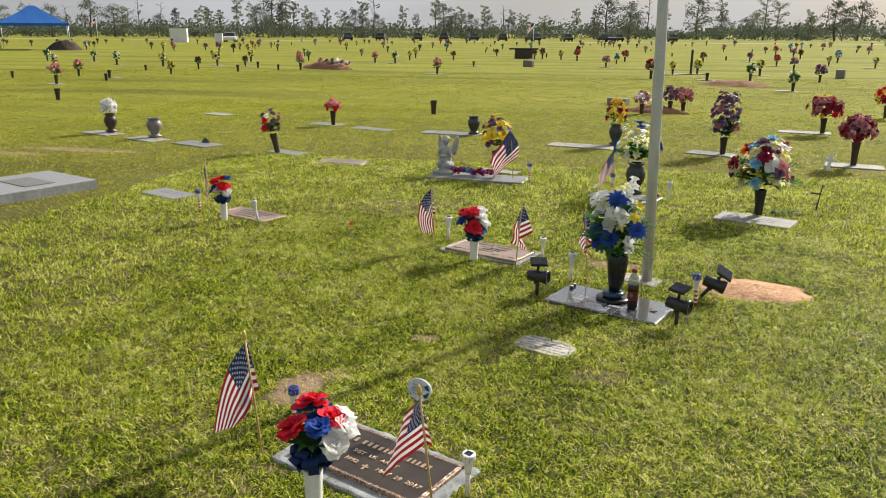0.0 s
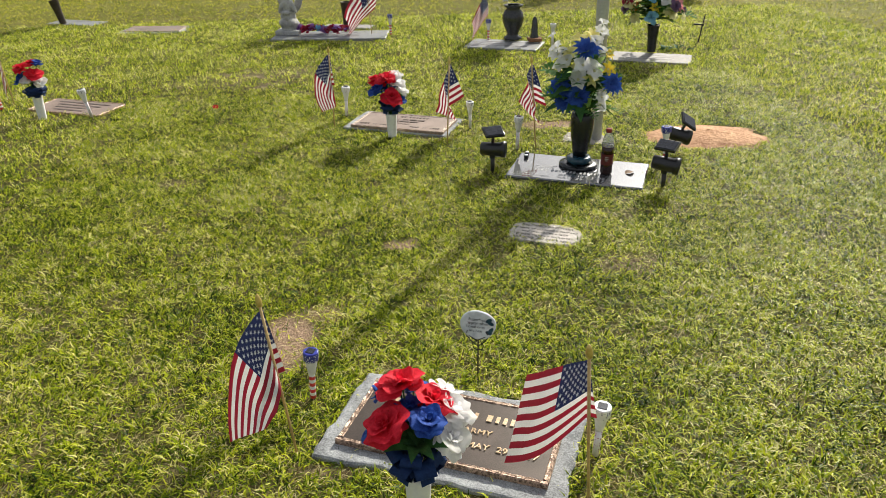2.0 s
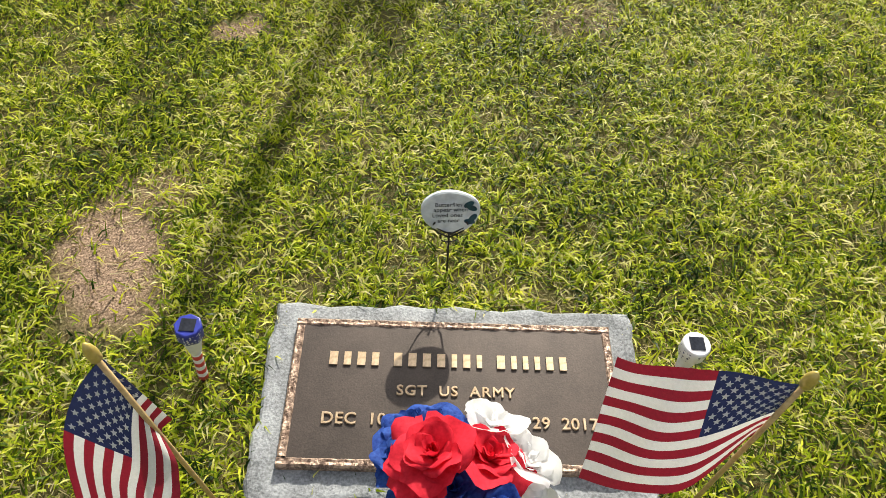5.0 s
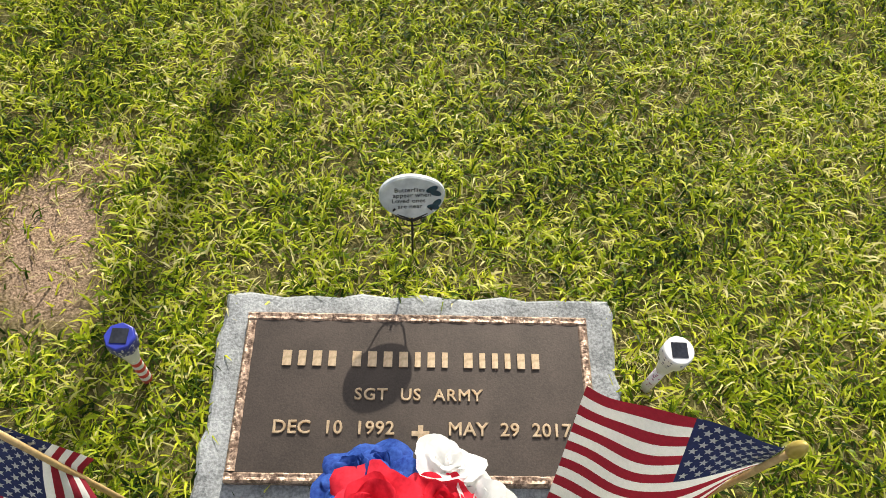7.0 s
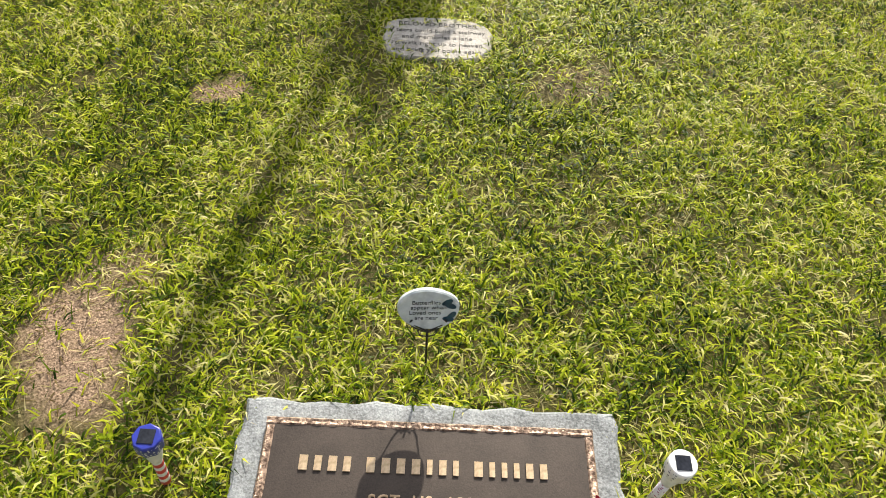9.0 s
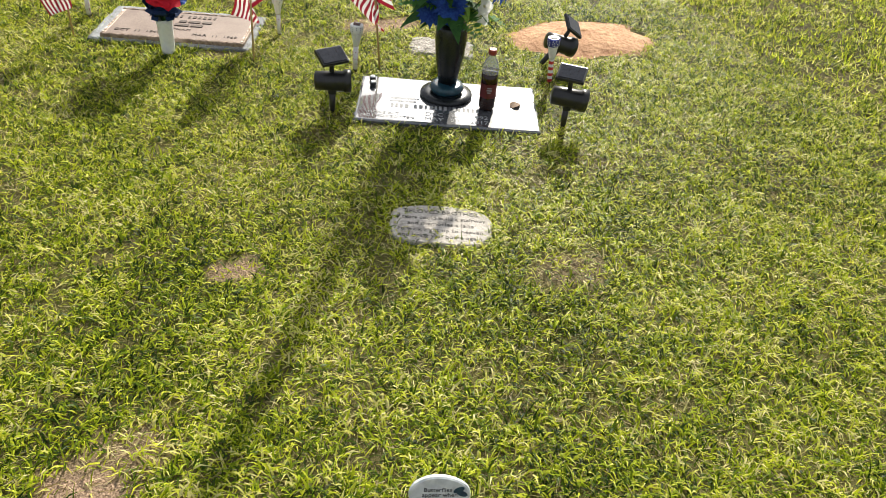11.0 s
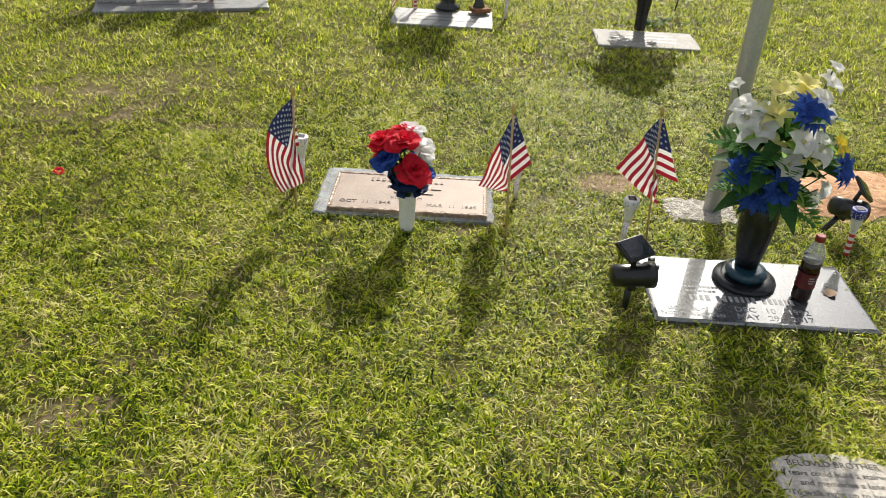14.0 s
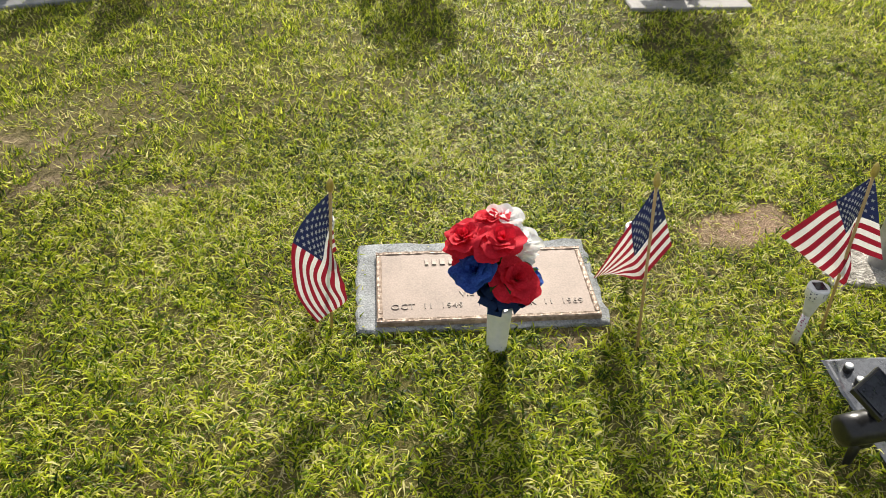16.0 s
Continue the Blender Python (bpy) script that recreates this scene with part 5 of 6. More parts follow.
bouquet("flower_urn", 0.83, 11.6, "dark urn of yellow and maroon flowers", [("mum", MUM["yellow"], 8, 1.0), ("mum", MUM["maroon"], 5, 1.0), ("lily", LILY["yellow"], 4, 1.0)], 0.29, 0.14, 0.34, 4, "urn", 0.29, 0.02, 12, 2, 4, GRANITE_BLACK)
bouquet("flower_vase", 2.26, 11.03, "tall spray of purple and white flowers in a vase", [("mum", MUM["dusk"], 15, 0.95), ("mum", MUM["purple"], 3, 0.8), ("blossom", BLOSSOM, 11, 0.5), ("mum", MUM["rose"], 6, 0.85)], 0.2, 0.185, 0.62, 5, "bronze", 0.22, 0.02, 24, 10, 4)
bouquet("flower_vase", 4.10, 13.85, "bronze vase of dark red and pink flowers", [("mum", MUM["maroon"], 9, 1.4), ("mum", MUM["rose"], 12, 1.3), ("mum", MUM["red"], 2, 1.1), ("mum", MUM["yellow"], 1, 1.0)], 0.26, 0.25, 0.34, 6, leaves=10)
bouquet("flower_vase", 3.74, 10.49, "grey vase of maroon and cream flowers", [("mum", MUM["maroon"], 8, 1.2), ("mum", MUM["rose"], 9, 1.1), ("mum", MUM["dusk"], 3, 1.0), ("mum", MUM["white"], 2, 0.8)], 0.28, 0.2, 0.31, 7, "bronze", 0.28, 0.02, 10)
bouquet("flower_vase", -4.02, 12.85, "bronze vase of pink and red flowers", [("mum", MUM["pink"], 8, 0.9), ("mum", MUM["red"], 5, 0.9)], 0.25, 0.13, 0.18, 8, leaves=8)
leaning = bouquet("flower_vase", -3.62, 9.67, "leaning bronze vase of red, white and dark flowers", [("mum", MUM["red"], 2, 0.9), ("mum", MUM["white"], 1, 0.8), ("mum", MUM["dusk"], 4, 0.9), ("mum", MUM["rose"], 2, 0.9)], 0.26, 0.14, 0.3, 9, leaves=30, ferns=6)
leaning.matrix_world = pose(-3.58, 9.67, 0, 0, -12, 0)
bouquet("flower_urn", -7.01, 10.87, "dark stone urn of white flowers", [("mum", MUM["white"], 14, 0.9), ("mum", MUM["dusk"], 2, 0.7)], 0.28, 0.13, 0.22, 10, "urn", 0.28, 0.03, 8, mat=BRONZE_VASE)
bouquet("stone_urn", -5.99, 10.51, "empty carved granite urn on a marker", [], 0.26, 0.1, 0.1, 11, "urn", 0.28, 0.03, mat=URN_STONE, s=1.15)
bouquet("stone_urn", -1.38, 12.16, "empty polished black urn on a marker", [], 0.26, 0.1, 0.1, 12, "urn", 0.27, 0.03, mat=GRANITE_BLACK)
bouquet("flower_vase", 5.88, 16.87, "bronze vase of red and yellow flowers", [("mum", MUM["red"], 9, 1.2), ("mum", MUM["yellow"], 6, 1.2), ("mum", MUM["maroon"], 5, 1.2)], 0.25, 0.22, 0.36, 13, leaves=12)
bouquet("flower_vase", 1.82, 16.83, "vase of dusky purple flowers by a fresh grave", [("mum", MUM["dusk"], 9, 1.1), ("mum", MUM["rose"], 5, 1.0)], 0.24, 0.15, 0.28, 14, leaves=8)
bouquet("flower_vase", 2.10, 17.15, "full vase of pink flowers by a fresh grave", [("mum", MUM["rose"], 12, 1.3), ("mum", MUM["pink"], 4, 1.2)], 0.2, 0.2, 0.28, 15, leaves=8)
bouquet("flower_vase", 1.25, 16.4, "vase of white and red flowers by a fresh grave", [("mum", MUM["white"], 6, 1.1), ("mum", MUM["rose"], 8, 1.0)], 0.2, 0.15, 0.25, 16, leaves=8)
stick_flag((-0.2, 8.44, 0), (-0.235, 8.46, 0.56), 0.29, 0.42, 42, 1.0, 0.025, 178, 7, "striped flag hanging open beside the lilies", bow_out=0.09)
stick_flag((0.89, 8.1, 0), (0.87, 8.1, 0.42), 0.18, 0.26, 48, 0.9, 0.02, 185, 8, "small striped flag beside a dark urn", False, 0.02)
stake_light("blue", -0.02, 8.44, "blue-capped solar stake light at a marker's corner")
stake_light("white", 1.42, 7.72, "white solar stake light at a marker's corner")
stake_light("blue", 0.88, 8.02, "striped solar stake light beside a small flag")
pv = thing("keepsake_bottle", pose(1.28, 7.86, 0.03), "small dark bottle-shaped keepsake on a marker", "keepsake")
part("body", smooth(mesh_from("body", lathe_bm([(0.04, 0), (0.045, 0.02), (0.03, 0.06), (0.028, 0.14), (0.02, 0.19), (0.008, 0.21)], 16), [GRANITE_BLACK])), pv)
part("foot", mesh_from("foot", box_bm(0.12, 0.1, 0.03, 0.006), [EARTH]), pv, pose(0, -0.02, 0))

# wreath of purple flowers on the long marker
ob = thing("flower_wreath", pose(-0.66, 8.5, 0.03, 0, 0, ALPHA + 8), "low garland of purple and pale blue silk flowers", "wreath")
rng_w = random.Random(21)
for i in range(22):
    me = MUM["maroon"] if i % 3 else MUM["purple"]
    if 9 < i < 12:
        me = MUM["sky"]
    part("mum", me, ob, facing((-0.24 + 0.022 * i + rng_w.uniform(-0.02, 0.02), rng_w.uniform(-0.05, 0.05), 0.035 + rng_w.uniform(0, 0.02)), (rng_w.uniform(-0.5, 0.5), rng_w.uniform(-0.8, 0.2), 1), i, rng_w.uniform(0.7, 1.0)))

# plain pale statue
bm = bmesh.new()


def lump(bm, cx, cy, cz, rx, ry, rz, tilt=0.0):
    """A rounded uneven lump of stone."""
    made = bmesh.ops.create_icosphere(bm, subdivisions=2, radius=1)["verts"]
    turn = Matrix.Rotation(radians(tilt), 3, "Y")
    for v in made:
        k = 1 + 0.12 * noise.noise(v.co * 2.3 + Vector((cx, cy, cz)) * 30)
        v.co = turn @ Vector((v.co.x * rx * k, v.co.y * ry * k, v.co.z * rz * k)) + Vector((cx, cy, cz))


add_box(bm, 0, 0, 0.015, 0.24, 0.2, 0.045)
for cx, cy, cz, rx, ry, rz, tilt in ((0, 0.0, 0.09, 0.095, 0.085, 0.08, 0), (0, -0.01, 0.16, 0.08, 0.07, 0.075, 0), (0.01, -0.01, 0.25, 0.058, 0.05, 0.085, 4), (0.015, -0.03, 0.37, 0.038, 0.04, 0.048, 0),
                                     (0.015, -0.01, 0.385, 0.045, 0.042, 0.042, 0), (-0.055, -0.04, 0.25, 0.02, 0.024, 0.065, 24), (0.07, -0.04, 0.25, 0.02, 0.024, 0.065, -22), (0.0, -0.075, 0.2, 0.055, 0.022, 0.02, 0),
                                     (-0.045, -0.06, 0.11, 0.035, 0.06, 0.04, 0), (0.05, -0.06, 0.11, 0.035, 0.06, 0.04, 0), (-0.075, 0.05, 0.3, 0.04, 0.016, 0.11, -14), (0.095, 0.05, 0.3, 0.042, 0.016, 0.115, 14),
                                     (0.115, 0.05, 0.37, 0.028, 0.014, 0.06, 10), (-0.09, 0.05, 0.37, 0.026, 0.014, 0.055, -10)):
    lump(bm, cx, cy, cz, rx, ry, rz, tilt)
ob = tagged(new("statue", mesh_from("statue", bm, [WHITE_STONE])), "small weathered white stone winged statue on a marker", "statue")
shell = ob.modifiers.new("shell", "REMESH")
shell.mode, shell.voxel_size = "VOXEL", 0.008
bpy.context.view_layer.update()
carved = bpy.data.meshes.new_from_object(ob.evaluated_get(bpy.context.evaluated_depsgraph_get()))
ob.modifiers.clear()
ob.data = smooth(carved)
ob.matrix_world = pose(-1.0, 8.6, 0.028, 0, 0, ALPHA + 10)

# iron stake with a short bar, and a small white cross
ob = thing("iron_stake", pose(2.74, 7.7, 0, 4, 6, 0), "thin black iron garden stake with a short crossbar", "stake")
part("rod", mesh_from("rod", tube_bm([(0, 0, -0.06), (0, 0, 0.25)], [0.006, 0.005], 6), [IRON]), ob)
part("crossbar", mesh_from("crossbar", box_bm(0.09, 0.012, 0.014, 0.002), [IRON]), ob, pose(-0.035, 0, 0.15))
ob = thing("white_cross", pose(3.35, 10.05, 0, 0, 8, ALPHA), "small cream painted wooden cross staked in the grass", "cross")
part("upright", mesh_from("upright", box_bm(0.036, 0.014, 0.27, 0.003, 2, -0.04), [WHITE_PLASTIC]), ob)
part("arm", mesh_from("arm", box_bm(0.13, 0.012, 0.036, 0.003), [WHITE_PLASTIC]), ob, pose(0, 0.0, 0.12))
# short leafy sprig behind the pale marker
ob = thing("sprig", pose(2.42, 7.38, 0), "low sprig of dark leaves behind a marker", "plant")
for i in range(9):
    part("leaf", LEAF, ob, along((rng_w.uniform(-0.12, 0.12), rng_w.uniform(-0.05, 0.05), 0.01), (math.cos(i), math.sin(i), 0.5), 0, 0.7))
mound("earth_mound", 1.5, 16.9, 0.75, 0.35, 0.14, EARTH, "fresh red earth mound on a new grave", "earth", 6)

# ---- far graves: vases and bouquets seen across the field ----
BLOOMS = {}


def far_bloom(mat, k):
    """A small ruffled flower head of unit size, shared by all vases."""
    if (mat.name, k) not in BLOOMS:
        rng = random.Random(300 + k)
        bm = bmesh.new()
        for j in range(11):
            d = Vector((rng.uniform(-1, 1), rng.uniform(-1, 1), rng.uniform(-0.3, 1))).normalized()
            s = d.orthogonal().normalized()
            q = d.cross(s)
            r = rng.uniform(0.1, 0.16)
            bm.faces.new([bm.verts.new(d * r * 0.3 - s * r * 0.6), bm.verts.new(d * r + q * r * 0.55), bm.verts.new(d * r * 0.7 + s * r * 0.7), bm.verts.new(d * r * 0.3 - q * r * 0.6)])
        BLOOMS[(mat.name, k)] = mesh_from("bloom", bm, [mat])
    return BLOOMS[(mat.name, k)]


def far_bouquet(mats, seed, h=0.24, rad=0.14, high=0.3, count=12):
    ob = thing("flower_vase", None, "", "flower vase", "far flower vases")
    vase_bronze(ob, h, 0.05)
    rng = random.Random(seed)
    for i in range(count):
        t = -0.4 + 1.4 * (i + 0.5) / count
        a = i * 2.4 + rng.uniform(-0.4, 0.4)
        k = math.sqrt(max(0.02, 1 - t * t)) * rng.uniform(0.6, 1.1)
        c = (rad * k * math.cos(a), rad * k * math.sin(a), h + high * 0.45 + high * 0.55 * t)
        d = (k * math.cos(a), k * math.sin(a), t + 0.4)
        part("bloom", far_bloom(rng.choice(mats), i % 2), ob, facing(c, d, rng.uniform(0, 6), rad * rng.uniform(2.3, 3.4)))
    bm = bmesh.new()
    for i in range(44):
        a, el = rng.uniform(0, 6.28), rng.uniform(-0.3, 1.3)
        d = Vector((math.cos(a), math.sin(a), el)).normalized()
        s = d.orthogonal().normalized() * 0.024
        c = Vector((0, 0, h + high * rng.uniform(0.05, 0.55)))
        ln = rad * rng.uniform(0.9, 1.4)
        bm.faces.new([bm.verts.new(c - s * 0.3), bm.verts.new(c + d * ln * 0.6 - s), bm.verts.new(c + d * ln), bm.verts.new(c + d * ln * 0.6 + s)])
    tagged(part("foliage", mesh_from("foliage", bm, [P_LEAF]), ob, None, "dark green leaves"), kind="stuff")
    return ob


def far_vase(seed):
    ob = thing("empty_vase", None, "", "vase", "empty bronze vases")
    vase_bronze(ob, 0.22, 0.055)
    return ob


FAR_SRC = {}
FAR_LABEL = {"pink": "bronze vase of pink flowers on a far grave", "white": "bronze vase of white flowers on a far grave", "yellow": "bronze vase of yellow flowers on a far grave",
             "dark": "bronze vase of dark greenery on a far grave", "red": "bronze vase of red and rose flowers on a far grave", "purple": "bronze vase of dusky purple flowers on a far grave",
             "blue": "bronze vase of blue and white flowers on a far grave", "vase": "empty dark bronze vase on a far grave"}
for k, (key, mats, rad, high) in enumerate((("pink", [P_ROSE, P_PINK, P_PINK, P_CREAM], 0.14, 0.28), ("white", [P_WHITE, P_WHITE, P_CREAM, P_FERN], 0.14, 0.28), ("yellow", [P_YELLOW, P_YELLOW, P_FERN, P_CREAM], 0.14, 0.28),
                                           ("dark", [P_LEAF, P_MAROON, P_FERN], 0.13, 0.25), ("red", [P_ROSE, P_MAROON, P_RED], 0.15, 0.3), ("purple", [P_DUSK, P_PURPLE, P_PINK, P_CREAM], 0.17, 0.32), ("blue", [P_BLUE, P_WHITE, P_SKY, P_DUSK], 0.16, 0.32))):
    FAR_SRC[key] = [far_bouquet(mats, 200 + k, rad=rad, high=high)]
FAR_SRC["vase"] = [far_vase(1)]
FAR_FIRST = set()


def far_put(key, x, y, s, turn):
    src = FAR_SRC[key][0]
    m = pose(x, y, 0, 0, 0, turn)
    if key in FAR_FIRST:
        ob = copy_thing(src, m)
    else:
        FAR_FIRST.add(key)
        ob = src
        ob.matrix_basis = m
    ob.scale = (s, s, s)
    return tagged(ob, FAR_LABEL[key])


FIELD = {
    "pink": [(-15.9, 20.5), (-18.4, 24.7), (-17.8, 42.8), (-12.9, 31.8), (-12.3, 40.2), (-6.4, 30.1)],
    "white": [(-24.7, 31.1), (-29.9, 36.9), (-26.6, 36.4), (-23.3, 33.7), (-16.9, 42.1), (-17.0, 51.5), (-11.1, 39.9), (5.0, 28.9), (5.5, 24.1)],
    "yellow": [(-20.2, 32.8), (-16.0, 26.8), (-23.2, 42.6), (-18.2, 34.2), (-19.1, 39.4), (-12.6, 49.4), (-11.8, 45.2), (2.6, 32.7), (3.6, 33.5), (5.9, 33.0), (10.9, 44.4), (12.5, 42.2)],
    "dark": [(-16.7, 34.1), (-8.3, 55.3), (-5.0, 50.1), (-17.5, 31.3)],
    "red": [(-2.2, 48.0), (0.6, 47.1), (1.7, 29.6), (12.4, 69.4), (8.2, 43.3)],
    "purple": [(-0.2, 38.8), (7.8, 50.0), (8.2, 38.8), (12.0, 59.8), (7.3, 29.3)],
    "blue": [(0.2, 43.4), (12.6, 50.0)],
    "vase": [(-19.8, 23.1), (-12.1, 15.9), (-15.8, 22.7), (-16.7, 24.1), (-18.7, 29.2), (-15.6, 33.2), (-14.7, 29.6), (-13.8, 31.5), (-6.5, 37.9), (3.6, 29.1), (-2.8, 15.2)],
}
rng_v = random.Random(77)
for key, places in FIELD.items():
    for x, y in places:
        far_put(key, x, y, rng_v.uniform(0.95, 1.25) if key != "vase" else rng_v.uniform(1.0, 1.25), rng_v.uniform(0, 360))
        if rng_v.random() < 0.6:
            mk = tagged(new("flat_marker", mesh_from("flat_marker", rough_slab_bm(0.64, 0.32, 0.02, int(x * 10) % 90, 0.004, 4), [GRANITE if rng_v.random() < 0.6 else GRANITE_PALE])), "flat granite marker on a far grave", "grave marker", "far flat markers")
            mk.matrix_world = spot(x + rng_v.uniform(-0.2, 0.1), y + 0.15)
# rows of graves towards the trees
count = 0
for row in range(13, 46):
    for col in range(-75, 45):
        p = V * (row * 3.0) + U * (col * 1.45) + Vector((rng_v.uniform(-0.3, 0.3), rng_v.uniform(-0.3, 0.3), 0))
        az = math.degrees(math.atan2(p.x - 1, p.y))
        if not (-48 < az < 24) or p.length < 42 or p.length > 128 or rng_v.random() > 0.085:
            continue
        far_put(rng_v.choice(["pink", "white", "yellow", "dark", "dark", "purple", "vase", "vase", "dark", "vase", "blue", "red"]), p.x, p.y, rng_v.uniform(0.95, 1.4), rng_v.uniform(0, 360))
        count += 1

mound("earth_mound", -12.2, 33.2, 1.6, 0.6, 0.3, EARTH, "red earth mound strewn with flowers on a new grave", "earth", 12)
ob = thing("grave_spray", pose(-11.9, 33.1, 0.2), "spray of pale flowers laid on an earth mound", "flowers")
for i in range(24):
    part("mum", MUM[rng_w.choice(["white", "rose", "cream", "dusk", "dusk"])], ob, facing((rng_w.uniform(-0.7, 0.7), rng_w.uniform(-0.25, 0.2), rng_w.uniform(0.05, 0.2)), (rng_w.uniform(-1, 1), rng_w.uniform(-1, 0.3), 1), i, rng_w.uniform(1.6, 2.4)))
mound("earth_mound", 4.2, 26.6, 1.3, 0.7, 0.16, EARTH, "low brown earth mound on a settled grave", "earth", 15)
for x, y, w, h, lab in ((8.6, 32.1, 0.3, 0.32, "small grey upright stone block"), (-3.9, 38.6, 0.5, 0.3, "small grey stone block in the field"), (0.75, 18.4, 0.45, 0.16, "low grey stone planter in the field")):
    ob = tagged(new("stone_block", mesh_from("stone_block", box_bm(w, 0.25, h, 0.02), [URN_STONE])), lab, "stone block")
    ob.matrix_world = spot(x, y)

# bench memorial
ob = thing("stone_bench", spot(-5.8, 51.0, 0, 22), "dark stone bench memorial with a flat top", "bench")
part("seat", mesh_from("seat", box_bm(1.85, 0.6, 0.1, 0.02, 2, 0.56), [GRANITE_BLACK]), ob)
part("pedestal", mesh_from("pedestal", box_bm(1.15, 0.45, 0.56, 0.02), [BRONZE_VASE]), ob)
ob = thing("wooden_post", pose(3.34, 33.4, 0), "dark square wooden post beside yellow flowers", "post")
part("post", mesh_from("post", box_bm(0.09, 0.09, 0.98, 0.01), [BRONZE_VASE]), ob)
part("plinth", mesh_from("plinth", box_bm(1.3, 0.4, 0.03, 0.005), [GRANITE_PALE]), ob)

# ---- blue canopy, shed, cars and flags in the distance ----
CANVAS = surface("blue_canvas", (0.01, 0.1, 0.42), (0.02, 0.16, 0.55), 1.2, 0.6, 0, 0.3, 6, 0.7, trans=0.25, dist=0.05)
ob = thing("canopy_tent", pose(-49.4, 59.0, 0, 0, 0, 40), "blue canvas canopy tent over a burial plot", "tent")
bm = bmesh.new()
half, eave, top = 2.7, 2.2, 3.85
n = 10
ringz = []
for k in range(n + 1):
    f = k / n
    r = half * (1 - f)
    z = eave + (top - eave) * (0.72 * f + 0.28 * f * f)
    ringz.append([bm.verts.new((sx * r, sy * r, z)) for sx, sy in ((-1, -1), (0, -1), (1, -1), (1, 0), (1, 1), (0, 1), (-1, 1), (-1, 0))])
for a, b in zip(ringz[:-1], ringz[1:-1]):
    for i in range(8):
        bm.faces.new((a[i], a[(i + 1) % 8], b[(i + 1) % 8], b[i]))
bm.faces.new(ringz[-2])
low = [bm.verts.new((v.co.x, v.co.y, eave - 0.2)) for v in ringz[0]]
for i in range(8):
    bm.faces.new((low[i], low[(i + 1) % 8], ringz[0][(i + 1) % 8], ringz[0][i]))
for v in ringz[-1]:
    bm.verts.remove(v)
part("canvas", mesh_from("canvas", bm, [CANVAS]), ob)
for sx, sy in ((-1, -1), (1, -1), (1, 1), (-1, 1)):
    part("leg", mesh_from("leg", tube_bm([(0, 0, 0), (0, 0, eave)], [0.03, 0.03], 8), [STEEL_PAINT]), ob, pose(sx * half * 0.97, sy * half * 0.97, 0))
mound("covered_mound", -46.2, 58.6, 2.1, 1.2, 0.8, DARK_EARTH, "dark earth mound beside the canopy", "earth", 22)
WHITE_WALL = surface("white_siding", (0.62, 0.64, 0.68), (0.74, 0.75, 0.78), 1, 0.7, 0, 0.1, 8, 0.6)
for x, y, w, h, lab in ((-66.7, 109.4, 2.5, 2.0, "white box-like shed at the field's edge"), (-64.0, 116.5, 1.2, 1.3, "small white box at the field's edge")):
    ob = thing("white_shed", pose(x, y, 0, 0, 0, 25), lab, "shed")
    part("wall", mesh_from("wall", box_bm(w, w * 0.8, h, 0.03), [WHITE_WALL]), ob)
    part("roof", mesh_from("roof", box_bm(w * 1.04, w * 0.86, 0.08, 0.02, 2, h), [STEEL_PAINT]), ob)

CAR_GLASS = surface("car_glass", (0.01, 0.012, 0.014), (0.03, 0.033, 0.036), 4, 0.08, 0, 0, 40, 0.5)
TYRE = surface("tyre_rubber", (0.012, 0.012, 0.012), (0.03, 0.03, 0.03), 20, 0.85, 0, 0.2, 90, 0.6)


def car(x, y, turn, paint, label):
    ob = thing("car", pose(x, y, 0, 0, 0, turn), label, "car", "cars parked along the far drive")
    bm = bmesh.new()
    prof = [(-2.2, 0.3), (-2.25, 0.75), (-1.9, 0.9), (-1.3, 0.95), (0.9, 0.95), (2.1, 0.8), (2.25, 0.55), (2.2, 0.3)]
    a = [bm.verts.new((px, -0.88, pz)) for px, pz in prof]
    b = [bm.verts.new((px, 0.88, pz)) for px, pz in prof]
    for i in range(len(prof)):
        j = (i + 1) % len(prof)
        bm.faces.new((a[i], a[j], b[j], b[i]))
    bm.faces.new(a[::-1]); bm.faces.new(b)
    bmesh.ops.recalc_face_normals(bm, faces=bm.faces[:])
    bmesh.ops.bevel(bm, geom=bm.edges[:], offset=0.05, segments=2, affect="EDGES")
    part("body", mesh_from("body", bm, [paint]), ob)
    bm = bmesh.new()
    prof = [(-1.75, 0.93), (-1.2, 1.42), (0.35, 1.45), (1.05, 0.95)]
    a = [bm.verts.new((px, -0.8 + 0.12 * (pz > 1.2), pz)) for px, pz in prof]
    b = [bm.verts.new((px, 0.8 - 0.12 * (pz > 1.2), pz)) for px, pz in prof]
    for i in range(4):
        j = (i + 1) % 4
        bm.faces.new((a[i], a[j], b[j], b[i]))
    bm.faces.new(a[::-1]); bm.faces.new(b)
    part("cabin", mesh_from("cabin", bm, [CAR_GLASS]), ob, label="dark glazed cabin")
    part("roof", mesh_from("roof", box_bm(1.5, 1.3, 0.05, 0.02, 2, 1.44), [paint]), ob, pose(-0.42, 0, 0))
    tyre = mesh_from("wheel", lathe_bm([(0.2, -0.1), (0.32, -0.1), (0.33, 0), (0.32, 0.1), (0.2, 0.1)], 16), [TYRE])
    for wx in (-1.4, 1.4):
        for wy in (-0.8, 0.8):
            part("wheel", tyre, ob, pose(wx, wy, 0.33, 90, 0, 0))
    return ob


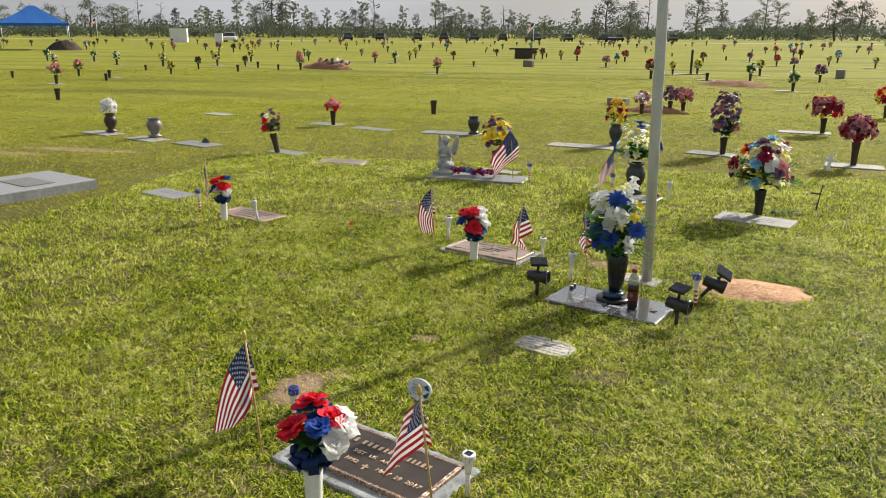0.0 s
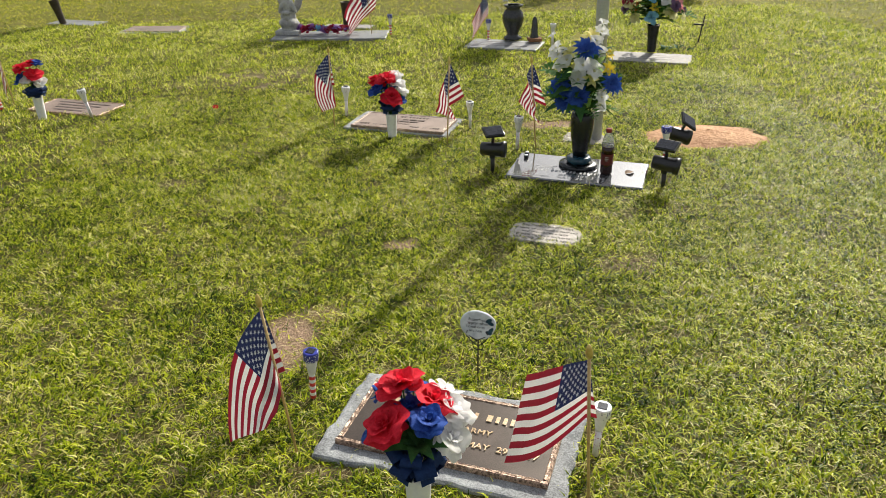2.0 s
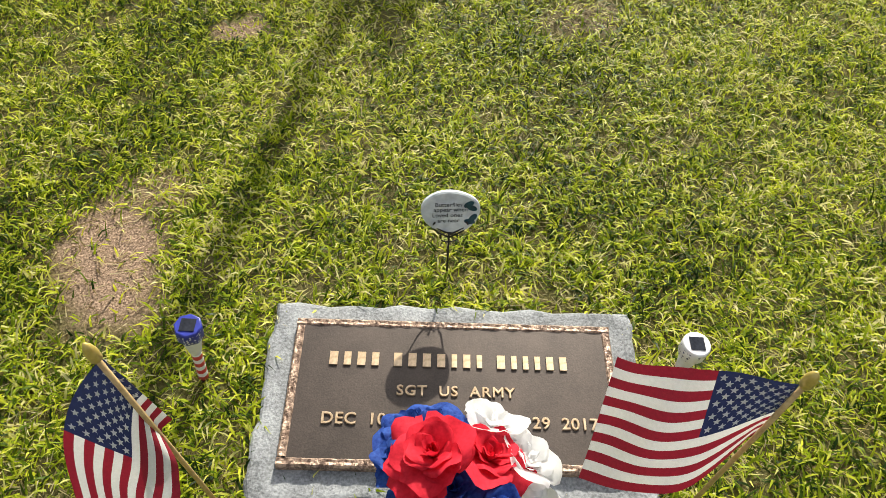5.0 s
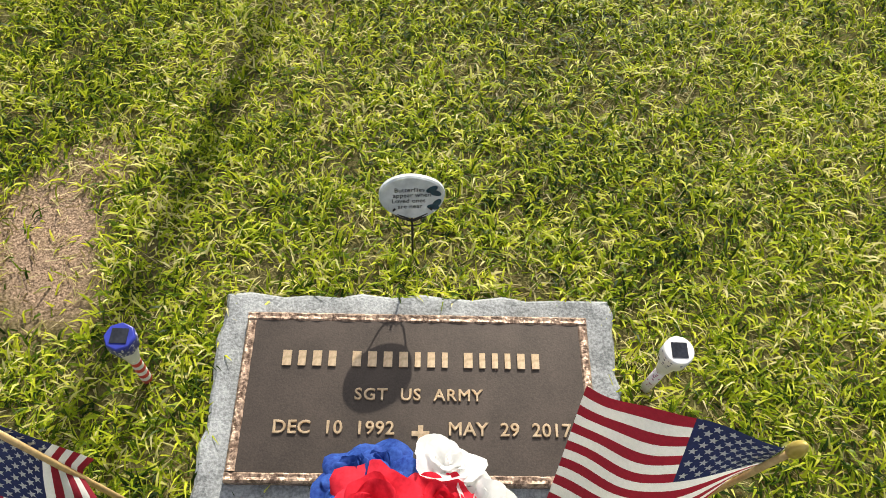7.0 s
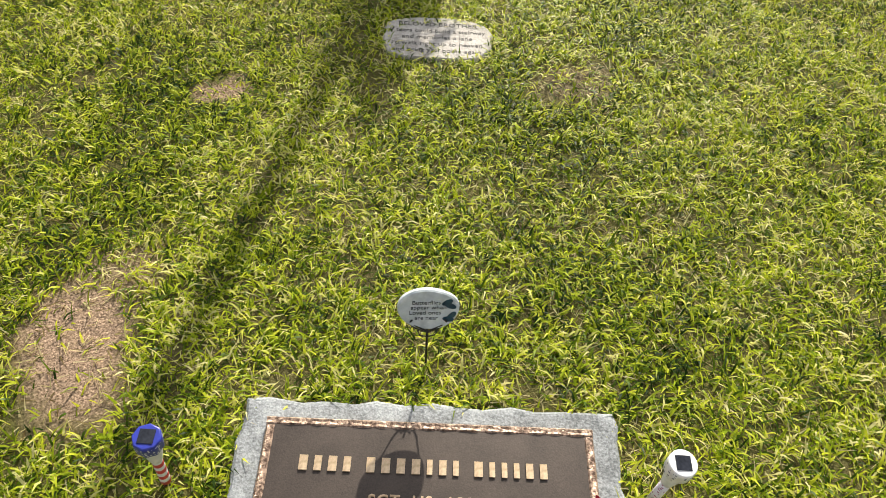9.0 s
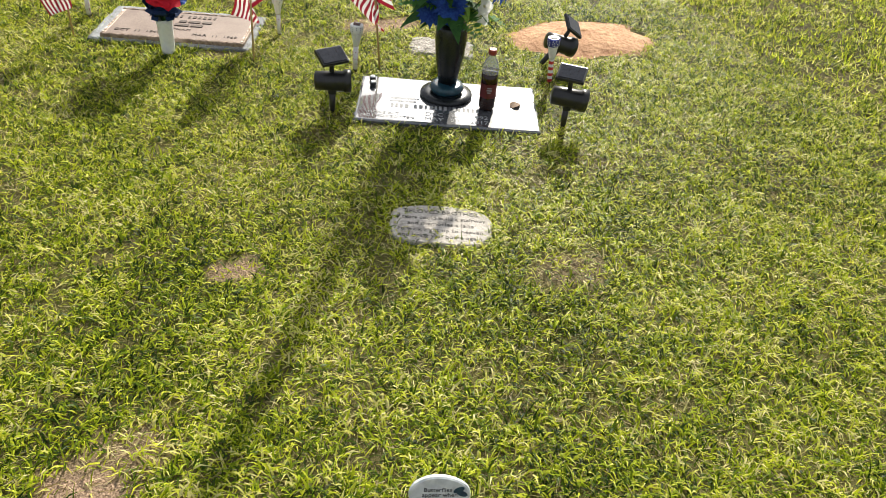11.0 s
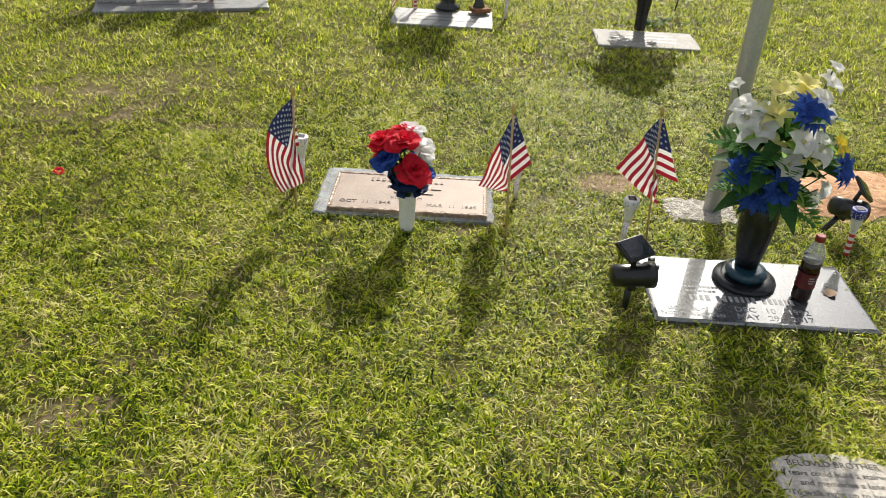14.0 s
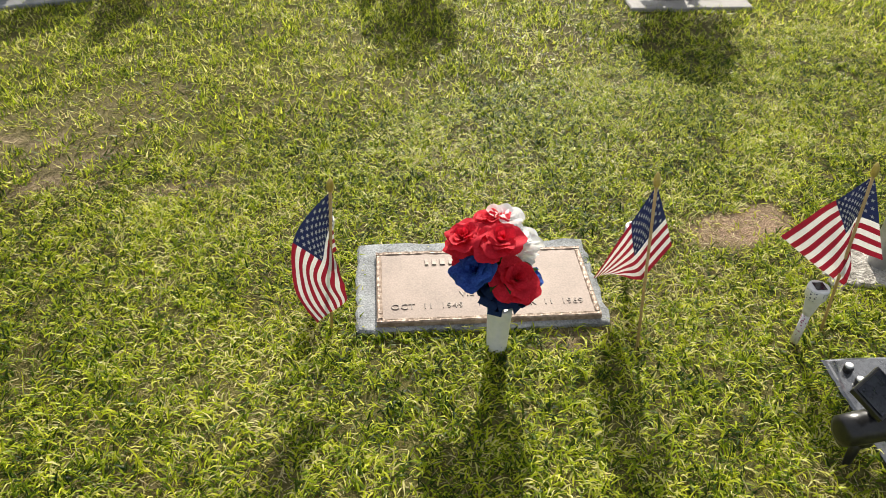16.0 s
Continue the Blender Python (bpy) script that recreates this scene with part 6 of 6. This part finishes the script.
PAINTS = [surface("car_paint_" + n, c, tuple(v * 1.25 for v in c), 2, 0.25, 0.2, 0, 40, 0.5, coat=0.5) for n, c in (("white", (0.65, 0.66, 0.68)), ("navy", (0.012, 0.02, 0.06)), ("black", (0.012, 0.012, 0.014)), ("silver", (0.3, 0.31, 0.33)))]
car(-60.8, 114.5, 112, PAINTS[0], "white car parked beyond the graves")
for k, (x, y, c) in enumerate(((-40.0, 127, 2), (-34.5, 129, 2), (-30, 130, 2), (-25.5, 131, 1), (-20.5, 132, 2), (-15.5, 133, 1), (-10.0, 134, 2), (-3.5, 134, 1), (-2, 141, 2), (7, 138, 2), (-45, 124, 1))):
    x, y = x * 1.22, y * 1.22
    car(x, y, 95 + (k * 17) % 30, PAINTS[c], ("silver", "navy", "black")[{3: 0, 1: 1, 2: 2}[c]] + " car parked along the far drive")


def tall_flag(x, y, h, az, label):
    ob = thing("tall_flag", pose(x, y, 0), label, "flag")
    part("pole", mesh_from("pole", tube_bm([(0, 0, 0), (0, 0, h)], [0.05, 0.035], 8), [WHITE_PLASTIC]), ob)
    c, s = flag_cloth(0.9, 1.5, 30, 0.9, 0.12, az, 11, Vector((0, 0, 1)))
    part("cloth", c, ob, pose(0, 0, h - 0.05))
    return ob


tall_flag(-101, 136, 4.2, 200, "striped flag on a tall white pole far off")
tall_flag(-14.5, 127, 3.3, 190, "striped flag on a white pole by the drive")

DRIVE = surface("pale_drive", (0.24, 0.22, 0.15), (0.36, 0.33, 0.24), 0.4, 0.95, 0, 0.3, 5, 0.7)
bm = bmesh.new()
strip = [[bm.verts.new((x, 146 + 0.05 * x + 3 * math.sin(x * 0.02) + dy, 0.02)) for dy in (0, 5.5)] for x in range(-260, 261, 10)]
for a, b in zip(strip, strip[1:]):
    bm.faces.new((a[0], b[0], b[1], a[1]))
tagged(new("road", mesh_from("road", bm, [DRIVE])), "pale sandy drive along the far side of the field", "road", kind="structure")

# ---- trees ----
BARK = surface("pine_bark", (0.06, 0.045, 0.035), (0.16, 0.12, 0.09), 3, 0.9, 0, 0.5, 20, 0.7, rnd=0.2)
# leaf green lightened and greyed: distance haze is put into the colour
FOLIAGE_HAZED = surface("hazed_tree_leaves", (0.046, 0.066, 0.044), (0.125, 0.148, 0.095), 0.6, 0.7, 0, 0, 6, 0.8, rnd=0.35, trans=0.3)
FOLIAGE_PALE = surface("pale_tree_leaves", (0.08, 0.11, 0.05), (0.19, 0.22, 0.11), 0.6, 0.7, 0, 0, 6, 0.8, rnd=0.3, trans=0.3)


def leaf_clumps(bm, rng, centre, r, count, size, flat=0.7):
    for _ in range(count):
        d = Vector((rng.gauss(0, 1), rng.gauss(0, 1), rng.gauss(0, flat)))
        c = centre + d.normalized() * r * rng.random() ** 0.5
        n_ = Vector((rng.uniform(-1, 1), rng.uniform(-1, 1), rng.uniform(-0.5, 1))).normalized()
        s = n_.orthogonal().normalized()
        q = n_.cross(s)
        k = size * rng.uniform(0.6, 1.3)
        bm.faces.new([bm.verts.new(c - s * k), bm.verts.new(c - q * k * 0.6), bm.verts.new(c + s * k * rng.uniform(0.7, 1.2)), bm.verts.new(c + q * k * 0.7)])


def tree(kind, seed):
    """A tree 10 m tall: b broad, p tall and thin, s sparse, c conical, d dead."""
    rng = random.Random(seed)
    ob = thing("tree", None, "", "tree", "trees along the far edge")
    bm, lf = bmesh.new(), bmesh.new()
    bend = rng.uniform(-0.4, 0.4)
    trunk = [Vector((bend * (z / 10) ** 2 * 2, 0.3 * math.sin(z * 0.4 + seed), z)) for z in (-0.3, 2, 4, 6, 8, 9.6)]
    w = {"b": 0.3, "p": 0.2, "s": 0.22, "c": 0.2, "d": 0.2}[kind]
    tube_bm(trunk, [w, w * 0.85, w * 0.7, w * 0.5, w * 0.3, w * 0.1], 7, bm)
    limbs = {"b": 16, "p": 13, "s": 14, "c": 18, "d": 8}[kind]
    for i in range(limbs):
        f = {"b": 0.2, "p": 0.45, "s": 0.4, "c": 0.1, "d": 0.4}[kind]
        z = 10 * (f + (0.95 - f) * i / limbs)
        base = trunk[0].lerp(trunk[-1], z / 10)
        base.z = z
        a = i * 2.4 + rng.uniform(-0.5, 0.5)
        reach = {"b": 3.0 * math.sin(math.pi * (0.25 + 0.7 * i / limbs)), "p": 1.3 * rng.uniform(0.5, 1.2), "s": 2.2 * rng.uniform(0.5, 1.1), "c": 2.0 * (1 - i / limbs) + 0.3, "d": 1.6 * rng.uniform(0.4, 1.3)}[kind]
        tip = base + Vector((math.cos(a) * reach, math.sin(a) * reach, reach * rng.uniform(0.1, 0.7)))
        mid = base.lerp(tip, 0.5) + Vector((0, 0, 0.15))
        tube_bm([base, mid, tip], [w * 0.3, w * 0.2, w * 0.06], 5, bm)
        if kind == "d":
            tube_bm([mid, mid + Vector((rng.uniform(-0.7, 0.7), rng.uniform(-0.7, 0.7), rng.uniform(0, 0.8)))], [w * 0.12, w * 0.04], 4, bm)
            if rng.random() < 0.25:
                leaf_clumps(lf, rng, tip, 0.5, 10, 0.2)
        else:
            dens = {"b": 74, "p": 34, "s": 27, "c": 56}[kind]
            leaf_clumps(lf, rng, tip, {"b": 1.25, "p": 0.6, "s": 0.8, "c": 0.8}[kind], dens, 0.175)
            leaf_clumps(lf, rng, mid, {"b": 0.9, "p": 0.4, "s": 0.5, "c": 0.7}[kind], dens // 2, 0.16)
    part("trunk", mesh_from("trunk", bm, [BARK]), ob)
    if lf.faces:
        part("crown", mesh_from("crown", lf, [FOLIAGE_PALE if kind in "ps" else FOLIAGE_HAZED]), ob)
    else:
        lf.free()
    return ob


TREES = {
    "b": [(-37.2, 10.0), (-25.4, 13.5), (-22.8, 7.3), (-18.1, 6.8), (-13.4, 10.0), (-1.9, 11.8), (-0.3, 10.9), (4.2, 11.8), (11.3, 6.7), (12.7, 10.9), (14.1, 10.3), (-39.5, 8.4), (-42.5, 9), (16.5, 8), (18.5, 9), (8.0, 7.5)],
    "p": [(-30.0, 9.1), (-27.8, 11.4), (-24.0, 10.9), (-21.7, 8.6), (-19.2, 10.9), (-16.3, 9.1), (-14.0, 12.1), (-12.1, 9.1), (-10.5, 10.0), (-7.9, 7.3), (-4.0, 9.1), (5.7, 10.9), (-29, 8), (-23.2, 9), (2.0, 9)],
    "s": [(-35.2, 8.6), (8.5, 11.8), (-26.6, 9.5), (-20.6, 7.5), (9.3, 10.5), (-6.2, 6.8)],
    "c": [(-31.9, 8.2), (-24.8, 10)],
    "d": [(-34.2, 10.9), (-32.8, 10.3), (-18.4, 15.3), (-9.1, 10.3), (0.9, 11.8), (-38.6, 9)],
}
for _ in range(46):
    TREES[rng_v.choice("bppsb")].append((rng_v.uniform(-46, 22), rng_v.uniform(4.5, 8.5)))
TREE_LABEL = {"b": "dark green broadleaf tree at the field's edge", "p": "tall thin pine with sparse pale foliage", "s": "sparse storm-thinned tree with open crown", "c": "dark conical tree at the field's edge", "d": "bare dead trunk with broken limbs"}
for key, rows in TREES.items():
    srcs = [tree(key, 300 + 10 * ord(key) % 70 + j) for j in range(2 if len(rows) > 3 else 1)]
    fresh = list(srcs)
    for i, (az, h) in enumerate(rows):
        dist = 240 + rng_v.uniform(-12, 25)
        a = radians(az)
        m = pose(1 + dist * math.sin(a), dist * math.cos(a), -0.1, 0, 0, rng_v.uniform(0, 360))
        if fresh:
            ob = fresh.pop(0)
            ob.matrix_basis = m
        else:
            ob = copy_thing(srcs[i % len(srcs)], m)
        s = h / 10 * dist / 240
        ob.scale = (s * rng_v.uniform(0.9, 1.15), s, s)
        tagged(ob, TREE_LABEL[key])
# undergrowth and further woods
lf = bmesh.new()
for i in range(950):
    az = rng_v.uniform(-62, 40)
    dist = rng_v.uniform(228, 275)
    h = 1.3 + 3.4 * max(0, 0.45 + noise.noise((az * 0.4, 3, 1))) + 1.6 * max(0, noise.noise((az * 1.7, 5, 2))) + rng_v.uniform(0, 0.8)
    if az > 6:
        h += 0.9
    a = radians(az)
    leaf_clumps(lf, rng_v, Vector((dist * math.sin(a), dist * math.cos(a), h * 0.45)), h * 0.62, 52, 0.3, 0.6)
tagged(new("undergrowth", mesh_from("undergrowth", lf, [FOLIAGE_HAZED])), "dense dark green scrub along the field's edge", "scrub", kind="stuff")
lf = bmesh.new()
for i in range(520):
    az = rng_v.uniform(-62, 40)
    dist = rng_v.uniform(300, 340)
    h = 4.0 + 2.5 * (0.5 + noise.noise((az * 0.12, 9, 1))) + (3.0 if az > 14 else 0)
    a = radians(az)
    leaf_clumps(lf, rng_v, Vector((dist * math.sin(a), dist * math.cos(a), h * 0.5)), h * 0.7, 34, 0.6, 0.6)
tagged(new("far_woods", mesh_from("far_woods", lf, [FOLIAGE_HAZED])), "far belt of woods behind the field, haze-toned leaves", "woods", kind="stuff")

# ---- grass: what nobody could count ----
KEEP_OFF = [(0.648, 3.858, 0.125, 0.07), (0.15, 2.565, 0.335, 0.182), (0.055, 5.545, 0.325, 0.172), (0.957, 4.596, 0.338, 0.175), (2.12, 7.1, 0.31, 0.155), (1.0, 7.8, 0.3, 0.17), (-0.6, 8.48, 0.5, 0.17)]
rng_g = np.random.default_rng(7)


def value_noise(x, y, cell, seed):
    r = np.random.default_rng(seed).random((64, 64))
    gx, gy = x / cell, y / cell
    ix, iy = np.floor(gx).astype(int), np.floor(gy).astype(int)
    fx, fy = gx - ix, gy - iy
    fx, fy = fx * fx * (3 - 2 * fx), fy * fy * (3 - 2 * fy)
    g = lambda a, b: r[a % 64, b % 64]
    return (g(ix, iy) * (1 - fx) + g(ix + 1, iy) * fx) * (1 - fy) + (g(ix, iy + 1) * (1 - fx) + g(ix + 1, iy + 1) * fx) * fy


def keep_mask(x, y, bare=1.0):
    ok = np.ones(len(x), bool)
    for cx, cy, hw, hd, turn in [(*k, 0.0) for k in KEEP_OFF] + [k for k in MARKERS if k[1] > 8.8 or k[0] < -1.5]:
        dx, dy = x - cx, y - cy
        ca, sa = math.cos(radians(turn)), math.sin(radians(turn))
        a, b = dx * U.x + dy * U.y, dx * V.x + dy * V.y
        a, b = a * ca + b * sa, b * ca - a * sa
        wob = 0.012 * np.sin(a * 60 + cx * 9) + 0.012 * np.sin(b * 47 + cy * 7)
        ok &= ~((np.abs(a) < hw + wob) & (np.abs(b) < hd + wob))
    for cx, cy, rx, ry, amount in PATCHES:
        d = np.hypot((x - cx) / rx, (y - cy) / ry) + (value_noise(x, y, 0.09, 5) - 0.5) * 0.9
        ok &= ~((d < 1.0) & (rng_g.random(len(x)) < 0.97 * bare * (amount if amount > 0.5 else 1.45 * amount)))
    ok &= ~(np.hypot((x - 1.83) / 0.35, (y - 5.09) / 0.21) < 1)
    ok &= ~(np.hypot((x - 1.13) / 0.13, (y - 5.12) / 0.09) + (value_noise(x, y, 0.05, 8) - 0.5) * 0.5 < 1)
    return ok


def blades(name, x, y, length, width, lean_lo, lean_hi, mat, two=True):
    n = len(x)
    az = rng_g.uniform(0, 2 * np.pi, n)
    lean = radians(1) * rng_g.uniform(lean_lo, lean_hi, n)
    ln = length * rng_g.uniform(0.55, 1.35, n)
    wd = width * rng_g.uniform(0.6, 1.3, n)
    dx, dy = np.cos(az), np.sin(az)
    ax = az + np.pi / 2 + rng_g.uniform(-0.7, 0.7, n)
    sx, sy = np.cos(ax) * wd / 2, np.sin(ax) * wd / 2
    z0 = rng_g.uniform(-0.004, 0.006, n)
    l1, l2 = lean * 0.7, np.minimum(lean * 1.35, radians(112))
    mx, my, mz = x + dx * np.sin(l1) * ln * 0.5, y + dy * np.sin(l1) * ln * 0.5, z0 + np.cos(l1) * ln * 0.5
    tx, ty, tz = mx + dx * np.sin(l2) * ln * 0.5, my + dy * np.sin(l2) * ln * 0.5, np.maximum(mz + np.cos(l2) * ln * 0.5, 0.003)
    if not two:
        co = np.stack([np.stack([x - sx, y - sy, z0], 1), np.stack([x + sx, y + sy, z0], 1), np.stack([tx, ty, tz], 1)], 1).reshape(-1, 3)
        me = bpy.data.meshes.new(name)
        me.vertices.add(n * 3)
        me.vertices.foreach_set("co", co.astype(np.float32).reshape(-1))
        me.loops.add(n * 3)
        me.loops.foreach_set("vertex_index", np.arange(n * 3, dtype=np.int32))
        me.polygons.add(n)
        me.polygons.foreach_set("loop_start", np.arange(n, dtype=np.int32) * 3)
        me.update(calc_edges=True)
        me.materials.append(mat)
        return me
    co = np.stack([np.stack([x - sx, y - sy, z0], 1), np.stack([x + sx, y + sy, z0], 1),
                   np.stack([mx + sx * 0.85, my + sy * 0.85, mz], 1), np.stack([mx - sx * 0.85, my - sy * 0.85, mz], 1),
                   np.stack([tx, ty, tz], 1)], 1).reshape(-1, 3)
    base = np.arange(n)[:, None] * 5
    loops = (base + np.array([0, 1, 2, 3, 3, 2, 4])).reshape(-1)
    starts = (np.arange(n)[:, None] * 7 + np.array([0, 4])).reshape(-1)
    me = bpy.data.meshes.new(name)
    me.vertices.add(n * 5)
    me.vertices.foreach_set("co", co.astype(np.float32).reshape(-1))
    me.loops.add(n * 7)
    me.loops.foreach_set("vertex_index", loops.astype(np.int32))
    me.polygons.add(n * 2)
    me.polygons.foreach_set("loop_start", starts.astype(np.int32))
    me.update(calc_edges=True)
    me.materials.append(mat)
    return me


def grass_material(name, stops, spec=0.16):
    m, n, l, p = nodes_of(name)
    geo = n.new("ShaderNodeNewGeometry")
    ramp = n.new("ShaderNodeValToRGB")
    e = ramp.color_ramp.elements
    e[0].position, e[0].color = stops[0][0], (*stops[0][1], 1)
    e[1].position, e[1].color = stops[-1][0], (*stops[-1][1], 1)
    for pos, c in stops[1:-1]:
        k = e.new(pos); k.color = (*c, 1)
    tc = n.new("ShaderNodeTexCoord")
    big = n.new("ShaderNodeTexNoise"); big.inputs["Scale"].default_value = 2.2; big.inputs["Detail"].default_value = 5
    l.new(tc.outputs["Object"], big.inputs["Vector"])
    ma = n.new("ShaderNodeMath"); ma.operation = "MULTIPLY_ADD"
    l.new(big.outputs["Fac"], ma.inputs[0]); ma.inputs[1].default_value = 0.85; ma.inputs[2].default_value = -0.43
    clump = n.new("ShaderNodeTexNoise"); clump.inputs["Scale"].default_value = 13; clump.inputs["Detail"].default_value = 3
    l.new(tc.outputs["Object"], clump.inputs["Vector"])
    mc = n.new("ShaderNodeMath"); mc.operation = "MULTIPLY_ADD"; mc.inputs[1].default_value = 0.8; mc.inputs[2].default_value = -0.4
    l.new(clump.outputs["Fac"], mc.inputs[0])
    a0 = n.new("ShaderNodeMath"); a0.operation = "ADD"
    l.new(mc.outputs[0], a0.inputs[0]); l.new(geo.outputs["Random Per Island"], a0.inputs[1])
    ad = n.new("ShaderNodeMath"); ad.operation = "ADD"; ad.use_clamp = True
    l.new(a0.outputs[0], ad.inputs[0]); l.new(ma.outputs[0], ad.inputs[1])
    l.new(ad.outputs[0], ramp.inputs["Fac"])
    l.new(ramp.outputs["Color"], p.inputs["Base Color"])
    p.inputs["Roughness"].default_value = 0.42
    p.inputs["Specular IOR Level"].default_value = spec
    tr = n.new("ShaderNodeBsdfTranslucent")
    l.new(ramp.outputs["Color"], tr.inputs["Color"])
    ms = n.new("ShaderNodeMixShader"); ms.inputs["Fac"].default_value = 0.58
    l.new(p.outputs[0], ms.inputs[1]); l.new(tr.outputs[0], ms.inputs[2])
    l.new(ms.outputs[0], n["Material Output"].inputs["Surface"])
    return m


GRASS = grass_material("grass_blades", ((0.0, (0.02, 0.05, 0.006)), (0.22, (0.09, 0.16, 0.009)), (0.5, (0.385, 0.49, 0.02)), (0.78, (0.76, 0.79, 0.052)), (1.0, (0.88, 0.82, 0.4))))
GRASS_PLOTS = grass_material("plot_grass_blades", ((0.0, (0.035, 0.068, 0.007)), (0.22, (0.13, 0.2, 0.012)), (0.5, (0.41, 0.5, 0.026)), (0.8, (0.71, 0.74, 0.065)), (1.0, (0.86, 0.79, 0.36))), 0.22)
GRASS_MID = grass_material("mid_grass_blades", ((0.0, (0.08, 0.12, 0.012)), (0.35, (0.24, 0.285, 0.022)), (0.7, (0.52, 0.53, 0.038)), (1.0, (0.68, 0.62, 0.12))), 0.12)
GRASS_FAR = grass_material("far_grass_blades", ((0.0, (0.12, 0.15, 0.015)), (0.5, (0.24, 0.26, 0.023)), (1.0, (0.4, 0.39, 0.05))), 0.1)
STRAW = grass_material("straw_blades", ((0.0, (0.14, 0.1, 0.035)), (0.5, (0.48, 0.42, 0.18)), (1.0, (0.76, 0.68, 0.42))), 0.1)


def sow(name, x0, x1, y0, y1, tufts, per, length, width, lean_lo, lean_hi, mat, hole=None, label="", spread=0.02, bare=1.0, two=True, dry=False):
    """Tufts of blades; each tuft is a loose bunch. dry: thicker where the green is thin."""
    n = int((x1 - x0) * (y1 - y0) * tufts)
    x, y = rng_g.uniform(x0, x1, n), rng_g.uniform(y0, y1, n)
    lush = value_noise(x, y, 0.38, 4)
    if dry:
        ok = rng_g.random(n) < 1.25 - 1.1 * lush
    else:
        ok = rng_g.random(n) < 0.1 + 1.8 * value_noise(x, y, 0.045, 3) * (0.66 + 0.62 * lush)
    x, y = np.repeat(x[ok], per), np.repeat(y[ok], per)
    x, y = x + rng_g.normal(0, spread, len(x)), y + rng_g.normal(0, spread, len(y))
    ok = keep_mask(x, y, bare)
    if hole:
        ok &= ~((x > hole[0]) & (x < hole[1]) & (y > hole[2]) & (y < hole[3]))
    x, y = x[ok], y[ok]
    ob = new(name, blades(name, x, y, length, width, lean_lo, lean_hi, mat, two))
    return tagged(ob, label, "grass", kind="stuff")


NEAR = (-1.9, 2.6, 1.9, 6.6)
MID = (-4.0, 4.5, 0.4, 9.5)
WIDE = (-9.0, 8.0, 0.4, 17.0)
FAR = (-24.0, 14.0, 6.0, 31.0)
sow("lawn_grass", *NEAR, 1800, 8, 0.034, 0.0046, 50, 108, GRASS, label="bright green short lawn grass blades", spread=0.014)
sow("lawn_grass", *NEAR, 1900, 6, 0.024, 0.0045, 40, 102, GRASS, label="fine short green grass between the longer blades", spread=0.018, two=False)
sow("dry_thatch", *NEAR, 1500, 5, 0.036, 0.0032, 64, 92, STRAW, label="straw-coloured dry grass lying in the lawn", spread=0.03, bare=0.0, two=False, dry=True)
sow("lawn_grass", *MID, 1250, 8, 0.036, 0.0066, 28, 95, GRASS_PLOTS, NEAR, "yellow-green short lawn grass across the burial plots", 0.018, 1.0, False)
sow("dry_thatch", *MID, 230, 5, 0.045, 0.005, 74, 95, STRAW, NEAR, "dry straw-coloured grass across the burial plots", 0.04, 0.4, False)
sow("lawn_grass", *WIDE, 380, 6, 0.034, 0.01, 40, 97, GRASS_MID, MID, "yellow-green lawn grass around the further graves", 0.03, 1.0, False)
sow("lawn_grass", *FAR, 60, 6, 0.032, 0.02, 35, 92, GRASS_FAR, WIDE, "yellow-green lawn grass further across the cemetery", 0.06, 1.0, False)
